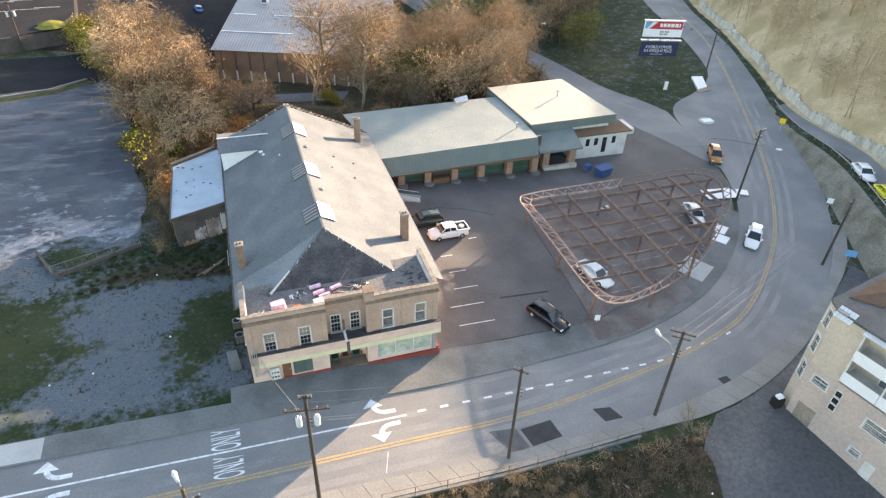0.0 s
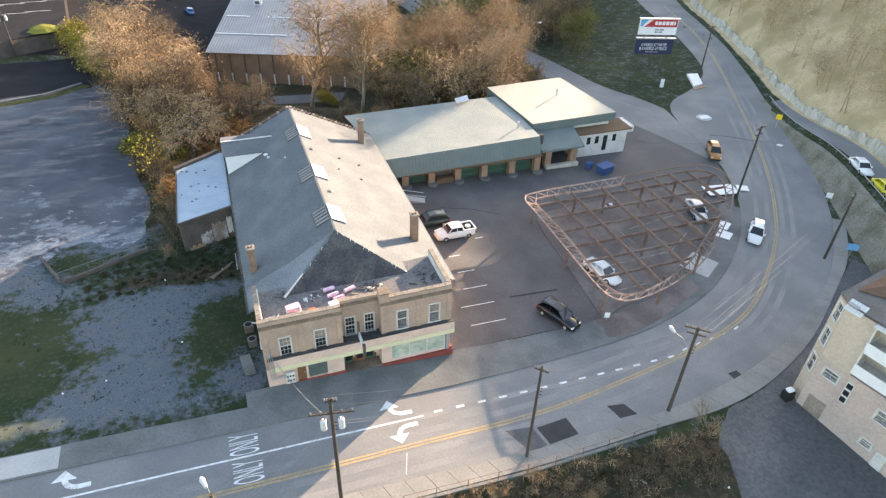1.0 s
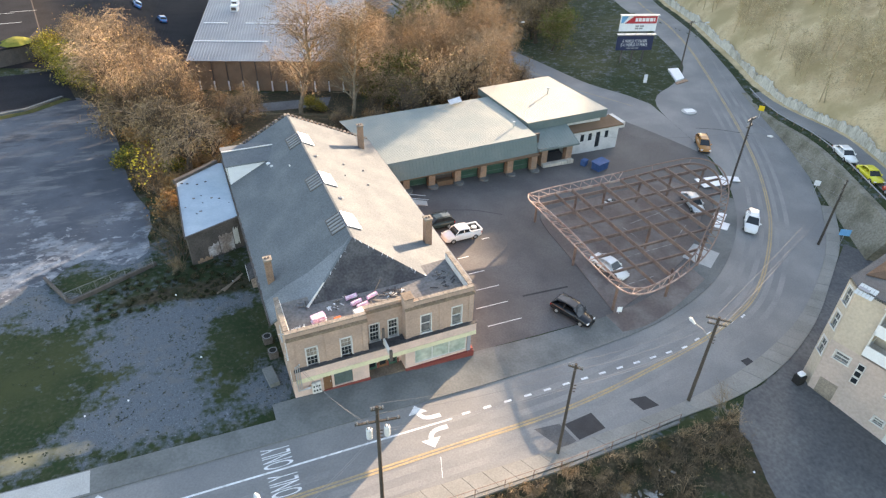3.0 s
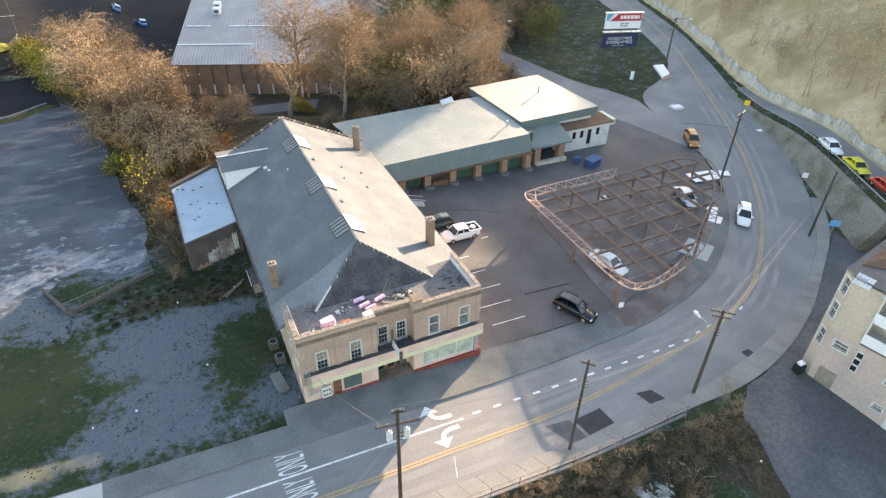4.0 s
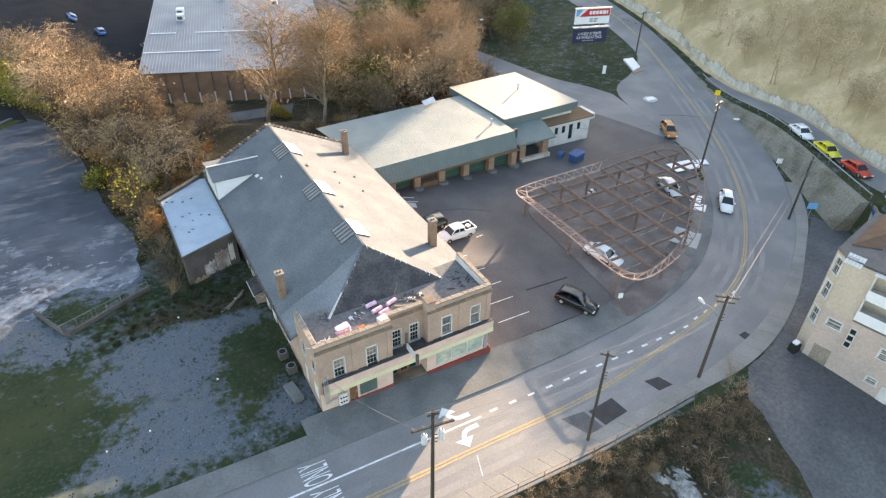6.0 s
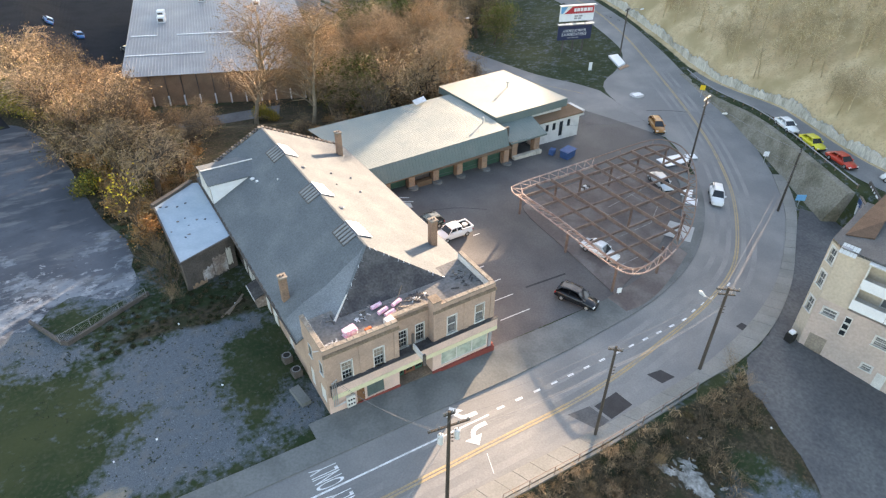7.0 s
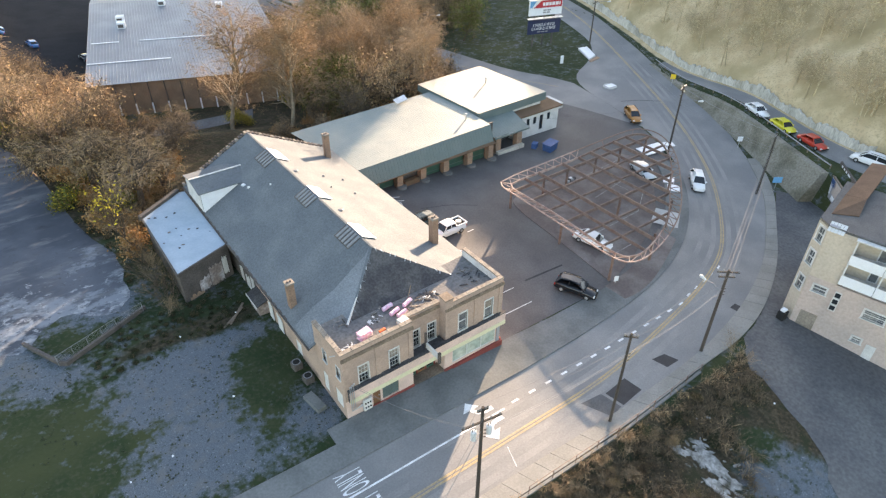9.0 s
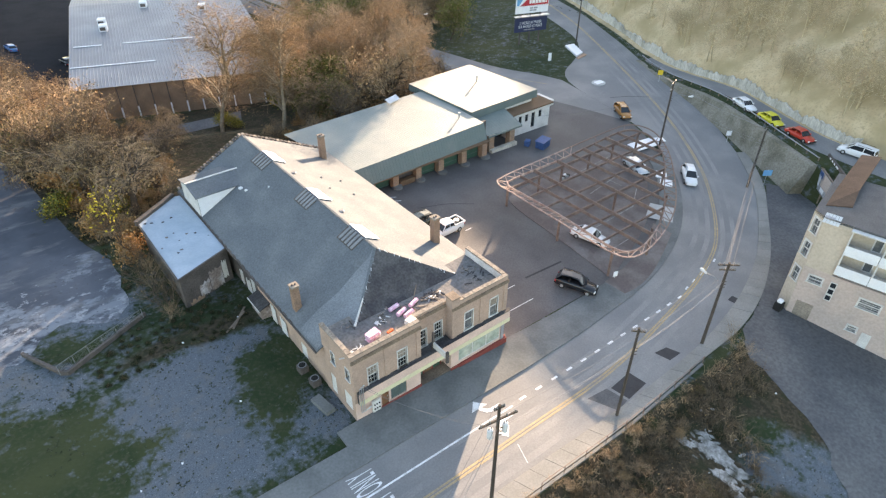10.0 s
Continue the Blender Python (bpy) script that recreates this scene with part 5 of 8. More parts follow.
# ---------------------------------------------------------------- beige apartment house
def apartment_house():
    t = thing("apartment_house", "three-storey beige and yellow plastered house with white balconies", "building")
    A, B, N = Vector((46.65, -13.6, 0)), Vector((49.2, -25.5, 0)), Vector((0.47, 0.883, 0))
    d = (B - A).normalized()
    nrm = Vector((-d.y, d.x, 0))
    if nrm.x < 0:
        nrm = -nrm

    def place(u, dd, z):
        p = A + d * u + nrm * dd
        return (p.x, p.y, z)
    L, W, top = 16.0, 10.0, 8.6
    wins = [(0.75, 2.0, 0.95, 1.75), (5.8, 6.65, -2.95, -2.35), (5.7, 7.6, 0.15, 1.2), (10, 12, 0.15, 1.2)]
    bm = bmesh.new()
    wall_with_holes(bm, 0, L, -7, 2.6, wins, place, 0.3)
    part("lower_wall", bm, M["beige_wall"], t, "beige plastered lower wall")
    bm = bmesh.new()
    wall_with_holes(bm, 0, 2.6, 2.6, top, [], place, 0.3)
    wall_with_holes(bm, 2.6, L, 2.6, top, [], lambda u, dd, z: place(u, dd + 1.5, z), 0.3)
    quad(bm, place(2.6, 0, 2.6), place(2.6, 1.5, 2.6), place(2.6, 1.5, top), place(2.6, 0, top))
    part("upper_wall", bm, M["yellow_wall"], t, "pale yellow plastered upper wall")
    north = lambda u, dd, z: (A.x + N.x * u + N.y * dd, A.y + N.y * u - N.x * dd, z)
    nw = [(0.4, 1.2, 6.3, 7.9), (0.4, 1.2, 3.5, 5.1), (0.4, 1.2, 0.3, 1.9)]
    bm = bmesh.new()
    wall_with_holes(bm, 0, 1.6, -7, top, nw, north, 0.3)
    part("corner_wall", bm, M["yellow_wall"], t)
    C = A + N * 1.6
    bm = bmesh.new()
    quad(bm, (C.x, C.y, -7), (C.x + 9.5, C.y + 2.0, -7), (C.x + 9.5, C.y + 2.0, top), (C.x, C.y, top))
    part("north_wall", bm, M["yellow_wall"], t)
    for h in nw:
        sash_window(t, north, *h, bars=(2, 1), casing=0.16, glass="house_glass")
    for h in wins:
        sash_window(t, place, *h, bars=(3, 2) if h[1] - h[0] > 1.7 else (2, 1), casing=0.14, glass="house_glass")
    bm = bmesh.new()
    prism(bm, (place(0, 0, top), place(L, 0, top), place(L, W, top), (C.x + 9.5, C.y + 2.0, top), (C.x, C.y, top)), 0.25)
    part("roof", bm, M["worn_patch"], t)
    bm = bmesh.new()
    rz = top + 0.1
    prism(bm, ((48.9, -12.5, rz), (50.6, -14.4, rz), (53.4, -13.6, rz + 0.6), (53.4, -11.6, rz + 0.1)), 0.15)
    prism(bm, ((53.42, -11.6, rz + 0.1), (53.42, -13.6, rz + 0.6), (63.0, -11.9, rz + 0.6), (63.0, -9.9, rz + 0.1)), 0.15)
    part("rear_roof", bm, M["brown_roof"], t, "rusty brown metal roof")
    bm = bmesh.new()
    pbox(bm, place, -0.1, 0.8, -0.08, 0.3, top, top + 0.12)
    part("roof_flashing", bm, M["grey_print"], t)
    bm = bmesh.new()
    for k in range(5):
        u = -0.15 + k * 0.3
        q = [place(u, -0.35, top - 0.35), place(u + 0.27, -0.35, top - 0.35), place(u + 0.27, 0.55, top + 0.3), place(u, 0.55, top + 0.3)]
        prism(bm, q, 0.04)
    part("corner_awning", bm, M["transformer"], t, "pale corrugated corner awning")
    # balconies on two floors
    for z in (3.2, 5.65):
        b = new("balcony")
        b.parent = t
        bm = bmesh.new()
        pbox(bm, place, 2.6, L, -0.35, 1.5, z, z + 0.18)
        part("deck", bm, M["white_trim"], b)
        bm = bmesh.new()
        for k in range(4):
            u = 2.62 + k * 3.05
            pbox(bm, place, u, u + 3.0, -0.4, -0.34, z - 0.15, z + 0.95)
        part("front_panel", bm, M["sign_white"], b, "white solid balcony front")
        for k in range(5):
            bm = bmesh.new()
            u = 2.62 + k * 3.05
            pbox(bm, place, u, u + 0.14, -0.4, -0.26, z + 0.95, z + 2.65)
            part("post", bm, M["white_trim"], b)
        bm = bmesh.new()
        pbox(bm, place, 2.62, 2.68, -0.3, 1.45, z + 0.8, z + 0.9)
        part("side_rail", bm, M["white_trim"], b)
        for k in range(8):
            bm = bmesh.new()
            pbox(bm, place, 2.62, 2.67, -0.3 + k * 0.22, -0.27 + k * 0.22, z + 0.18, z + 0.805)
            part("baluster", bm, M["white_trim"], b)
        for u in (4.6, 7.6, 10.6):
            bm = bmesh.new()
            pbox(bm, place, u, u + 0.9, 1.42, 1.49, z + 0.2, z + 2.2)
            e = part("balcony_door", bm, M["white_trim"], b)
            bm = bmesh.new()
            pbox(bm, place, u + 0.12, u + 0.78, 1.395, 1.418, z + 0.35, z + 2.05)
            part("door_glass", bm, M["house_glass"], e)
    bm = bmesh.new()
    pbox(bm, place, 2.5, L, -0.55, 1.6, 8.25, 8.38)
    part("balcony_roof", bm, M["white_trim"], t)
    bm = bmesh.new()
    pbox(bm, place, 0.6, 2.25, -0.05, -0.002, -4.2, -1.75)
    part("garage_panel", bm, M["coping"], t, "tan garage door")
    bm = bmesh.new()
    pbox(bm, place, 7.2, 8.1, -0.06, -0.002, -4.9, -2.6)
    part("white_door", bm, M["white_trim"], t)
    bm = bmesh.new()
    pbox(bm, place, -0.03, 0.16, -0.04, -0.002, -4.2, 2.6)
    pbox(bm, place, 2.5, 2.62, -0.04, -0.002, -4.2, 2.6)
    part("corner_trim", bm, M["beige_wall"], t)
    w = new("stair_window")
    w.parent = t
    for k, z in enumerate((-0.45, 0.35, 1.15)):
        bm = bmesh.new()
        pbox(bm, place, 2.75, 3.4, -0.08, -0.003, z, z + 0.75)
        part("frame", bm, M["white_trim"], w)
        bm = bmesh.new()
        pbox(bm, place, 2.83, 3.32, -0.1, -0.082, z + 0.1, z + 0.65)
        part("pane", bm, M["dark_glass"], w)


apartment_house()


# ---------------------------------------------------------------- far warehouse
def warehouse():
    a = radians(-19)
    t = thing("warehouse", "brown-walled warehouse with a silver ribbed metal roof", "building", pose(-0.9, 95.2, -2.7, 0, 0, -20.5))
    bm = bmesh.new()
    ribbed(bm, ((-0.5, -0.5, 1.6), (37.5, -0.5, 1.6), (31.5, 48, 4.4), (-6.5, 48, 4.4)), 0.6, 0.08)
    part("front_roof", bm, M["silver_roof"], t)
    bm = bmesh.new()
    ribbed(bm, ((-6.5, 48, 4.4), (31.5, 48, 4.4), (28.8, 70, 2.4), (-9.2, 70, 2.4)), 0.6, 0.08)
    part("rear_roof", bm, M["silver_roof"], t)
    part("wall", boxed(0, 37, 0, 0.3, -7, 1.5), M["tan_wall"], t)
    for x in (0.0, 36.7):
        bm = bmesh.new()
        pbox(bm, lambda u, d, z: (x + u - d * 0.1225, 0.3 + d, z), 0, 0.3, 0, 68, -7, 1.5)
        part("wall", bm, M["tan_wall"], t)
    for k in range(13):
        part("downpipe", boxed(1.2 + k * 2.9, 1.35 + k * 2.9, -0.16, -0.005, -6, 1.4), M["dark_wall"], t)
        part("pipe_foot", boxed(1.15 + k * 2.9, 1.4 + k * 2.9, -0.42, -0.165, -6, -2.6), M["sign_white"], t)
    for x, y in ((5.4, 29), (5.2, 33), (14.5, 43), (27, 38)):
        x -= 0.1225 * y
        z = 1.6 + (y + 0.5) * 2.8 / 48.5
        v = part("roof_unit", bevelled(boxed(x, x + 1.6, y, y + 1.9, z, z + 1.3), 0.05), M["sign_white"], t)
        part("unit_grille", boxed(x + 0.2, x + 1.3, y - 0.03, y - 0.004, z + 0.25, z + 0.95), M["dark_wall"], v)
    # white strips paint short bright reflections along the roof seams
    for y, x0, x1 in ((10, -0.4, 15.0), (21, 0.2, 5.5), (21, 9.5, 24.0)):
        z = 1.6 + (y + 0.5) * 2.8 / 48.5
        part("roof_seam", boxed(x0 - 0.1225 * y, x1 - 0.1225 * y, y - 0.25, y + 0.25, z + 0.07, z + 0.13), M["sign_white"], t)


warehouse()

# ---------------------------------------------------------------- road markings
def marking(name, material, label, build):
    bm = bmesh.new()
    build(bm)
    return tagged(solid(name, bm, material, label, "road marking", kind="structure"))


def double_yellow(bm):
    line = np.array(soften(YELLOW, 2))
    ribbon(bm, offset(resample(line, 200), 0.14), 0.19, 200, 0.04)
    ribbon(bm, offset(resample(line, 200), -0.14), 0.19, 200, 0.04)
    ribbon(bm, [(69.5, 45), (64.5, 55), (62, 66), (60, 90)], 0.14, 30, 0.044)


def white_lines(bm):
    ribbon(bm, [(-90, -6.55), (-18, -6.5), (-2.7, -6.4), (11.9, -6.25)], 0.16, 80, 0.04)
    for k in range(13):
        a = 12.9 + k * 2.05
        ribbon(bm, [(a, -6.1 + 0.0006 * (a - 13) ** 2), (a + 0.75, -6.1 + 0.0006 * (a - 12.3) ** 2)], 0.22, 3, 0.04)
    for k in range(5):
        a = 39.6 + k * 1.9
        ribbon(bm, [(a, -5.3 + 0.3 * k), (a + 0.7, -5.15 + 0.32 * k)], 0.2, 3, 0.04)
    ribbon(bm, [(8.9, -11.2), (9.5, -9.4)], 0.045, 3, 0.04)


def bay_lines(bm):
    for x0, x1, y in ((19.9, 23.8, 3.05), (19.9, 23.7, 5.8), (21.2, 24.0, 8.5), (21.6, 23.6, 11.3), (21.6, 23.0, 14.25), (26.0, 27.0, 17.0)):
        ribbon(bm, [(x0, y - 0.03), (x1, y + 0.05)], 0.09, 5, 0.03)


def turn_arrow(bm, x, y, side):
    """A turn arrow for traffic that runs towards -x; side +1 turns to +y."""
    def q(*pts):
        bm.faces.new([bm.verts.new((x + u, y + side * v, ground_at(x + u, y + side * v) + 0.042)) for u, v in pts])
    arc = [(1.0 + 0.9, 0.0), (1.0, 0.0), (0.55, 0.12), (0.25, 0.4), (0.12, 0.75)]
    wide = 0.2
    for (a, b), (c, d) in zip(arc[:-1], arc[1:]):
        t = Vector((c - a, d - b)).normalized()
        n = Vector((-t.y, t.x)) * wide
        q((a + n.x, b + n.y), (a - n.x, b - n.y), (c - n.x, d - n.y), (c + n.x, d + n.y))
    q((-0.75, 0.72), (0.95, 0.72), (0.1, 1.6))


def arrows(bm):
    turn_arrow(bm, 9.2, -5.55, 1)
    turn_arrow(bm, 9.3, -6.85, -1)
    turn_arrow(bm, -15.2, -5.75, 1)
    turn_arrow(bm, -15.2, -7.2, -1)


def words(bm, x, y):
    cu = bpy.data.curves.new("word", "FONT")
    cu.body, cu.size = "ONLY", 1.0
    tmp = new("word", cu)
    me = tmp.to_mesh()
    xs = [v.co.x for v in me.vertices]
    ys = [v.co.y for v in me.vertices]
    w, h = max(xs) - min(xs), max(ys) - min(ys)
    made = []
    for v in me.vertices:
        u, s = (v.co.x - min(xs)) / w, (v.co.y - min(ys)) / h
        px, py = x - s * 2.25, y + u * 1.95
        made.append(bm.verts.new((px, py, ground_at(px, py) + 0.042)))
    for p in me.polygons:
        bm.faces.new([made[i] for i in p.vertices])
    tmp.to_mesh_clear()
    bpy.data.objects.remove(tmp)
    bpy.data.curves.remove(cu)


marking("centre_line", M["yellow_paint"], "double yellow centre lines along the curve", double_yellow)
marking("lane_line", M["white_paint"], "white lane lines and dashes on the street", white_lines)
marking("bay_line", M["white_paint"], "thin white parking bay lines in the yard", bay_lines)
def slab_lines(bm):
    for a, b in (((46, 14.3), (56.2, 16.0)), ((39.8, 8.4), (48.6, 9.0)), ((47, 19.0), (58, 20.0)), ((51.2, 15.7), (51.5, 13.2)), ((44.5, 14.0), (44.9, 11.5)), ((38, 4.2), (42, 4.5)), ((48.5, 9.0), (53, 11.8))):
        ribbon(bm, [a, b], 0.1, 8, 0.108)


marking("slab_line", M["worn_line"], "worn pale lines on the canopy slab", slab_lines)
marking("turn_arrow", M["white_paint"], "white turn arrows painted on the lanes", arrows)
marking("lane_word", M["white_paint"], "word ONLY painted twice across the lanes", lambda bm: (words(bm, -1.5, -6.2), words(bm, -1.4, -8.75)))


def worn_patch(bm):
    sheet(bm, ((18.1, -9.5), (19.4, -12.0)), ((20.5, -9.7), (21.0, -11.7)), 5, 5, 0.036)


marking("worn_patch", M["worn_patch"], "worn dark square repair in the street asphalt", worn_patch)


def tar_patch(bm):
    for q in ([(20.9, -9.9), (23.9, -9.6), (24.2, -11.4), (21.3, -11.7)], [(28.2, -9.4), (29.9, -9.6), (30.5, -10.9), (28.7, -10.9)], [(42.3, -9.0), (43.4, -8.9), (43.6, -9.8), (42.4, -9.8)]):
        sheet(bm, (q[0], q[3]), (q[1], q[2]), 5, 5, 0.036)


def tyre_tracks(bm):
    line = resample(np.array(soften(YELLOW, 2))[:], 220)
    ribbon(bm, offset(line, TRACK)[40:170], 0.6, 140, 0.0345)


for TRACK in (1.05, 2.5, -0.8, -2.1):
    marking("tyre_track", M["track"], "paler band where tyres have polished the asphalt", tyre_tracks)
marking("asphalt_patch", M["patch"], "black square repairs in the street asphalt", tar_patch)
bm = bmesh.new()
ribbon(bm, [(25.6, 6.1), (31.3, 6.0)], 0.25, 8, 0.028)
ribbon(bm, [(24.2, 24.4), (28, 23.2), (31, 21.2)], 0.12, 8, 0.028)
ribbon(bm, [(74, 34), (77, 32.5), (80, 30)], 0.15, 8, 0.045)
tagged(solid("sealed_crack", bm, M["patch"], "dark sealed cracks in the asphalt", "road marking", kind="structure"))
bm = bmesh.new()
sheet(bm, ragged(soften([(48.2, -10.3), (44, -11.55), (41, -12.1), (37.0, -14.0), (35.2, -16.8), (34.6, -20.0), (33.4, -22.6), (31.8, -25.0), (29.0, -28.5), (24, -32), (20, -42)], 3), 90, 1.1, 3.0), [(50.0, -13), (49.8, -18), (49.6, -24), (52, -42)], 40, 24, 0.03)
sheet(bm, [(44.5, -11.45), (50, -9.5), (56.5, -6.5), (63.5, -2.1), (71, 2.2)], [(50, -13.5), (58, -14.5), (63, -11), (72, -5), (73.2, -1.0)], 24, 8, 0.026)
tagged(solid("driveway", bm, M["drive"], "grey asphalt drive beside the beige house", "driveway", kind="structure"))
bm = bmesh.new()
for k in range(11):
    x = -52 + k * 3.0
    ribbon(bm, [(x, 128), (x + 0.8, 133)], 0.2, 3, 0.04)
    ribbon(bm, [(x + 2, 108), (x + 2.6, 112)], 0.2, 3, 0.04)
tagged(solid("far_bay_line", bm, M["white_paint"], "white bay lines in the far lot", "road marking", kind="structure"))


bm = bmesh.new()
sheet(bm, soften([(32.6, 0.6), (34.5, 0.8), (38, 1.3), (43, 2.9), (47.5, 4.9)]), soften([(32.9, -2.0), (35, -2.15), (38.5, -1.5), (43, 0.2), (47.6, 2.2)]), 24, 4, 0.148)
tagged(solid("dirt_strip", bm, M["slab"], "brown dirt and worn brick along the slab edge", "verge", kind="structure"))


# ---------------------------------------------------------------- walls and kerbs
def wall_along(name, line, height, thick, material, label, n=60, below=1.0, joint=None, base=None, worn=0.0, batter=0.0):
    """A wall of cast bays that follows the ground along a line."""
    t = thing(name, label, "wall", kind="structure")
    p = resample(line, n)
    o = offset(p, thick)
    step = joint or n
    i = 0
    while i < n - 1:
        j = min(n - 1, i + step)
        bm = bmesh.new()
        rows = []
        for k in range(i, j + 1):
            z = ground_at(*p[k]) if base is None else base(*p[k])
            z += worn * noise2(p[k][0], p[k][1], 0.2, 2.0) + 0.7 * worn * noise2(p[k][0], p[k][1], 1.7, 5.0)
            rows.append([bm.verts.new(v) for v in ((*(p[k] + (p[k] - o[k]) * batter), z - below), (*p[k], z + height), (*o[k], z + height), (*o[k], z - below))])
        for a, b in zip(rows[:-1], rows[1:]):
            for k in range(4):
                bm.faces.new((a[k], a[(k + 1) % 4], b[(k + 1) % 4], b[k]))
        bm.faces.new(rows[0])
        bm.faces.new(rows[-1][::-1])
        part("wall_bay", bm, material, t)
        i = j
    return t


wall_along("wall_south", [(-40, -13.4), (6, -13.4), (18.7, -13.5), (27, -13.1), (31, -12.9)], 0.17, -0.25, M["concrete"], "low cast concrete edge wall above the bank", 90, 1.5, 6)
wall_along("wall_upper_street", [(x - 1.0, y) for x, y in zip(WALL_X, WALL_Y)][1:], -0.1, -1.05, M["grey_wall"], "dark stained concrete retaining wall below the upper street", 60, 6.0, 4, base=lambda x, y: ground_at(x + 3.4, y), batter=2.8)
wall_along("wall_bank", [(x + 0.1, y) for x, y in zip(BANK_X, BANK_Y)][1:-1], 1.4, -0.4, M["wall_concrete"], "pale broken concrete wall at the foot of the hill", 281, 0.9, 5, base=lambda x, y: ground_at(x - 0.6, y), worn=1.0)
# near-black material puts this wall's shade into its colour
wall_along("wall_far_lot", [(-60, 90), (-38, 95.5), (-28.5, 103)], 2.9, 0.4, M["dark_wall"], "stained concrete wall of the raised lot, darkened for shade", 20, 1.0, 3)
KERB = [(-60, 61), (-46, 65.2), (-32.9, 69.9), (-26.7, 73.2), (-22, 78.8)]
wall_along("wall_yard_kerb", KERB, 0.3, 0.5, M["concrete"], "low broken concrete kerb behind the old yard", 40, 0.5, 4)
bm = bmesh.new()
ribbon(bm, offset(resample(KERB, 30), -1.0), 1.5, 40, 0.06)
tagged(solid("verge", bm, M["verge"], "narrow strip of rough grass along the kerb", "verge", kind="structure"))
bm = bmesh.new()
prism(bm, [(-95, 84, 3.1), (-37.1, 96.3, 3.1), (-29.2, 102.6, 3.1), (-27.5, 112, 3.1), (-33, 150, 3.1), (-95, 150, 3.1)], 3.5)
tagged(solid("raised_lot", bm, M["dark_lot"], "grey asphalt lot above the stained wall", "parking lot", kind="structure"))
bm = bmesh.new()
rim = [(-30.6 + 2.6 * math.cos(6.2832 * k / 16) * (1 + 0.15 * math.sin(3.0 * k)), 103.6 + 3.4 * math.sin(6.2832 * k / 16) * (1 + 0.1 * math.cos(5.0 * k))) for k in range(16)]
crown_of = bm.verts.new((-30.6, 103.6, 3.75))
inner = [bm.verts.new((-30.6 + (x + 30.6) * 0.6, 103.6 + (y - 103.6) * 0.6, 3.55)) for x, y in rim]
outer = [bm.verts.new((x, y, 3.102)) for x, y in rim]
for k in range(16):
    bm.faces.new((outer[k], outer[(k + 1) % 16], inner[(k + 1) % 16], inner[k]))
    bm.faces.new((inner[k], inner[(k + 1) % 16], crown_of))
tagged(solid("grass_island", bm, M["island_grass"], "mound of yellow green grass in the raised lot", "grass", kind="structure"))
bm = bmesh.new()
for k in range(7):
    box(bm, -60 + k * 4.0, -55 + k * 4.0, 112 + k * 0.9, 112.15 + k * 0.9, 3.104, 3.112)
    box(bm, -58 + k * 4.0, -53 + k * 4.0, 121 + k * 0.9, 121.15 + k * 0.9, 3.104, 3.112)
tagged(solid("raised_lot_line", bm, M["white_paint"], "white bay lines in the raised lot", "road marking", kind="structure"))
wall_along("wall_field", [(-20.3, 23.3), (-17.8, 18.4), (-9.8, 22.8)], 0.45, 0.25, M["dark_wall"], "low broken masonry wall in the field", 16, 0.5, 3)


def guard_rail():
    t = thing("guard_rail", "weathered steel guard rail along the upper street", "guard rail")
    p = resample(list(zip(WALL_X, WALL_Y))[1:], 40)
    z = [ground_at(x + 1.6, y) + 0.55 for x, y in p]
    for a, b, za, zb in zip(p[:-1], p[1:], z[:-1], z[1:]):
        bm = bmesh.new()
        tube(bm, (a[0] + 0.9, a[1], za), (b[0] + 0.9, b[1], zb), 0.08, n=6)
        part("rail", bm, M["grey_print"], t)
    for (x, y), zz in list(zip(p, z))[::2]:
        part("post", boxed(x + 0.95, x + 1.1, y - 0.07, y + 0.07, zz - 1.3, zz + 0.08), M["timber"], t)


guard_rail()


def street_fence():
    """Thin posts and a rail on the edge wall."""
    t = thing("edge_rail", "thin rusty pipe rail on the low edge wall", "railing")
    line = resample([(8, -13.55), (18.7, -13.62), (27, -13.25), (31, -13.0)], 10)
    tops = [(x, y, ground_at(x, y + 0.6) + 1.1) for x, y in line]
    for p in tops:
        bm = bmesh.new()
        tube(bm, (p[0], p[1], p[2] - 1.0), p, 0.035, n=6)
        part("post", bm, M["rust"], t)
    for a, b in zip(tops[:-1], tops[1:]):
        bm = bmesh.new()
        tube(bm, a, b, 0.025, n=5)
        part("rail", bm, M["rust"], t)


street_fence()


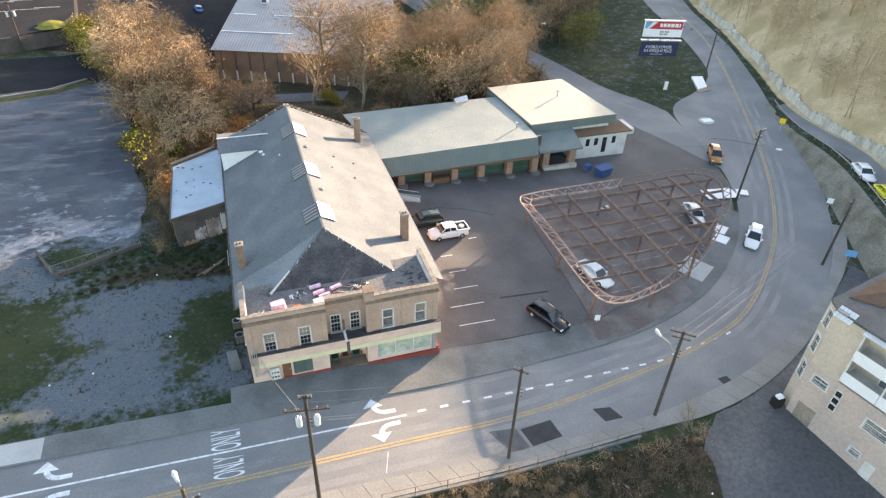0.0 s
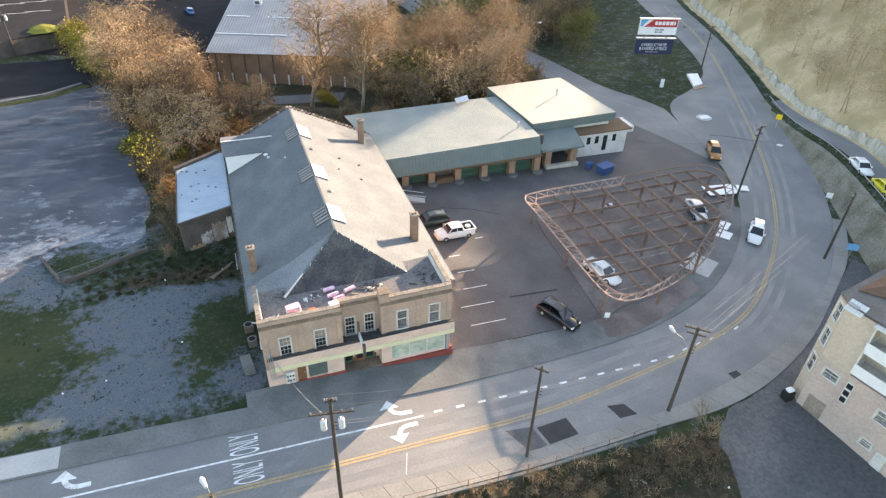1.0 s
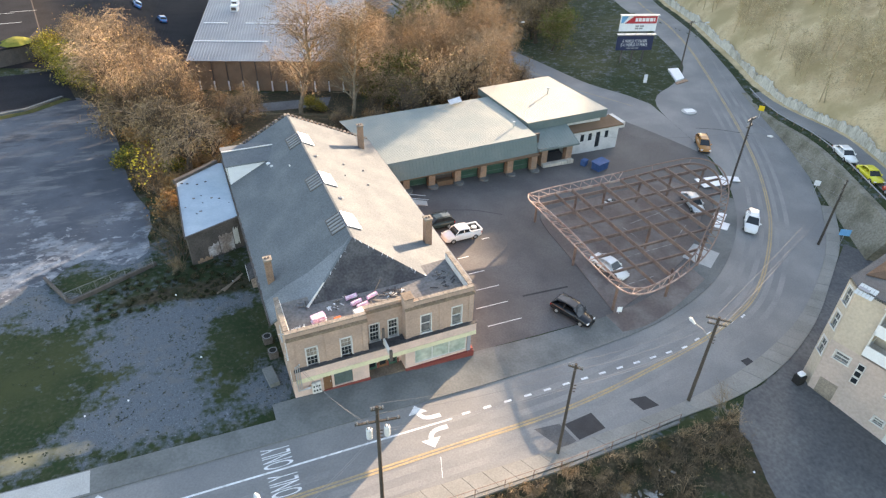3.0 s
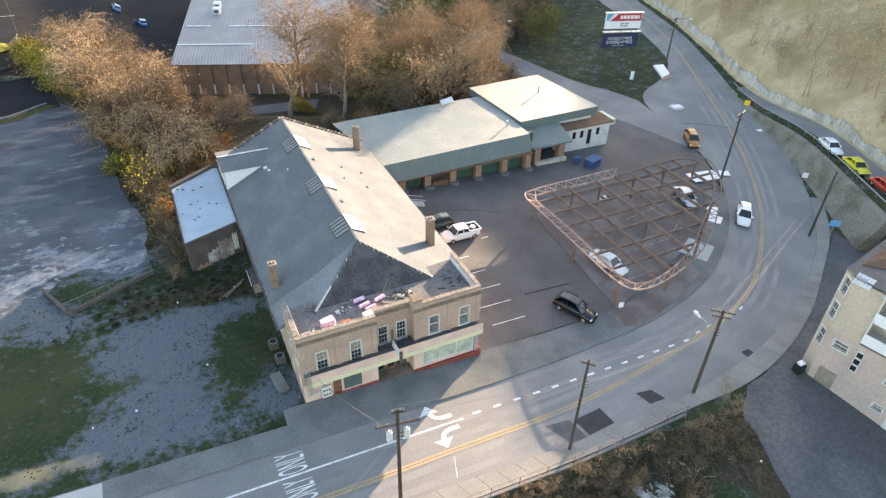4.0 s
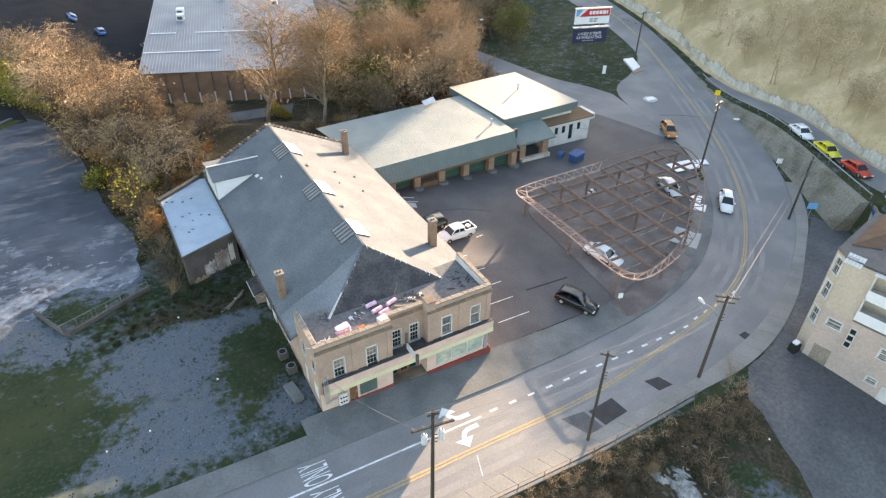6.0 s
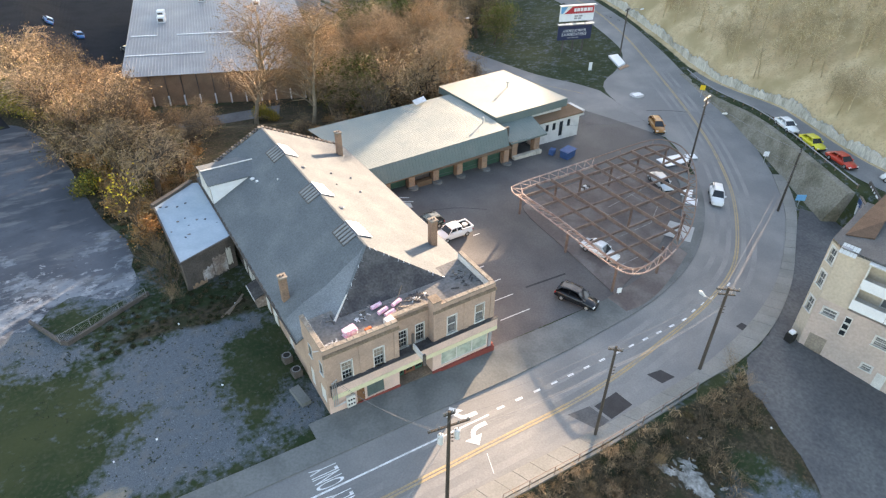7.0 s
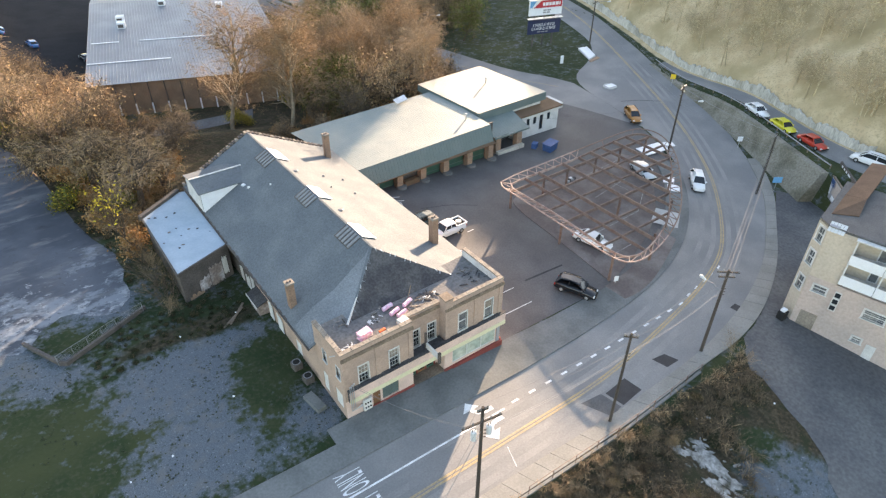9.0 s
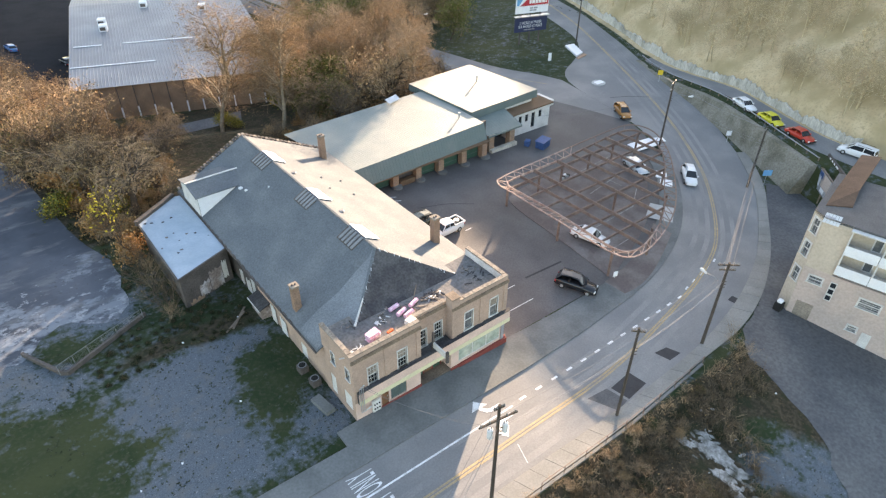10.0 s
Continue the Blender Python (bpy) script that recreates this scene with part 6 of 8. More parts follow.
# ---------------------------------------------------------------- poles and wires
def utility_pole(x, y, top, label, arm=None, arms=((0.5, 1.2),), transformers=0, lamp=None, r=0.16):
    base = ground_at(x, y)
    t = thing("utility_pole", label, "utility pole", group="utility poles along the street")
    bm = bmesh.new()
    tube(bm, (x, y, base - 0.3), (x, y, top), r, r * 0.7, 10)
    part("pole", bm, M["pole_wood"], t)
    d = Vector(arm or (0.95, 0.3, 0)).normalized()
    for drop, half in arms:
        z = top - drop
        bm = bmesh.new()
        a, b = Vector((x, y, z)) - d * half, Vector((x, y, z)) + d * half
        n = Vector((-d.y, d.x, 0)) * 0.06
        v = [bm.verts.new(p + q + Vector((0, 0, s))) for s in (-0.06, 0.06) for p, q in ((a, -n), (b, -n), (b, n), (a, n))]
        for f in ((0, 3, 2, 1), (4, 5, 6, 7), (0, 1, 5, 4), (1, 2, 6, 5), (2, 3, 7, 6), (3, 0, 4, 7)):
            bm.faces.new([v[i] for i in f])
        c = part("crossarm", bm, M["pole_wood"], t)
        for s in (-0.9, -0.45, 0.45, 0.9):
            p = Vector((x, y, z)) + d * half * s
            bm = bmesh.new()
            tube(bm, p + Vector((0, 0, 0.06)), p + Vector((0, 0, 0.26)), 0.07, 0.05, 8)
            part("insulator", bm, M["porcelain"], c)
    for k in range(3):
        bm = bmesh.new()
        tube(bm, (x + 0.1, y - 0.1, top - 2.2 - k * 0.35), (x + 0.26, y - 0.17, top - 2.2 - k * 0.35), 0.04, n=6)
        part("spool", bm, M["pole_wood"], t)
    for k in range(transformers):
        s = (-1, 1)[k]
        p = Vector((x, y, top - 2.85)) + d * 0.58 * s
        bm = bmesh.new()
        tube(bm, p, p + Vector((0, 0, 0.78)), 0.2, 0.2, 14)
        tube(bm, p + Vector((0, 0, 0.782)), p + Vector((0, 0, 0.86)), 0.2, 0.1, 14)
        c = part("transformer", bm, M["transformer"], t, "light grey transformer can")
        for q in (-0.1, 0.1):
            bm = bmesh.new()
            tube(bm, p + Vector((q, 0, 0.82)), p + Vector((q, 0, 1.05)), 0.045, 0.035, 8)
            part("bushing", bm, M["porcelain"], c)
    if lamp:
        z, e = lamp
        e = Vector(e)
        s = Vector((x, y, z))
        bm = bmesh.new()
        mid = s.lerp(e, 0.5) + Vector((0, 0, 0.35))
        tube(bm, s, mid, 0.04, n=6)
        tube(bm, mid, e, 0.035, n=6)
        c = part("lamp_arm", bm, M["grey_slat"], t)
        bm = bmesh.new()
        w = (e - s).normalized()
        tube(bm, e - w * 0.15, e + w * 0.4, 0.08, 0.17, 10)
        tube(bm, e + w * 0.4, e + w * 0.6, 0.17, 0.07, 10)
        part("lamp_head", bm, M["transformer"], c, "pale street lamp head")
    return (x, y, top)


P0 = utility_pole(-3.95, -15.6, 9.3, "weathered timber pole with a pale lamp beside the street", lamp=(9.0, (-4.2, -15.0, 9.35)), arms=((1.4, 0.8),))
PA = utility_pole(3.6, -12.6, 11.4, "timber utility pole with crossarm and grey transformers", arm=(0.985, -0.17, 0), arms=((1.4, 1.45), (0.25, 0.4)), transformers=2)
PB = utility_pole(18.8, -12.25, 8.9, "slender timber utility pole on the street edge", arm=(0.7, -0.7, 0), arms=((0.35, 0.55),), r=0.14)
PC = utility_pole(33.5, -11.35, 7.8, "dark timber utility pole with a street lamp arm", arm=(0.75, -0.65, 0), arms=((0.25, 1.0), (0.8, 0.75)), lamp=(5.0, (32.75, -9.8, 6.1)), r=0.17)
PD = utility_pole(65.6, 17.3, 8.6, "timber utility pole with wires and a street lamp", arms=((0.3, 1.1), (1.2, 0.8)), lamp=(6.3, (67.2, 15.3, 6.6)))
PE = utility_pole(67.4, 3.2, 6.2, "dark timber pole beside the grass strip", arms=((0.4, 0.6),))
PF = utility_pole(88.6, 55.4, 9.0, "tall timber pole by the road junction", arms=((0.3, 1.0),), lamp=(8.4, (91.0, 54.2, 8.8)))
PG = utility_pole(-35.2, 97.6, 9.5, "grey timber pole with transformers beside the far lot", arms=((0.5, 0.9),), transformers=2)
PH = utility_pole(58.5, 72.0, 8.0, "timber pole among the roadside trees", arms=((0.4, 0.9),), lamp=(7.0, (60.5, 71.0, 7.2)))


def wires():
    def span(a, b, sag, r=0.012, look_="wire"):
        cu = bpy.data.curves.new("wire", "CURVE")
        cu.dimensions, cu.bevel_depth, cu.bevel_resolution = "3D", r, 0
        s = cu.splines.new("POLY")
        n = 14
        s.points.add(n)
        for k in range(n + 1):
            u = k / n
            p = Vector(a).lerp(Vector(b), u) - Vector((0, 0, 4 * sag * u * (1 - u)))
            s.points[k].co = (*p, 1)
        cu.materials.append(M[look_])
        return tagged(new("wire", cu), "dark overhead cable between timber poles", "cable", "overhead cables")
    for (a, b) in ((P0, PA), (PA, PB), (PB, PC), (PC, PE), (PE, PD), (PD, PF), (PH, PF)):
        for off, drop in ((-0.4, 0.15), (0.4, 0.2), (0.0, 2.2), (0.1, 2.6)):
            # some spans take a paler material to look lit by the sun
            span((a[0] + off * 0.3, a[1] + off, a[2] - drop), (b[0] + off * 0.3, b[1] + off, b[2] - drop), 0.5, *((0.011, "cable") if a in (PE, PD) or drop > 1 and a in (P0, PA, PB) else (0.01, "wire")))
    span((PA[0], PA[1], PA[2] - 2.2), (0.5, -0.5, 4.3), 0.6)
    span((PA[0], PA[1], PA[2] - 2.4), (0.65, -0.5, 4.4), 0.7)
    span((PD[0], PD[1], PD[2] - 2.0), (48.3, 31.4, 2.9), 0.8)


wires()


# ---------------------------------------------------------------- signs
def text_bars(parent, place, u0, u1, z0, z1, material, rows=1, seed=0, name="lettering"):
    """Unreadable lettering as plain bars."""
    r = random.Random(seed)
    h = (z1 - z0) / rows
    for k in range(rows):
        u = u0
        while u < u1 - 0.2:
            w = min(r.uniform(0.35, 0.9), u1 - u)
            bm = bmesh.new()
            pbox(bm, place, u, u + w, -0.03, -0.004, z0 + k * h + h * 0.15, z0 + k * h + h * 0.85)
            part(name, bm, material, parent)
            u += w + 0.14


def line_of_text(parent, place, words_, u0, u1, z0, z1):
    """One printed line, fitted between u0 and u1."""
    cu = bpy.data.curves.new("line", "FONT")
    cu.body, cu.size = words_, 1.0
    tmp = new("line", cu)
    me = tmp.to_mesh()
    xs, ys = [v.co.x for v in me.vertices], [v.co.y for v in me.vertices]
    bm = bmesh.new()
    made = [bm.verts.new(place(u0 + (v.co.x - min(xs)) / (max(xs) - min(xs)) * (u1 - u0), -0.03, z0 + (v.co.y - min(ys)) / (max(ys) - min(ys)) * (z1 - z0))) for v in me.vertices]
    for p in me.polygons:
        bm.faces.new([made[i] for i in p.vertices])
    tmp.to_mesh_clear()
    bpy.data.objects.remove(tmp)
    bpy.data.curves.remove(cu)
    part("lettering", bm, M["sign_white"], parent, "line of white lettering")


def billboard():
    t = thing("billboard", "two-panel roadside billboard, white and red above, navy below", "billboard")
    a, b = Vector((79.0, 64.3, 0)), Vector((86.2, 62.1, 0))
    d = (b - a).normalized()
    n = Vector((-d.y, d.x, 0))

    def place(u, dd, z):
        p = a + d * u + n * dd
        return (p.x, p.y, z)
    L = (b - a).length
    bm = bmesh.new()
    pbox(bm, place, 0, L, 0, 0.25, 5.5, 8.5)
    up = part("upper_panel", bm, M["sign_white"], t, "white panel with a red headline strip")
    bm = bmesh.new()
    pbox(bm, place, 0, L, 0, 0.25, 1.7, 4.6)
    low = part("lower_panel", bm, M["navy_sign"], t, "dark navy panel with pale lettering")
    bm = bmesh.new()
    v = [bm.verts.new(place(u, -0.03, z)) for u, z in ((0.9, 7.0), (2.6, 8.4), (L - 0.1, 8.4), (L - 0.1, 7.0))]
    bm.faces.new(v)
    part("headline_field", bm, M["red_sign"], up)
    bm = bmesh.new()
    bm.faces.new([bm.verts.new(place(u, -0.03, z)) for u, z in ((0.15, 7.1), (0.15, 8.4), (1.6, 8.4), (0.6, 7.1))])
    part("corner_field", bm, M["blue_sign"], up)
    text_bars(up, lambda u, dd, z: place(u, dd - 0.03, z), 3.0, L - 0.5, 7.25, 8.2, M["sign_white"], 1, 3)
    text_bars(up, place, 3.2, 5.0, 5.8, 6.7, M["grey_print"], 2, 5)
    line_of_text(low, place, "A WORLD AT PRAYER", 1.1, L - 1.3, 3.25, 3.85)
    line_of_text(low, place, "IS A WORLD AT PEACE", 0.9, L - 1.1, 2.5, 3.1)
    text_bars(low, place, 2.2, L - 2.6, 2.0, 2.25, M["grey_print"], 1, 6)
    for z in (4.9, 8.62):
        bm = bmesh.new()
        pbox(bm, place, -0.2, L + 0.2, -0.5, 0.3, z, z + 0.1)
        part("catwalk", bm, M["flashing"], t)
    for u in (1.5, L / 2, L - 1.5):
        bm = bmesh.new()
        g = place(u, 0.5, 0)
        pbox(bm, place, u - 0.14, u + 0.14, 0.26, 0.52, ground_at(g[0], g[1]) - 0.3, 8.4)
        part("post", bm, M["dark_wall"], t)


billboard()


def small_sign(x, y, w, h, up, face, label, heading=0.0, post="steel"):
    z = ground_at(x, y)
    t = thing("sign", label, "sign", pose(x, y, z, 0, 0, heading))
    bm = bmesh.new()
    tube(bm, (0, 0.05, -0.2), (0, 0.05, up + h), 0.04, n=6)
    part("post", bm, M[post], t)
    part("face", bevelled(boxed(-w / 2, w / 2, -0.03, 0.005, up, up + h), 0.01), M[face], t)


small_sign(34.1, 0.4, 0.55, 0.7, 0.4, "sign_white", "small white notice board at the slab corner", -20)
small_sign(69.7, 2.0, 1.3, 0.9, 1.8, "blue_sign", "light blue roadside sign on a steel post", -35)
small_sign(78.2, 53.0, 0.7, 1.6, 0.1, "sign_white", "white upright board on the grass", -20)
small_sign(86.8, 33.0, 0.9, 0.9, 1.4, "yellow_sign", "yellow warning sign by the road", -50)
small_sign(77.0, 12.5, 0.8, 0.8, 1.2, "sign_white", "small white road sign by the kerb", -40)


def traffic_island():
    bm = bmesh.new()
    ring = [(77.2 + 1.35 * math.cos(a), 39.4 + 1.25 * math.sin(a)) for a in np.linspace(0, 2 * math.pi, 17)[:-1]]
    prism(bm, [(x, y, ground_at(x, y) + 0.2) for x, y in ring], 0.4)
    t = solid("traffic_island", bm, M["pale_concrete"], "small pale concrete island with a worn red top", "traffic island")
    bm = bmesh.new()
    sheet(bm, [(76.4, 39.0), (76.6, 40.2)], [(78.2, 38.8), (78.4, 40.0)], 3, 3, 0.215)
    part("top_paint", bm, M["sign_white"], t)


traffic_island()


def sign_slab():
    t = thing("entrance_sign", "low white monument sign on a paved base", "sign")
    bm = bmesh.new()
    prism(bm, [(x, y, ground_at(x, y) + 0.35) for x, y in ((86.4, 56.4), (88.4, 55.8), (86.2, 51.4), (83.8, 50.8))], 0.6)
    part("base", bm, M["sign_white"], t)
    bm = bmesh.new()
    prism(bm, [(x, y, ground_at(x, y) + 0.16) for x, y in ((83.4, 50.6), (86.4, 51.2), (86.2, 50.2), (83.2, 49.8))], 0.4)
    part("footing", bm, M["red_brick"], t)


sign_slab()


# ---------------------------------------------------------------- vehicles
def loft(bm, rings):
    rows = [[bm.verts.new(p) for p in r] for r in rings]
    for a, b in zip(rows[:-1], rows[1:]):
        for k in range(len(a) - 1):
            bm.faces.new((a[k], a[k + 1], b[k + 1], b[k]))
    bm.faces.new(rows[0][::-1])
    bm.faces.new(rows[-1])


def vehicle(x, y, heading, paint, label, kind="sedan", category="car", lift=0.03):
    """Heading: degrees of the nose from +x. Built nose towards +x."""
    z = ground_at(x, y) + lift
    c, s = math.cos(radians(heading)), math.sin(radians(heading))
    gx = (ground_at(x + c, y + s) - ground_at(x - c, y - s)) / 2
    gy = (ground_at(x - s, y + c) - ground_at(x + s, y - c)) / 2
    t = thing("pickup_truck" if kind == "pickup" else "car", label, category, pose(x, y, z, math.degrees(math.atan(gy)), -math.degrees(math.atan(gx)), heading), "parked and passing cars")
    suv, pick = kind in ("suv", "van"), kind == "pickup"
    L = {"sedan": 4.7, "suv": 4.6, "van": 4.9, "pickup": 4.8}[kind] / 2
    W = 0.88
    low, belt = 0.28, {"sedan": 0.86, "suv": 0.98, "van": 1.05, "pickup": 1.08}[kind]
    hood = belt - 0.08
    bm = bmesh.new()
    rings = []
    for px, w, zt in ((-L, 0.80, belt - 0.16), (-L + 0.12, 0.92, belt - 0.02), (-L + 0.7, 0.99, belt), (-0.3, 1.0, belt), (0.75, 1.0, belt), (0.95, 0.99, hood + 0.03), (L - 0.55, 0.96, hood - 0.08), (L - 0.15, 0.88, hood - 0.2), (L, 0.74, hood - 0.34)):
        w *= W
        rings.append([(px, -w * 0.92, low), (px, -w, low + 0.18), (px, -w, zt - 0.14), (px, -w * 0.9, zt), (px, 0, zt + 0.025), (px, w * 0.9, zt), (px, w, zt - 0.14), (px, w, low + 0.18), (px, w * 0.92, low)])
    loft(bm, rings)
    for f in bm.faces:
        f.smooth = True
    body = part("body", bm, M[paint], t)
    # cabin
    roof = {"sedan": 1.42, "suv": 1.62, "van": 1.78, "pickup": 1.66}[kind]
    prof = {"sedan": ((-1.75, belt - 0.02), (-1.05, roof - 0.05), (-0.1, roof), (0.35, roof - 0.04), (1.05, belt - 0.03)),
            "suv": ((-2.22, belt), (-1.72, roof - 0.1), (-0.7, roof), (0.2, roof - 0.06), (1.12, belt - 0.02)),
            "van": ((-2.35, belt), (-2.2, roof - 0.08), (-0.6, roof), (0.5, roof - 0.05), (1.45, belt - 0.04)),
            "pickup": ((-0.75, belt), (-0.62, roof - 0.06), (0.0, roof), (0.7, roof - 0.04), (1.25, belt))}[kind]
    bm = bmesh.new()
    loft(bm, [[(px, -W * 0.94 + (pz - belt) * 0.3, pz), (px, W * 0.94 - (pz - belt) * 0.3, pz), (px, W * 0.9 - (pz - belt) * 0.3, belt - 0.1), (px, -W * 0.9 + (pz - belt) * 0.3, belt - 0.1)] for px, pz in prof])
    part("glasshouse", bm, M["dark_glass"], t)
    (xa, za), (xb, zb), (xc, zc), (xd, zd), (xe, ze) = prof
    bm = bmesh.new()
    wr = W * 0.94 - (roof - belt) * 0.3
    loft(bm, [[(px, -w2, pz + 0.012), (px, -w2 * 0.8, pz + 0.045), (px, w2 * 0.8, pz + 0.045), (px, w2, pz + 0.012), (px, w2, pz - 0.05), (px, -w2, pz - 0.05)] for px, pz, w2 in ((xb - 0.12, zb - 0.02, wr + 0.02), (xc, zc, wr + 0.02), (xd + 0.08, zd - 0.02, wr + 0.02))])
    part("roof", bm, M[paint], t)
    for side in (-1, 1):
        for (pa, qa), (pb, qb) in (((xa, za), (xb, zb)), ((xe, ze), (xd, zd)), (((xb + xd) / 2, belt), ((xb + xd) / 2 + 0.02, roof - 0.05))):
            bm = bmesh.new()
            tube(bm, (pa, side * (W * 0.94 - (qa - belt) * 0.3), qa), (pb, side * (W * 0.94 - (qb - belt) * 0.3), qb), 0.05, 0.045, 5)
            part("pillar", bm, M[paint], t)
    for wx in (-L * 0.62, L * 0.62):
        for side in (-1, 1):
            bm = bmesh.new()
            tube(bm, (wx, side * (W - 0.2), 0.33), (wx, side * (W + 0.015), 0.33), 0.33, 0.33, 16)
            wh = part("wheel", bm, M["black"], t)
            bm = bmesh.new()
            tube(bm, (wx, side * (W + 0.0), 0.33), (wx, side * (W + 0.03), 0.33), 0.21, 0.17, 12)
            part("rim", bm, M["steel"], wh)
    for side in (-1, 1):
        part("headlight", bevelled(boxed(L - 0.22, L - 0.06, side * 0.62 - 0.17, side * 0.62 + 0.17, hood - 0.34, hood - 0.19), 0.02), M["lamp_lens"], t)
        part("tail_light", bevelled(boxed(-L - 0.02, -L + 0.12, side * 0.68 - 0.13, side * 0.68 + 0.13, belt - 0.36, belt - 0.16), 0.02), M["tail_lens"], t)
        part("mirror", bevelled(boxed(0.72, 0.88, side * (W + 0.1) - 0.1, side * (W + 0.1) + 0.1, belt, belt + 0.14), 0.02), M[paint], t)
    part("front_bumper", bevelled(boxed(L - 0.1, L + 0.06, -W * 0.72, W * 0.72, 0.3, 0.48), 0.03), M["black"] if paint != "car_white" else M[paint], t)
    part("rear_bumper", bevelled(boxed(-L - 0.06, -L + 0.1, -W * 0.78, W * 0.78, 0.3, 0.5), 0.03), M["steel"] if pick else M[paint], t)
    if pick:
        bm = bmesh.new()
        box(bm, -L + 0.12, -0.86, -W + 0.12, W - 0.12, belt + 0.03, belt + 0.045)
        part("bed_floor", bm, M["black"], t, "dark open load bed")
        bm = bmesh.new()
        for q in ((-L + 0.02, -0.8, -W + 0.0, -W + 0.11), (-L + 0.02, -0.8, W - 0.11, W), (-L, -L + 0.1, -W + 0.11, W - 0.11), (-0.88, -0.8, -W + 0.11, W - 0.11)):
            box(bm, *q, belt - 0.02, belt + 0.2)
        part("bed_side", bm, M[paint], t)
        bm = bmesh.new()
        tube(bm, (-1.6, 0.1, belt + 0.04), (-1.6, 0.1, belt + 0.25), 0.36, 0.34, 14)
        part("spare_tyre", bm, M["steel"], t)
    if suv:
        for side in (-1, 1):
            bm = bmesh.new()
            tube(bm, (-1.8, side * 0.6, roof + 0.09), (0.2, side * 0.6, roof + 0.09), 0.03, n=6)
            part("roof_rail", bm, M["black"], t)
    return t


vehicle(23.7, 18.0, 184, "car_white", "white extended-cab pickup truck parked in the yard", "pickup", "pickup truck")
vehicle(21.6, 21.0, 184, "car_green", "dark green sport utility car parked by the hall", "suv")
vehicle(29.1, 1.8, -63, "car_black", "black sport utility car waiting at the yard exit", "suv")
vehicle(37.5, 7.1, -72, "car_white", "white sedan parked under the canopy frame", "sedan", lift=0.11)
vehicle(57.0, 15.3, -106, "car_silver", "pale silver sedan parked under the canopy frame", "sedan", lift=0.11)
vehicle(61.6, 9.2, -137, "car_white", "white sport utility car driving down the curved street", "suv")
vehicle(70.3, 28.3, -120, "car_orange", "orange brown sport utility car on the street", "suv")
vehicle(83.8, 14.6, -115, "car_white", "white sedan parked on the upper street", "sedan")
vehicle(81.6, 8.8, -113, "car_yellow", "yellow sports car parked on the upper street", "sedan")
vehicle(79.8, 3.2, -108, "car_red", "red sedan parked on the upper street", "sedan")
vehicle(80.6, -4.6, 92, "car_white", "white van parked on the upper street", "van")
vehicle(4.0, 131.0, 100, "car_black", "dark car in the far lot by the warehouse", "sedan")
vehicle(-4.5, 147.0, 100, "car_blue", "bright blue car in the far lot", "sedan")
vehicle(-10.0, 154.0, 95, "car_blue", "blue car in the far lot", "sedan")


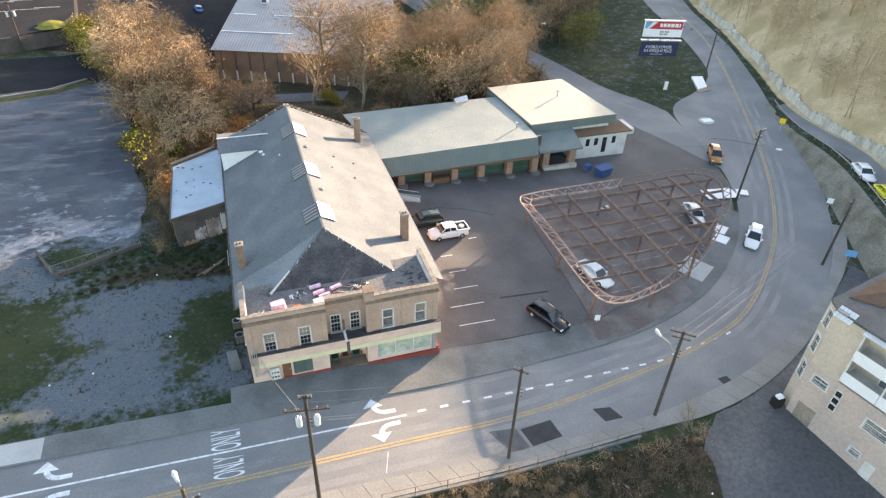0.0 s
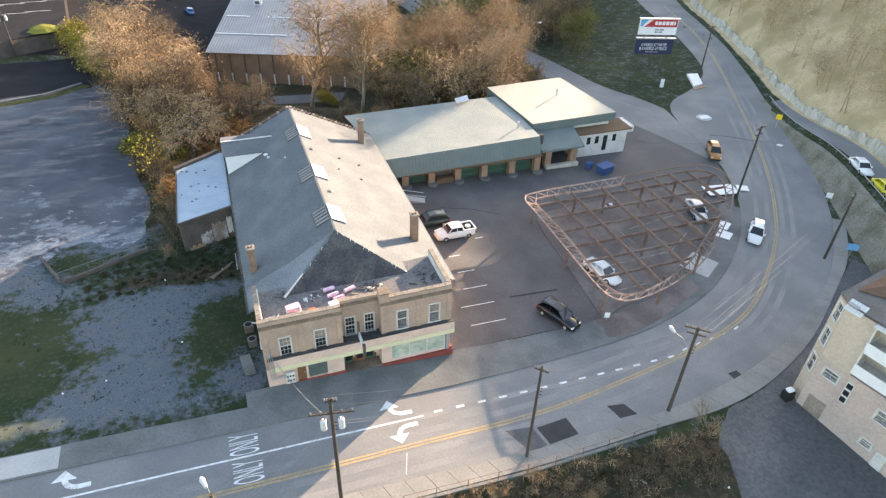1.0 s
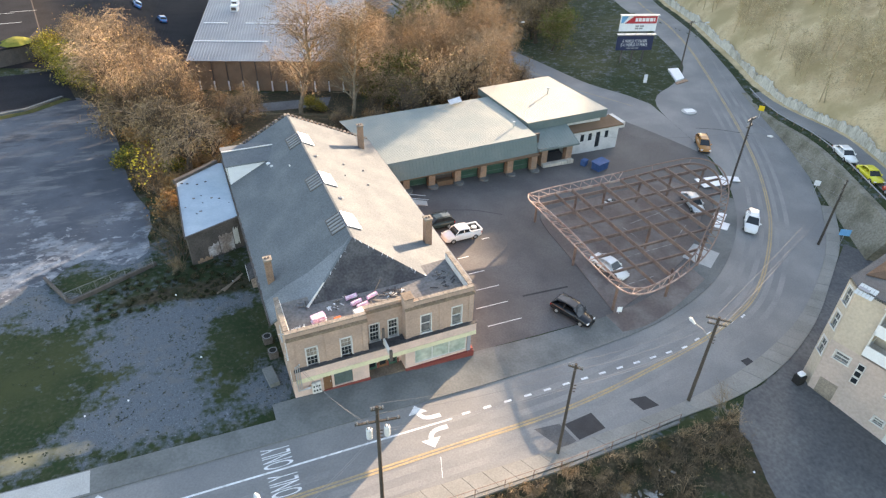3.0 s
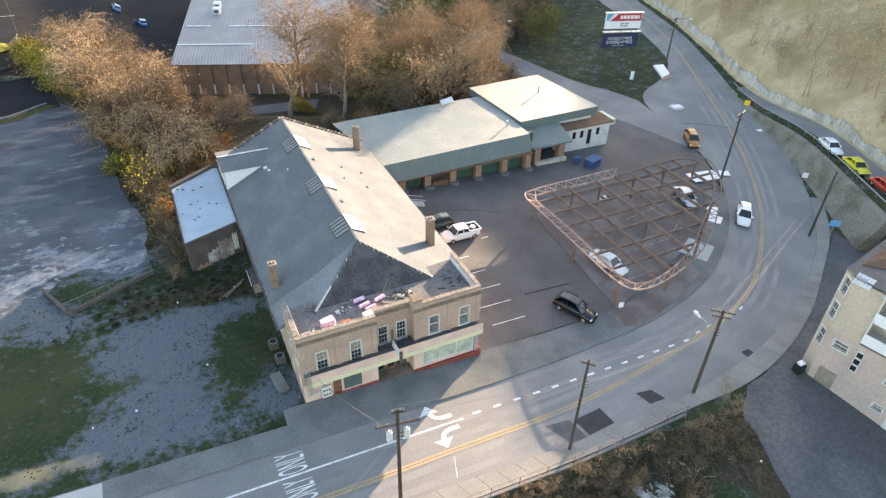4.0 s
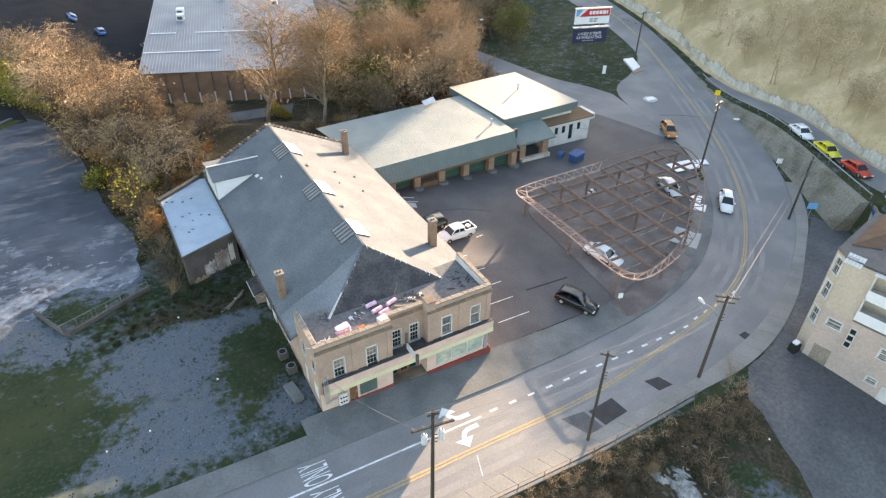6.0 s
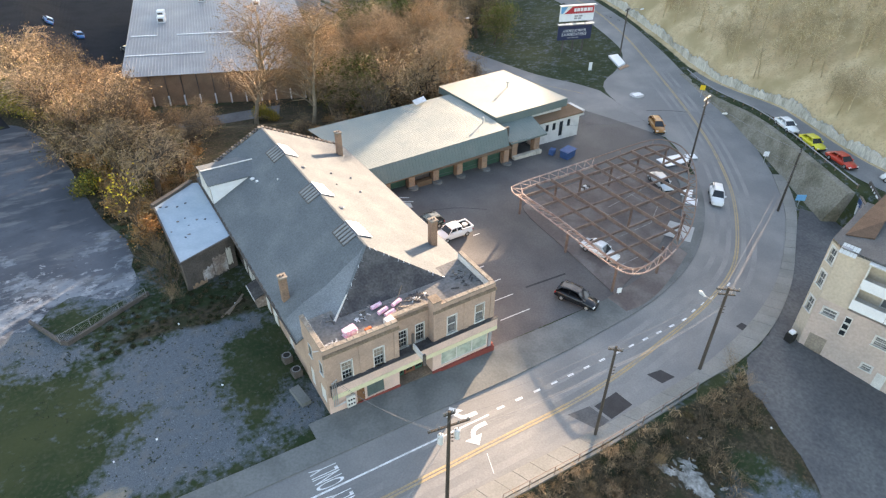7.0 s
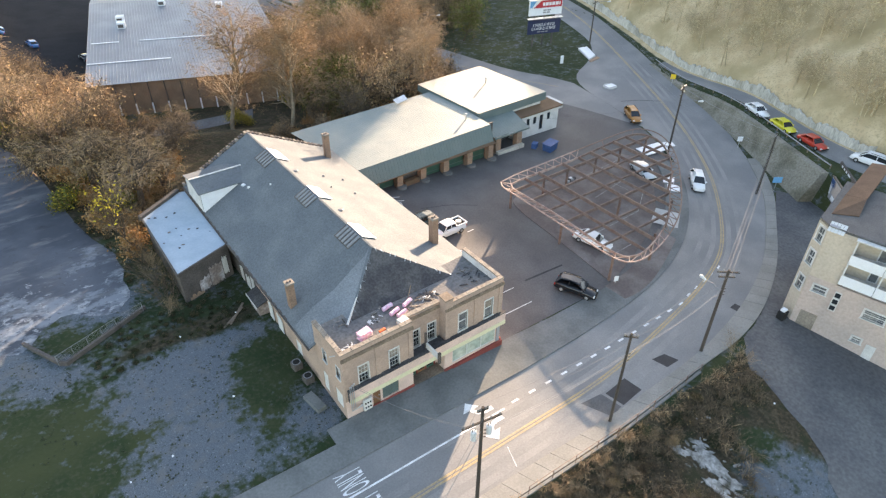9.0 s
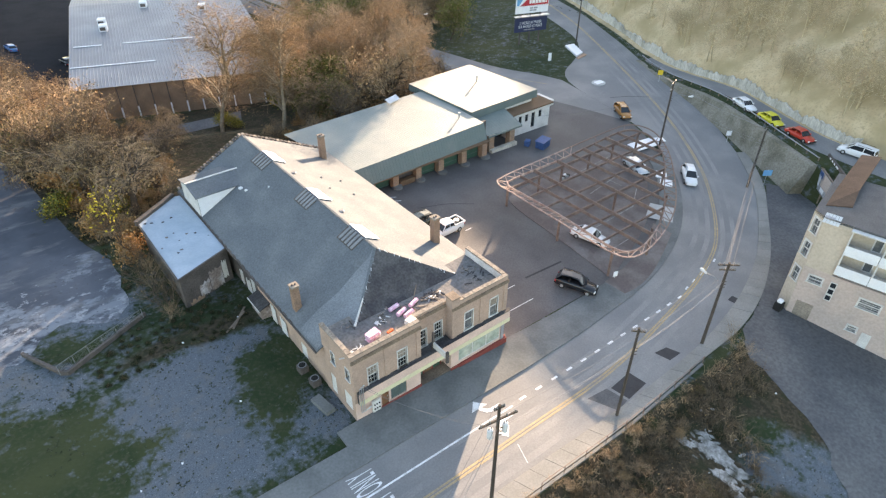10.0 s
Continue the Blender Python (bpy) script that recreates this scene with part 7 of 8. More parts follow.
# ---------------------------------------------------------------- loose things
def roof_clutter():
    rnd = random.Random(11)
    for x, y, turn in ((6.3, 3.3, 8), (6.5, 2.45, 14), (8.0, 2.8, 22), (6.9, 1.9, 12)):
        bm = bmesh.new()
        tube(bm, (-0.5, 0, 0.2), (0.5, 0, 0.2), 0.2, 0.2, 12)
        for v in bm.verts:
            v.co.z *= 0.92
            v.co += Vector((0, noise2(v.co.x * 3, v.co.z * 4, 1.0, x) * 0.06, 0))
        solid("wrapped_roll", bm, M["pink_wrap"], "pink plastic-wrapped roll of roofing insulation", "insulation roll", "rolls on the roof", m=pose(x, y, FLAT_Z, 0, 0, turn))
    stack = thing("shingle_stack", "slumped stack of pink and white shingle bundles", "bundle stack")
    for k in range(7):
        bm = bmesh.new()
        box(bm, -0.6 + 0.1 * (k % 3), 0.5 + 0.08 * (k % 2), -0.35, 0.3, k * 0.09, k * 0.09 + 0.085)
        for v in bm.verts:
            v.co += Vector((rnd.uniform(-0.05, 0.05), rnd.uniform(-0.06, 0.06), 0))
        part("shingle_pack", bm, M["pink_wrap"], stack)
    stack.matrix_basis = pose(3.0, 1.5, FLAT_Z, 0, 0, 8)
    solid("orange_bucket", bevelled(boxed(-0.3, 0.3, -0.13, 0.13, 0, 0.16), 0.04), M["orange"], "orange plastic tray on the flat roof", "tray", m=pose(4.5, 1.2, FLAT_Z, 0, 0, 10))
    bm = bmesh.new()
    box(bm, -0.4, 0.4, -0.35, 0.35, 0, 0.5)
    t = solid("window_unit", bevelled(bm, 0.03), M["white_trim"], "white box unit with a dark opening on the parapet", "box unit", m=pose(6.25, 0.75, 7.0, 0, 0, 10))
    # no hole is cut: a dark plate paints the opening's shade
    part("opening", boxed(-0.25, 0.25, -0.375, -0.353, 0.08, 0.42), M["dark_wall"], t)

    def pile(x, y, n, w, d, size, material, label, z=FLAT_Z):
        bm = bmesh.new()
        for k in range(n):
            m = pose(rnd.gauss(0, w), rnd.gauss(0, d), 0.03 + 0.02 * k / n, rnd.uniform(-12, 12), rnd.uniform(-12, 12), rnd.uniform(0, 360))
            a, b = size * rnd.uniform(0.4, 1.3), size * rnd.uniform(0.08, 0.3)
            q = [m @ Vector((sx_ * a, sy_ * b, sz_)) for sz_ in (0, 0.035) for sx_, sy_ in ((-1, -1), (1, -1), (1, 1), (-1, 1))]
            v = [bm.verts.new(p) for p in q]
            for f in ((0, 3, 2, 1), (4, 5, 6, 7), (0, 1, 5, 4), (1, 2, 6, 5), (2, 3, 7, 6), (3, 0, 4, 7)):
                bm.faces.new([v[i] for i in f])
        solid("debris_pile", bm, material, label, "debris", "roofing debris", "stuff", pose(x, y, z))
    pile(9.9, 2.7, 34, 0.4, 0.25, 0.35, M["dark_shingle"], "heap of dark torn roofing scraps")
    pile(9.9, 2.75, 10, 0.4, 0.25, 0.3, M["white_trim"], "pale broken battens on the roof heap")
    pile(4.6, 2.7, 9, 0.35, 0.3, 0.2, M["flashing"], "bent bright flashing scraps on the roof")
    pile(2.3, 4.0, 8, 0.3, 0.25, 0.2, M["rubble"], "pale scraps of roofing beside the slope")
    pile(1.2, 0.9, 30, 0.5, 0.2, 0.28, M["white_trim"], "pale timber scraps along the parapet")
    pile(2.6, 0.8, 22, 0.8, 0.15, 0.25, M["coping"], "tan rubble along the parapet")
    pile(14.9, 3.6, 10, 0.5, 0.5, 0.2, M["rubble"], "grey scraps in the roof corner")
    pile(14.7, 2.4, 12, 0.6, 0.5, 0.3, M["dark_shingle"], "dark scraps in the roof corner")
    pile(5.6, 3.6, 22, 1.1, 0.5, 0.3, M["rubble"], "mixed shingle scraps along the stripped hip")
    pile(8.2, 1.9, 18, 1.3, 0.3, 0.28, M["rubble"], "mixed roofing scraps by the recess")
    bm = bmesh.new()
    tube(bm, (8.3, 3.2, FLAT_Z + 0.05), (9.2, 4.0, FLAT_Z + 0.75), 0.05, n=5)
    solid("loose_pole", bm, M["timber"], "loose timber leaning on the hip", "timber")


roof_clutter()


def shed_roof_litter():
    r = random.Random(3)
    for k in range(13):
        x, y = r.uniform(-5.9, -1.2), r.uniform(23.8, 33.5)
        bm = bmesh.new()
        n = r.randrange(5, 8)
        w = r.uniform(0.06, 0.2)
        prism(bm, [(w * r.uniform(0.6, 1.3) * math.cos(6.28 * i / n), w * r.uniform(0.5, 1.0) * math.sin(6.28 * i / n), 0.03) for i in range(n)], 0.03)
        solid("roof_scrap", bm, M["dark_shingle"] if k % 4 else M["rubble"], "dark roofing scrap on the white shed roof", "debris", "scraps on the shed roof", m=pose(x, y, 4.752, 0, 0, r.uniform(0, 360)))


shed_roof_litter()


def broken_concrete():
    """Pale remains of a slab among the weeds below the drive."""
    r = random.Random(17)
    t = thing("broken_slab", "pale broken concrete slab overgrown with weeds", "slab")
    def patch(x, y, w, turn, lift):
        """One flat remnant with a gnawed outline."""
        n = r.randrange(13, 19)
        bm = bmesh.new()
        ring = []
        for i in range(n):
            a = 6.2832 * i / n
            q = w * r.uniform(0.55, 1.1)
            px, py = q * 1.35 * math.cos(a), q * 0.62 * math.sin(a)
            gx, gy = x + px * math.cos(turn) - py * math.sin(turn), y + px * math.sin(turn) + py * math.cos(turn)
            ring.append((gx, gy, ground_at(gx, gy) + lift))
        prism(bm, ring, 0.16)
        part("slab_piece", bm, M["broken_concrete"], t)
    for k in range(17):
        u = -1 + 2 * (k + 0.5) / 17
        patch(23.3 - 0.75 * u + r.gauss(0, 0.75), -19.9 - 3.1 * u, r.uniform(0.55, 1.0) * (1.15 - 0.45 * abs(u)), 1.9 + r.gauss(0, 0.25), 0.05 + 0.004 * k)
    for k in range(46):
        u = r.uniform(-1.1, 1.25)
        patch(23.6 - 0.7 * u + r.gauss(0, 1.25), -20.0 - 3.2 * u, r.uniform(0.08, 0.32), r.uniform(0, 3.1), 0.05)


broken_concrete()


def side_billboard():
    t = thing("side_billboard", "old poster board with faded prints beside the upper street", "billboard")
    a, b = Vector((76.3, -0.9, 0)), Vector((70.4, -6.4, 0))
    d = (b - a).normalized()
    n = Vector((d.y, -d.x, 0))
    n = n if n.x > 0 else -n

    def place(u, dd, z):
        p = a + d * u + n * dd
        return (p.x, p.y, z)
    bm = bmesh.new()
    pbox(bm, place, 0, 8.05, 0, 0.2, -2.4, 0.4)
    face = part("face", bm, M["grey_print"], t)
    for u, w, z0, z1, m in ((0.6, 0.5, -1.2, 0.2, "sign_white"), (1.4, 0.4, -1.0, 0.2, "sign_white"), (2.2, 2.0, -1.9, -0.4, "sign_white"), (3.4, 1.6, -0.7, 0.2, "blue_tarp"), (4.6, 2.6, -1.5, 0.25, "beige_wall"), (5.0, 1.2, -2.2, -1.6, "sign_white")):
        bm = bmesh.new()
        pbox(bm, place, u, u + w, -0.03, -0.004, z0, z1)
        part("faded_print", bm, M[m], face)
    bm = bmesh.new()
    pbox(bm, place, -0.1, 8.15, -0.05, 0.25, 0.402, 0.52)
    part("top_rail", bm, M["timber"], t)
    for u in (0.4, 2.8, 5.2, 7.6):
        g = place(u, 0.3, 0)
        bm = bmesh.new()
        pbox(bm, place, u - 0.08, u + 0.08, 0.202, 0.36, min(ground_at(g[0], g[1]), ground_at(g[0] + 1, g[1])) - 0.5, 0.4)
        part("post", bm, M["timber"], t)
    t = thing("back_board", "dark board with white prints behind the poster board", "billboard")
    bm = bmesh.new()
    q = lambda u, dd, z: place(u, dd + 1.7, z)
    pbox(bm, q, 0.0, 7.8, 0, 0.2, -1.8, 1.2)
    face = part("face", bm, M["dark_wall"], t)
    for u, w in ((0.9, 0.35), (1.7, 0.35), (2.5, 0.35), (3.3, 0.8)):
        bm = bmesh.new()
        pbox(bm, q, u, u + w, -0.03, -0.004, 0.1, 1.0)
        part("white_print", bm, M["sign_white"], face)
    for u in (0.6, 4.0, 7.2):
        g = q(u, 0.3, 0)
        bm = bmesh.new()
        pbox(bm, q, u - 0.08, u + 0.08, 0.202, 0.36, ground_at(g[0] - 1, g[1]) - 0.5, 1.0)
        part("post", bm, M["timber"], t)


side_billboard()


def field_fence():
    """A low wire fence on the field wall."""
    t = thing("wire_fence", "low wire mesh fence on the field wall", "fence")
    line = resample([(-18.1, 19.0), (-10.1, 22.6)], 7)
    tops = [Vector((x, y, ground_at(x, y) + 1.15)) for x, y in line]
    for p in tops:
        bm = bmesh.new()
        tube(bm, p - Vector((0, 0, 1.3)), p, 0.03, n=6)
        part("post", bm, M["grey_slat"], t)
    for a, b in zip(tops[:-1], tops[1:]):
        bm = bmesh.new()
        tube(bm, a, b, 0.022, n=5)
        part("rail", bm, M["grey_slat"], t)
        bm = bmesh.new()
        for k in range(12):
            p, q = a.lerp(b, k / 12), a.lerp(b, (k + 1) / 12)
            tube(bm, p - Vector((0, 0, 1.0)), q, 0.003, n=3, caps=False)
            tube(bm, p, q - Vector((0, 0, 1.0)), 0.003, n=3, caps=False)
        part("mesh", bm, M["steel"], t)


field_fence()


def litter():
    r = random.Random(23)
    for x, y in ((-8.3, 17.0), (-12.9, 4.2), (-16.1, 3.6), (-6.9, 7.4), (-2.7, 17.6), (26.8, -15.9), (33.9, -19.2)):
        bm = bmesh.new()
        n = 6
        prism(bm, [(r.uniform(0.06, 0.14) * math.cos(6.28 * i / n), r.uniform(0.05, 0.11) * math.sin(6.28 * i / n), r.uniform(0.05, 0.12)) for i in range(n)], 0.05)
        solid("litter_scrap", bm, M["sign_white"], "crumpled white scrap of litter on the ground", "litter", "litter in the field", m=pose(x, y, ground_at(x, y), 0, 0, r.uniform(0, 360)))


litter()


def weed_tufts():
    """Low tufts of grass and weeds standing in and round the gravel."""
    r = random.Random(31)
    v, f = [], []
    made = 0
    while made < 700:
        x, y = r.uniform(-27, -0.4), r.uniform(-1.2, 24)
        if noise2(x, y, 0.33, 4.0) + 0.6 * noise2(x, y, 1.1, 7.0) + r.uniform(-0.25, 0.25) < 0.12:
            continue
        made += 1
        z, h = ground_at(x, y), r.uniform(0.04, 0.13)
        for k in range(6):
            a = r.uniform(0, 6.28)
            w, o = r.uniform(0.03, 0.06), r.uniform(0.05, 0.16)
            c, s_ = math.cos(a), math.sin(a)
            i = len(v)
            v.extend(((x - s_ * w, y + c * w, z), (x + s_ * w, y - c * w, z), (x + c * o, y + s_ * o, z + h * r.uniform(0.6, 1.2))))
            f.append((i, i + 1, i + 2))
    me = bpy.data.meshes.new("weed_tufts")
    me.from_pydata(v, [], f)
    me.materials.append(M["field_weed"])
    tagged(new("weed_tufts", me), "low dark green tufts of weeds in the gravel", "weeds", kind="stuff")


weed_tufts()


def ground_clutter():
    rnd = random.Random(5)

    def put(name, bm, material, label, category, x, y, turn=0.0, lift=0.0, group=""):
        return solid(name, bm, material, label, category, group, m=pose(x, y, ground_at(x, y) + lift, 0, 0, turn))
    put("concrete_block", bevelled(boxed(-0.45, 0.45, -1.1, 1.1, -0.1, 0.4), 0.04), M["concrete"], "long grey concrete block on the gravel", "block", -1.5, 3.0, 8)
    for x, y in ((-0.8, 5.6), (-0.95, 7.6)):
        t = put("air_unit", bevelled(boxed(-0.42, 0.42, -0.42, 0.42, -0.1, 0.72), 0.06), M["dark_wall"], "weathered outdoor air unit beside the hall wall", "air unit", x, y, 4, group="air units by the wall")
        bm = bmesh.new()
        for k in range(16):
            a, b_ = 6.2832 * k / 16, 6.2832 * (k + 1) / 16
            quad(bm, *[(q * math.cos(w), q * math.sin(w), 0.75) for q, w in ((0.31, a), (0.41, a), (0.41, b_), (0.31, b_))])
        part("top_ring", bm, M["grey_slat"], t, "pale rim of the fan opening")
        bm = bmesh.new()
        tube(bm, (0, 0, 0.722), (0, 0, 0.735), 0.31, 0.31, 16)
        tube(bm, (0, 0, 0.735), (0, 0, 0.77), 0.09, 0.07, 8)
        part("fan_guard", bm, M["black"], t)
    bm = bmesh.new()
    box(bm, -1.0, 1.0, -0.7, 0.7, 0.0, 1.15)
    for v in bm.verts:
        v.co.x *= 1.0 + 0.12 * (v.co.z > 0.5)
    t = put("skip_container", bevelled(bm, 0.05), M["blue_tarp"], "blue waste container beside the white wing", "waste container", 50.6, 27.9, 15)
    bm = bmesh.new()
    prism(bm, ((-1.2, -0.8, 1.2), (1.2, -0.8, 1.22), (1.2, 0.8, 1.3), (-1.2, 0.8, 1.28)), 0.05)
    part("lid", bm, M["blue_tarp"], t)
    put("blue_barrel", bevelled(boxed(-0.5, 0.5, -0.4, 0.4, 0, 0.9), 0.06), M["blue_tarp"], "blue plastic crate by the white wing", "crate", 49.0, 29.6, 30)
    for x, y, w, d, turn in ((64.4, 19.3, 4.6, 2.5, -8), (67.9, 18.9, 1.6, 1.4, -30), (58.9, 12.0, 1.9, 1.5, 35), (57.6, 10.2, 1.8, 1.7, 35)):
        put("white_panel", bevelled(boxed(-w / 2, w / 2, -d / 2, d / 2, 0.1, 0.19), 0.01), M["sign_white"], "white sheet panel lying on the slab", "panel", x, y, turn, 0.05, "white panels on the slab")
    t = thing("scrap_heap", "heap of pale scrap beside a canopy post", "scrap")
    t.location = (46.0, 19.3, ground_at(46.0, 19.3) + 0.1)
    for k in range(5):
        part("scrap", bevelled(boxed(-0.5 + k * 0.28, -0.1 + k * 0.3, -0.3 + 0.1 * (k % 3), 0.2 + 0.1 * (k % 2), 0, 0.3 + 0.12 * (k % 3)), 0.03), (M["steel"], M["dark_wall"], M["sign_white"])[k % 3], t)
    t = thing("bin", "black wheeled bin with a white bag on top", "bin")
    t.location = (45.9, -13.0, ground_at(45.9, -13.0) + 0.03)
    part("body", bevelled(boxed(-0.45, 0.45, -0.4, 0.4, 0, 1.0), 0.05), M["black"], t)
    part("bag", bevelled(boxed(-0.3, 0.35, -0.25, 0.3, 1.0, 1.3), 0.1), M["sign_white"], t)
    for k in range(2):
        put("plank", boxed(-1.6, 1.6, -0.1, 0.1, 0.02, 0.09), M["timber"], "weathered plank lying by the lean-to", "plank", -3.2 + 0.5 * k, 17.0 + 0.4 * (k % 3), 35 + 12 * k, 0.02, "planks by the lean-to")
    t = thing("ramp", "grey loading ramp with steel rails beside the hall", "ramp")
    bm = bmesh.new()
    prism(bm, ((18.6, 27.0, 0.35), (22.6, 25.9, -0.45), (22.9, 27.0, -0.45), (18.9, 28.2, 0.35)), 0.6)
    part("deck", bm, M["pale_concrete"], t)
    for q in (25.9, 27.0):
        bm = bmesh.new()
        tube(bm, (18.6, q + 1.1, 1.1), (22.7, q, 0.4), 0.04, n=5)
        part("rail", bm, M["steel"], t)
    put("goods_table", bevelled(boxed(-1.2, 1.2, -0.4, 0.4, 0, 0.75), 0.03), M["dark_timber"], "table of used goods in the open bay", "table", 26.9, 30.6, 0)


ground_clutter()

# ---------------------------------------------------------------- trees and shrubs
class Growth:
    """Vertex and face lists for limbs, twigs and leaves."""

    def __init__(self, seed, fine=4, thin=3, dense=10):
        self.r = random.Random(seed)
        self.wood, self.crown = ([], []), ([], [], [])
        self.tips = []
        self.fine, self.thin, self.dense = fine, thin, dense
        self.rungs, self.reach, self.fall = 4, 1.0, 0.0

    def limb(self, a, b, r0, r1, n, store):
        v, f = store[0], store[1]
        d = (b - a).normalized()
        u = d.orthogonal().normalized()
        w = d.cross(u)
        i = len(v)
        if n == 2:
            v.extend(((a - u * r0)[:], (a + u * r0)[:], (b + u * r1)[:], (b - u * r1)[:]))
            f.append((i, i + 1, i + 2, i + 3))
            return
        for p, r in ((a, r0), (b, r1)):
            for k in range(n):
                q = p + (u * math.cos(6.2832 * k / n) + w * math.sin(6.2832 * k / n)) * r
                v.append(q[:])
        for k in range(n):
            f.append((i + k, i + (k + 1) % n, i + n + (k + 1) % n, i + n + k))

    def grow(self, p, d, length, rad, level, top, spread, droop):
        r = self.r
        steps = (self.rungs, 4, 2, 1)[min(level, 3)]
        for s in range(steps):
            d = (d + Vector((r.gauss(0, 0.13), r.gauss(0, 0.13), r.gauss(0.05, 0.08) - droop * level * 0.06))).normalized()
            q = p + d * length / steps
            r1 = rad * (1 - 0.55 * (s + 1) / steps)
            r0 = rad * (1 - 0.55 * s / steps)
            if level >= self.fine:
                v, f, m = self.crown
                w = d.orthogonal().normalized() * max(rad * 0.6, 0.009)
                i = len(v)
                tip = p + d * length * 1.55
                v.extend(((p - w)[:], (p + w)[:], tip[:]))
                f.append((i, i + 1, i + 2))
                m.append(0)
                self.tips.append(tip)
                return
            if level < self.thin:
                self.limb(p, q, r0, r1, 6 if level == 0 else 3, self.wood)
            else:
                self.limb(p, q, r0, r1, 2, self.crown)
                self.crown[2].append(0)
            if level < top and (level > 0 or s > 0):
                kids = (3, 2, 3, self.dense)[min(level, 3)] if s < steps - 1 else (4, 3, 3, self.dense + 2)[min(level, 3)]
                for _ in range(kids):
                    a = r.uniform(0, 6.2832)
                    side = d.orthogonal().normalized()
                    side.rotate(Euler((0, 0, 0)))
                    n = (Matrix.Rotation(a, 3, d) @ side)
                    e = (d * (1 - spread) + n * spread + Vector((0, 0, 0.12 - (self.fall if level > 1 else 0.0)))).normalized()
                    self.grow(q, e, length * r.uniform(0.48, 0.68) * (self.reach if level == 0 else 1.0), r1 * 0.66, level + 1, top, spread, droop)
            p = q
        if level >= top - 1:
            self.tips.append(p)

    def leaves(self, count, size, scatter, kind=1, low=0.0):
        v, f, m = self.crown
        r = self.r
        top = max(p.z for p in self.tips)
        tips = [p for p in self.tips if p.z >= low * top]
        for _ in range(count):
            p = tips[r.randrange(len(tips))]
            c = p + Vector((r.gauss(0, scatter), r.gauss(0, scatter), r.gauss(0, scatter * 0.8)))
            n = Vector((r.gauss(0, 1), r.gauss(0, 1), r.gauss(0.4, 1))).normalized()
            u = n.orthogonal().normalized()
            u.rotate(Matrix.Rotation(r.uniform(0, 6.28), 3, n).to_quaternion())
            w = n.cross(u) * size * r.uniform(0.5, 1.1)
            u = u * size * r.uniform(0.7, 1.4)
            i = len(v)
            v.extend(((c - u)[:], (c + w * 0.8 - u * 0.1)[:], (c + u)[:], (c - w * 0.8 + u * 0.1)[:]))
            f.append((i, i + 1, i + 2, i + 3))
            m.append(kind)


def plant(name, label, category, seed, height, trunk_r, bark, leaf, top=4, spread=0.62, droop=0.4, leaves=1500, size=0.13, scatter=0.35, stems=1, trunk_part=0.42, group="", second=None, fine=4, dense=10, rungs=4, reach=1.0, twig="twig", fall=0.0, low=0.0):
    g = Growth(seed, fine, 3 if stems == 1 else 2, dense)
    g.rungs, g.reach, g.fall = rungs, reach, fall
    stools = []
    for k in range(stems):
        g.wood = ([], [])
        stools.append(g.wood)
        a = g.r.uniform(0, 6.28)
        lean = 0.06 if stems == 1 else 0.55
        d = Vector((math.cos(a) * lean, math.sin(a) * lean, 1)).normalized()
        g.grow(Vector((math.cos(a) * 0.15 * (stems > 1), math.sin(a) * 0.15 * (stems > 1), -0.3)), d, height * trunk_part * g.r.uniform(0.85, 1.1), trunk_r, 0, top, spread, droop)
    g.leaves(leaves, size, scatter, 1, low)
    if second:
        g.leaves(leaves // 4, size, scatter, 2, low)
    t = thing(name, label, category, group=group)
    for wood in stools:
        name = "trunk" if stems == 1 else "stem"
        me = bpy.data.meshes.new(name)
        me.from_pydata(wood[0], [], wood[1])
        me.materials.append(M[bark])
        for p in me.polygons:
            p.use_smooth = True
        tr = new(name, me)
        tr.parent = t
    me = bpy.data.meshes.new("crown")
    me.from_pydata(g.crown[0], [], g.crown[1])
    for k in (twig, leaf, second or leaf):
        me.materials.append(M[k])
    me.polygons.foreach_set("material_index", np.array(g.crown[2], dtype=np.int32))
    cr = new("crown", me)
    cr.parent = t
    # sink or lift so that the crown's top stands at the wanted height
    zs = [q[2] for q in g.crown[0]] or [height]
    t["top"] = max(zs)
    return t


PROTO = {}


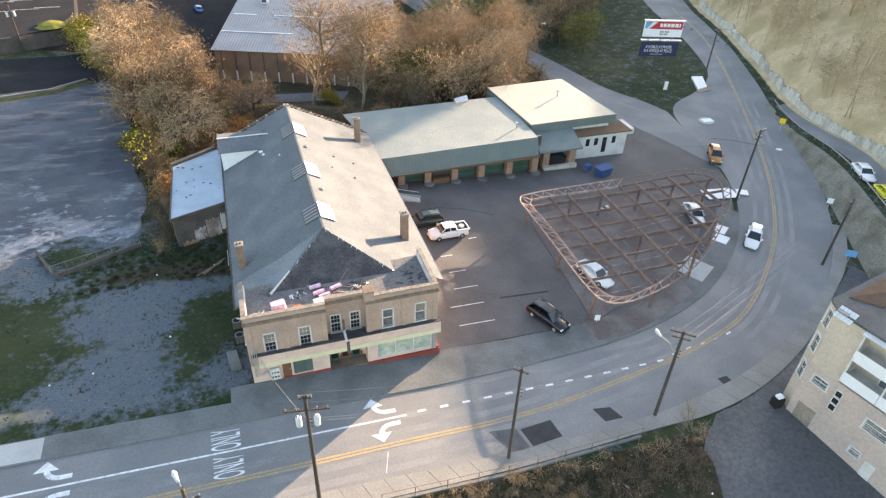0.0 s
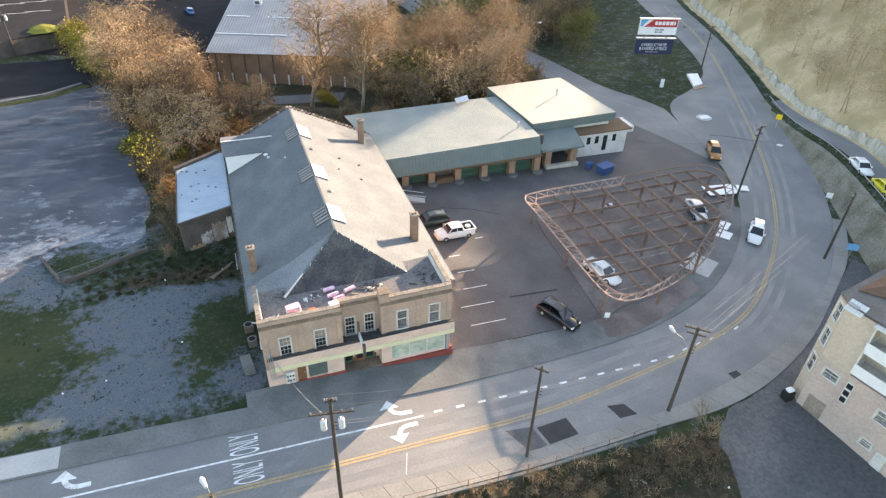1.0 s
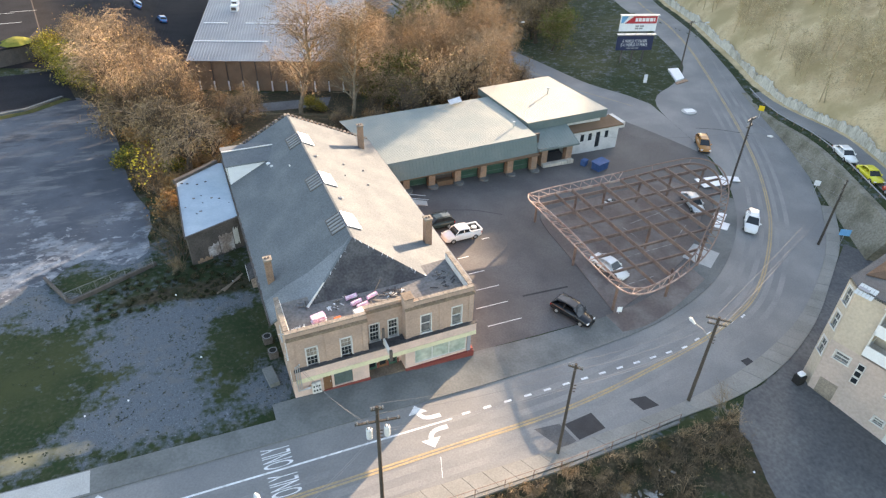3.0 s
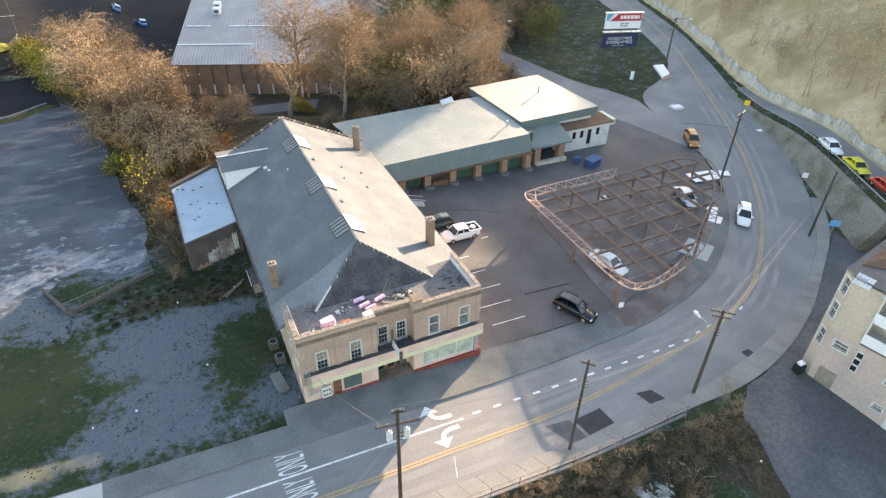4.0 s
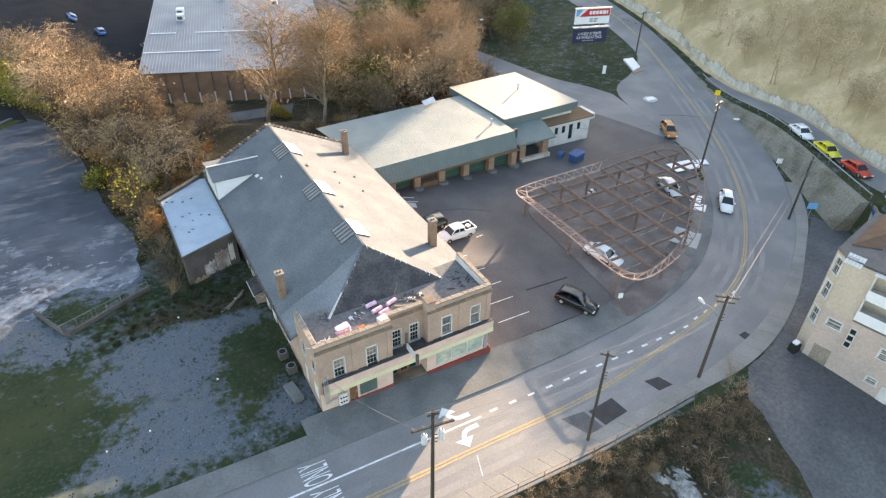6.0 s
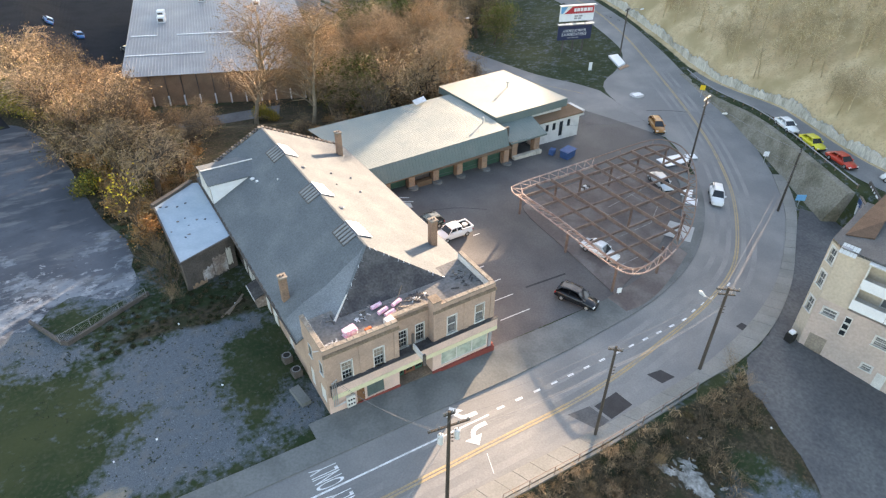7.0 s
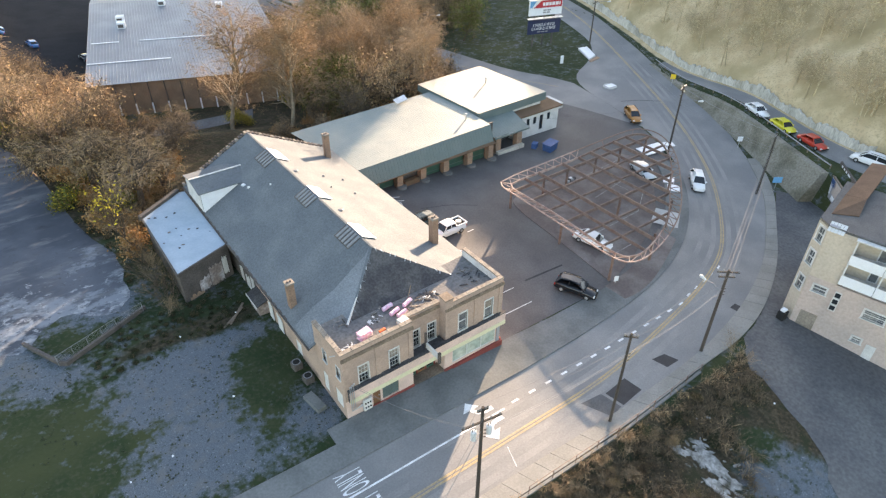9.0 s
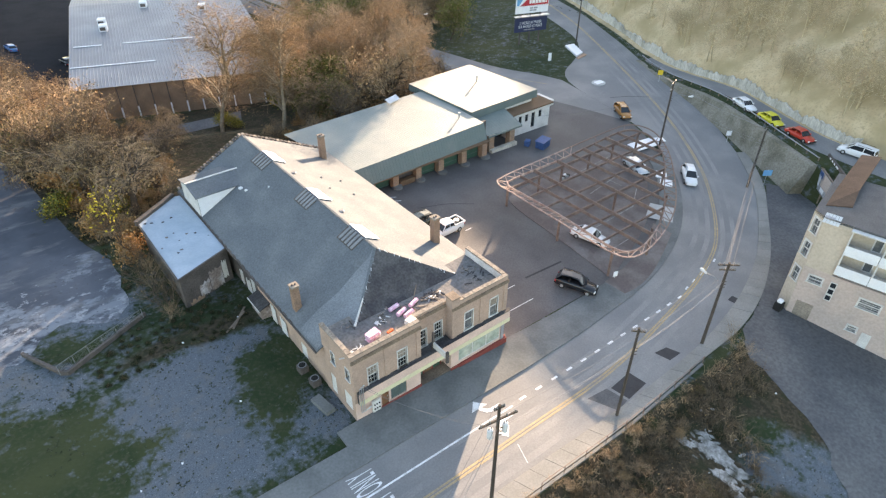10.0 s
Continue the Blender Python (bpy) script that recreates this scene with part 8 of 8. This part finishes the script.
def kinds():
    brown = "brown-leaved deciduous tree with dense fine twigs in late autumn"
    PROTO["brown"] = [plant("tree", brown, "tree", 21 + k, 9.0, 0.34, "bark", "leaf", 4, 0.62, 0.3, (700, 420, 520)[k], 0.1, 0.45, group="trees in the woods", dense=(3, 2, 3)[k], second=("rust_leaf", "green_leaf", "dark_leaf")[k], fall=(0.5, 0.3, 0.6)[k]) for k in range(3)]
    PROTO["tall"] = [plant("tree", "tall pale-barked tree, nearly bare with vines on the trunk", "tree", 41 + k, 14.0, 0.24, "pale_bark", "leaf", 4, 0.5, 0.1, 700, 0.07, 0.35, trunk_part=0.85, group="trees in the woods", dense=8, rungs=8, reach=0.46, fall=0.25) for k in range(2)]
    PROTO["bare"] = [plant("tree", "bare grey-brown tree with a fine twig crown", "tree", 61 + k, 9.0, (0.34, 0.3)[k], "bark", "leaf", 4, 0.58, 0.2, 260, 0.09, 0.4, group="trees in the woods", dense=(2, 3)[k], fall=(0.1, 0.35)[k], twig=("dry_stem", "twig")[k]) for k in range(2)]
    PROTO["hill"] = [plant("tree", "bare grey-brown tree on the hillside", "tree", 65 + k, 9.0, 0.12, "haze_twig", "haze_leaf", 4, 0.52, 0.15, (1500, 600, 1000)[k], 0.10, 0.5, group="trees on the hill", fine=4, dense=3, twig="haze_twig", trunk_part=0.55) for k in range(3)]
    PROTO["yellow"] = [plant("tree", "small tree with sparse yellow leaves beside the lean-to", "tree", 81, 8.0, 0.09, "bark", "yellow_leaf", 4, 0.34, 0.0, 150, 0.15, 0.25, dense=2, trunk_part=0.6, reach=0.7, low=0.6, twig="dry_stem")]
    PROTO["lime_tree"] = [plant("tree", "bushy small tree with yellow green leaves at the lot's edge", "tree", 171 + k, 6.0, 0.1, "bark", "lime_leaf", 3, 0.6, 0.2, 2400, 0.16, 0.5, stems=3, fine=3, trunk_part=0.5, group="trees at the lot's edge", second=("yellow_leaf", "green_leaf")[k]) for k in range(2)]
    PROTO["shrub"] = [plant("shrub", "tangled brown shrub with dry twigs", "shrub", 91 + k, 2.4, 0.035, "twig", "leaf", 3, 0.6, 0.2, 600, 0.08, 0.25, stems=3, fine=3, trunk_part=0.6, group="shrubs on the bank") for k in range(2)]
    PROTO["rust_shrub"] = [plant("shrub", "low shrub with rust orange leaves behind the hall", "shrub", 111 + k, 1.8, 0.03, "twig", "rust_leaf", 3, 0.64, 0.3, 1100, 0.1, 0.3, stems=3, fine=3, trunk_part=0.6, group="bushes at the wood edge", second="leaf") for k in range(2)]
    PROTO["bramble"] = [plant("shrub", "brown bramble tangle with bare stems on the bank", "shrub", 141 + k, 1.9, 0.025, "twig", "dark_leaf", 3, 0.66, 0.5, (420, 260)[k], 0.07, 0.28, stems=4, fine=3, trunk_part=0.6, group="shrubs on the bank", second="leaf", dense=4, twig="dry_stem") for k in range(2)]
    PROTO["sapling"] = [plant("sapling", "thin bare sapling above the bank", "sapling", 151 + k, 4.0, 0.035, "pale_bark", "leaf", 2, 0.26, 0.0, 10, 0.06, 0.2, stems=3, fine=2, trunk_part=0.8, group="shrubs on the bank", dense=2) for k in range(2)]
    PROTO["wand"] = [plant("shrub", "bare shrub of long curved pale stems by the lean-to", "shrub", 161, 3.4, 0.04, "bark", "leaf", 2, 0.42, 0.3, 14, 0.06, 0.2, stems=4, fine=4, trunk_part=0.62, twig="dry_stem", group="bushes at the wood edge", dense=2)]
    PROTO["twiggy"] = [plant("shrub", "bare tangled shrub of pale dry twigs", "shrub", 131 + k, 2.6, 0.03, "pale_bark", "leaf", 3, 0.55, 0.1, 60, 0.06, 0.2, stems=3, fine=3, trunk_part=0.6, group="shrubs on the bank", dense=4) for k in range(2)]
    PROTO["dark_shrub"] = [plant("shrub", "dark brown leafy shrub on the bank", "shrub", 95 + k, 2.2, 0.035, "bark", "dark_leaf", 3, 0.62, 0.2, 1100, 0.09, 0.3, stems=3, fine=3, trunk_part=0.6, group="shrubs on the bank", second="green_leaf") for k in range(2)]
    PROTO["dark_green_shrub"] = [plant("shrub", "dark green weeds and brambles in the field", "shrub", 98, 1.6, 0.03, "bark", "deep_leaf", 3, 0.66, 0.2, 1100, 0.08, 0.3, stems=3, fine=3, trunk_part=0.6, group="weeds in the field", twig="dry_stem")]
    PROTO["green_shrub"] = [plant("shrub", "olive green bush with dense small leaves", "shrub", 101 + k, 2.4, 0.035, "twig", "green_leaf", 3, 0.6, 0.1, 1500, 0.12, 0.3, stems=3, fine=3, trunk_part=0.6, group="bushes at the wood edge", second="yellow_leaf" if k else None) for k in range(2)]
    PROTO["evergreen"] = [plant("tree", "dark green vine-covered tree in the woods", "tree", 121, 9.0, 0.16, "bark", "green_leaf", 4, 0.55, 0.5, 4200, 0.12, 0.45, group="trees in the woods")]


kinds()
PLACED = set()


def set_plant(kind, x, y, height, rnd, sink=0.15):
    p = PROTO[kind][rnd.randrange(len(PROTO[kind]))]
    s = height / p["top"]
    m = pose(x, y, ground_at(x, y) - sink, 0, 0, rnd.uniform(0, 360))
    if p.name in PLACED:
        c = copy_thing(p, m)
    else:
        c = p
        c.matrix_basis = m
        PLACED.add(p.name)
    w = s * rnd.uniform(0.92, 1.12)
    c.scale = (w, w, s)
    return c


def hill_thicket(r, limit):
    """The bare wood that covers the rest of the hill: thin stems, limbs, twigs and a few dry leaves."""
    v, f, m = [], [], []

    def sliver(a, b, w, k):
        d = (b - a).normalized()
        u = d.orthogonal().normalized()
        u.rotate(Matrix.Rotation(r.uniform(0, 6.28), 3, d).to_quaternion())
        i = len(v)
        v.extend(((a - u * w)[:], (a + u * w)[:], (b + u * w * 0.3)[:], (b - u * w * 0.3)[:]))
        f.append((i, i + 1, i + 2, i + 3))
        m.append(k)
    made = tries = 0
    while made < 760 and tries < 12000:
        tries += 1
        x, y = r.uniform(84, 176), r.uniform(-28, 140)
        if not 1.2 < x - np.interp(y, BANK_Y, BANK_X) < 80:
            continue
        h = min(r.uniform(3.0, 9.5), limit(x, y))
        if h < 1.6:
            continue
        made += 1
        p = Vector((x, y, ground_at(x, y) - 0.2))
        d = Vector((r.gauss(0, 0.08), r.gauss(0, 0.08), 1)).normalized()
        top = p + d * h
        for k in range(2):
            sliver(p, top, 0.05 + 0.008 * h, 0)
        for k in range(int(7 + h)):
            s0 = r.uniform(0.25, 0.95)
            a = p.lerp(top, s0)
            w = r.uniform(0, 6.28)
            b = a + Vector((math.cos(w), math.sin(w), r.uniform(0.5, 1.3))) * h * 0.34 * (1.15 - s0)
            sliver(a, b, 0.035, 0)
            for q in range(9):
                c = a.lerp(b, r.uniform(0.3, 1.0))
                e = c + Vector((r.gauss(0, 0.5), r.gauss(0, 0.5), r.gauss(0.35, 0.35)))
                sliver(c, e, 0.018, 1)
                n = Vector((r.gauss(0, 1), r.gauss(0, 1), r.gauss(0, 1))).normalized() * r.uniform(0.08, 0.18)
                sliver(e - n, e + n, 0.09, 2)
    me = bpy.data.meshes.new("hill_thicket")
    me.from_pydata(v, [], f)
    for k in ("haze_twig", "haze_twig", "haze_leaf"):
        me.materials.append(M[k])
    me.polygons.foreach_set("material_index", np.array(m, dtype=np.int32))
    tagged(new("hill_thicket", me), "bare wood of thin trees covering the hill, coloured pale for haze", "thicket", kind="stuff")


def bank_tangle():
    """Arching dead stems, dry grass and fallen leaves over the bank below the street."""
    r = random.Random(77)
    v, f, m = [], [], []

    def blade(a, b, w, k):
        d = (b - a).normalized()
        u = Matrix.Rotation(r.uniform(0, 6.28), 3, d) @ d.orthogonal().normalized()
        i = len(v)
        v.extend(((a - u * w)[:], (a + u * w)[:], (b + u * w * 0.5)[:], (b - u * w * 0.5)[:]))
        f.append((i, i + 1, i + 2, i + 3))
        m.append(k)

    def on_bank(x, y):
        return -19.0 - (32.5 - x) * 0.55 < y < -13.75 and x < 36.5 + (y + 15) * 0.35 and ((x - 23.4) / 2.2) ** 2 + ((y + 19.6) / 3.2) ** 2 > 1 and ((x - 30.5) / 2.8) ** 2 + ((y + 21.0) / 3.0) ** 2 > 1
    made = 0
    while made < 560:
        x, y = r.uniform(2, 38), r.uniform(-32, -13.8)
        if not on_bank(x, y) or noise2(x, y, 0.35, 6.0) + r.uniform(-0.4, 0.3) < -0.15:
            continue
        made += 1
        edge = y > -15.0
        tall = r.uniform(0.35, 0.8) if edge else r.uniform(0.5, 1.3)
        tone = 2 if edge or r.random() < 0.12 else 0
        for k in range(16 if edge else 11):
            a = Vector((x + r.gauss(0, 0.18), y + r.gauss(0, 0.18), ground_at(x, y) - 0.05))
            w = r.uniform(0, 6.28)
            out = Vector((math.cos(w), math.sin(w), 0))
            b = a + out * tall * 0.35 + Vector((0, 0, tall))
            c = b + out * tall * r.uniform(0.3, 0.8) + Vector((0, 0, tall * r.uniform(-0.3, 0.3)))
            blade(a, b, 0.016, tone)
            blade(b, c, 0.011, tone)
            for q in range(3):
                e = b.lerp(c, r.random())
                blade(e, e + Vector((r.gauss(0, 0.16), r.gauss(0, 0.16), r.gauss(0.05, 0.12))), 0.008, tone)
    made = 0
    while made < 5200:
        x, y = r.uniform(2, 38), r.uniform(-32, -13.7)
        if not on_bank(x, y):
            continue
        made += 1
        c = Vector((x, y, ground_at(x, y) + 0.02 + abs(r.gauss(0, 0.12))))
        n = Vector((r.gauss(0, 1), r.gauss(0, 1), r.gauss(0, 0.3))).normalized() * r.uniform(0.04, 0.1)
        blade(c - n, c + n, r.uniform(0.03, 0.07), 3 if r.random() < 0.12 else 1)
    me = bpy.data.meshes.new("bank_tangle")
    me.from_pydata(v, [], f)
    for k in ("dry_stem", "dark_leaf", "twig", "leaf"):
        me.materials.append(M[k])
    me.polygons.foreach_set("material_index", np.array(m, dtype=np.int32))
    tagged(new("bank_tangle", me), "dead brown stems, dry grass and fallen leaves on the bank", "undergrowth", kind="stuff")


bank_tangle()


def woods():
    r = random.Random(7)
    used = []

    def scatter(n, region, kind, h, gap, test=lambda x, y: True, limit=None):
        done = tries = 0
        while done < n and tries < 4000:
            tries += 1
            x, y = r.uniform(*region[0]), r.uniform(*region[1])
            if not test(x, y) or any((x - a) ** 2 + (y - b) ** 2 < gap * gap for a, b in used):
                continue
            height = r.uniform(*h)
            if limit:
                height = min(height, limit(x, y))
                if height < 2.5:
                    continue
            used.append((x, y))
            set_plant(kind(r), x, y, height, r)
            done += 1

    def mixed(*names):
        return lambda q: names[q.randrange(len(names))]
    set_plant("yellow", -8.0, 33.6, 10.0, r)
    for x, y, h in ((-18.2, 83.5, 5.0), (-19.6, 88.5, 6.0), (-21.8, 93.5, 6.0), (-23.8, 98.5, 6.5), (-25.6, 105.0, 6.0), (-15.6, 78.5, 3.5)):
        set_plant("lime_tree", x, y, h, r)
        used.append((x, y))
    for x, y, h in ((18.6, 75.2, 3.4), (20.0, 74.2, 2.4)):
        set_plant("lime_tree", x, y, h, r)
    set_plant("green_shrub", -11.8, 48.4, 3.0, r)
    for x, y, h in ((14.8, 66.0, 24), (21.8, 57.5, 23), (26.5, 60.0, 21)):
        set_plant("tall", x, y, h, r)
    for x, y, h in ((-9.6, 55.0, 12.0), (-1.4, 55.0, 9.5), (-6.0, 48.0, 10.5), (-12.5, 66.0, 13.0)):
        c = copy_thing(PROTO["bare"][0], pose(x, y, ground_at(x, y) - 0.15, 0, 0, r.uniform(0, 360)))
        c.scale = (h / PROTO["bare"][0]["top"],) * 3
        used.append((x, y))
    for x, y, h in ((34.5, 53.8, 13.5), (41.5, 55.0, 14.5), (28.0, 51.0, 10.0)):
        set_plant("bare", x, y, h, r)
    used += [(34.5, 53.8), (41.5, 55.0), (28.0, 51.0), (14.6, 64.5), (21.8, 57.5), (25.5, 62)]

    def clearing(x, y):
        """Bare trodden ground between the wood and the hall."""
        return 0.5 + (y - 49) * 0.46 < x < 17

    def left_wood(x, y):
        return y > 46 - 0.9 * (x + 8) if x > -8 else y > 39 and x > np.interp(y, (37, 48, 62, 76), (-5.5, -9.0, -11.0, -15.5))
    scatter(32, ((-20, 9), (36, 86)), mixed("brown", "bare", "bare", "brown"), (7.5, 14), 3.5, lambda x, y: left_wood(x, y) and not clearing(x, y) and not (x > -3 and y < 46) and not (x > -2 and y > 66) and not (x > -8 and y > 76), limit=lambda x, y: 6.5 if x > -3 else 14)
    scatter(15, ((-24, -4), (73, 104)), mixed("bare", "brown", "bare"), (9, 12.5), 3.8, lambda x, y: -14 - (y - 70) * 0.2 < x < -3 - (y - 76) * 0.27)
    scatter(3, ((17, 34), (50, 56)), mixed("bare"), (4, 6), 4.2)
    scatter(10, ((33, 57), (53, 84)), mixed("bare", "brown"), (7, 10.5), 3.2, lambda x, y: x < 57 - 0.12 * (y - 54))
    scatter(20, ((31, 57), (53, 90)), mixed("tall"), (14, 20.0), 3.2, lambda x, y: x < 57 - 0.12 * (y - 54))
    scatter(4, ((28, 36), (58, 72)), mixed("evergreen"), (9, 12.5), 3.5)
    scatter(14, ((40, 56), (86, 116)), mixed("evergreen", "bare", "brown", "bare"), (9, 14), 3.4, lambda x, y: 41 + 0.4 * (y - 82) < x < 56 - 0.06 * (y - 70))
    scatter(26, ((30, 57), (50, 84)), mixed("shrub", "rust_shrub", "green_shrub"), (1.6, 3.4), 1.8, lambda x, y: y > 53)
    scatter(34, ((66, 96), (72, 130)), mixed("brown", "bare", "evergreen", "bare"), (8, 13), 3.6, lambda x, y: 69 - 0.05 * (y - 70) < x < 66 + (y - 60) * 0.52)
    scatter(26, ((-15, 8), (34, 62)), mixed("green_shrub", "shrub", "rust_shrub", "shrub"), (1.6, 3.2), 1.8, lambda x, y: (x < -3 or y > 41) and x > np.interp(y, (34, 48, 62), (-8.5, -11.5, -12.2)) and not clearing(x, y))
    scatter(12, ((17, 34), (47, 58)), mixed("shrub", "shrub", "rust_shrub"), (1.2, 2.6), 2.0)
    scatter(22, ((-4, 9), (41, 58)), mixed("rust_shrub", "rust_shrub", "shrub"), (0.8, 1.9), 1.3, lambda x, y: y > 41 + 0.2 * abs(x - 2) and not clearing(x + 0.8, y))
    scatter(14, ((-14, -4), (36, 64)), mixed("shrub", "rust_shrub", "twiggy"), (1.6, 3.0), 1.5, lambda x, y: x > np.interp(y, (34, 48, 62), (-8.5, -11, -12)))
    scatter(15, ((-8.6, -6.9), (20.5, 33)), mixed("sapling", "wand", "wand"), (2.4, 4.2), 0.8)
    scatter(5, ((-7.4, -4.6), (19.2, 21.0)), mixed("dark_green_shrub"), (0.6, 1.1), 0.7)
    scatter(70, ((-13, -1.9), (15.2, 21.5)), mixed("dark_green_shrub"), (0.3, 0.8), 0.7, lambda x, y: y > 15.5 + 0.25 * abs(x + 5))
    scatter(12, ((-16, -9), (15.5, 22)), mixed("dark_green_shrub"), (0.4, 0.9), 0.8, lambda x, y: y < 17.6 + 0.45 * (x + 18))
    # weeds along the old yard's edge
    for k in range(26):
        y = 28 + k * 1.4
        x = np.interp(y, (26, 32, 41, 54, 64, 72), (-10.0, -9.4, -11.6, -12.4, -13.5, -15.4)) + r.uniform(-0.3, 0.9)
        set_plant(("dark_green_shrub", "dark_shrub", "dark_green_shrub")[k % 3], x, y, r.uniform(0.4, 1.0), r)
    # the bank below the street
    scatter(60, ((2, 38), (-32, -14.2)), mixed("bramble", "bramble", "dark_shrub", "dark_green_shrub", "bramble"), (0.45, 1.35), 0.85, lambda x, y: y > -19.0 - (32.5 - x) * 0.55 and x < 36.5 + (y + 15) * 0.35 and ((x - 23.4) / 2.4) ** 2 + ((y + 19.6) / 3.4) ** 2 > 1 and ((x - 30.5) / 2.8) ** 2 + ((y + 21.0) / 3.0) ** 2 > 1)
    scatter(46, ((3, 30), (-18, -14.0)), mixed("twiggy", "bramble", "shrub"), (0.8, 1.6), 0.6, lambda x, y: x < 24 and y > -15.6 - (30 - x) * 0.12)
    for x, y, h in ((36.0, -13.9, 4.4), (35.0, -14.3, 3.2), (33.8, -14.8, 2.6)):
        set_plant("sapling", x, y, h, r)
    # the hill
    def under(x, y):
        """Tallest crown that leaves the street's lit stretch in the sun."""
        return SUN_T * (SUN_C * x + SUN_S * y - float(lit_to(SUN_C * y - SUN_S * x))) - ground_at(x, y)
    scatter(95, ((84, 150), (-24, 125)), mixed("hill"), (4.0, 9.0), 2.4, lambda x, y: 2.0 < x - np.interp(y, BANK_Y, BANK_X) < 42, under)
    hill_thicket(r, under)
    for group in PROTO.values():
        for p in group:
            if p.name not in PLACED:
                for o in (*p.children_recursive, p):
                    bpy.data.objects.remove(o)


woods()
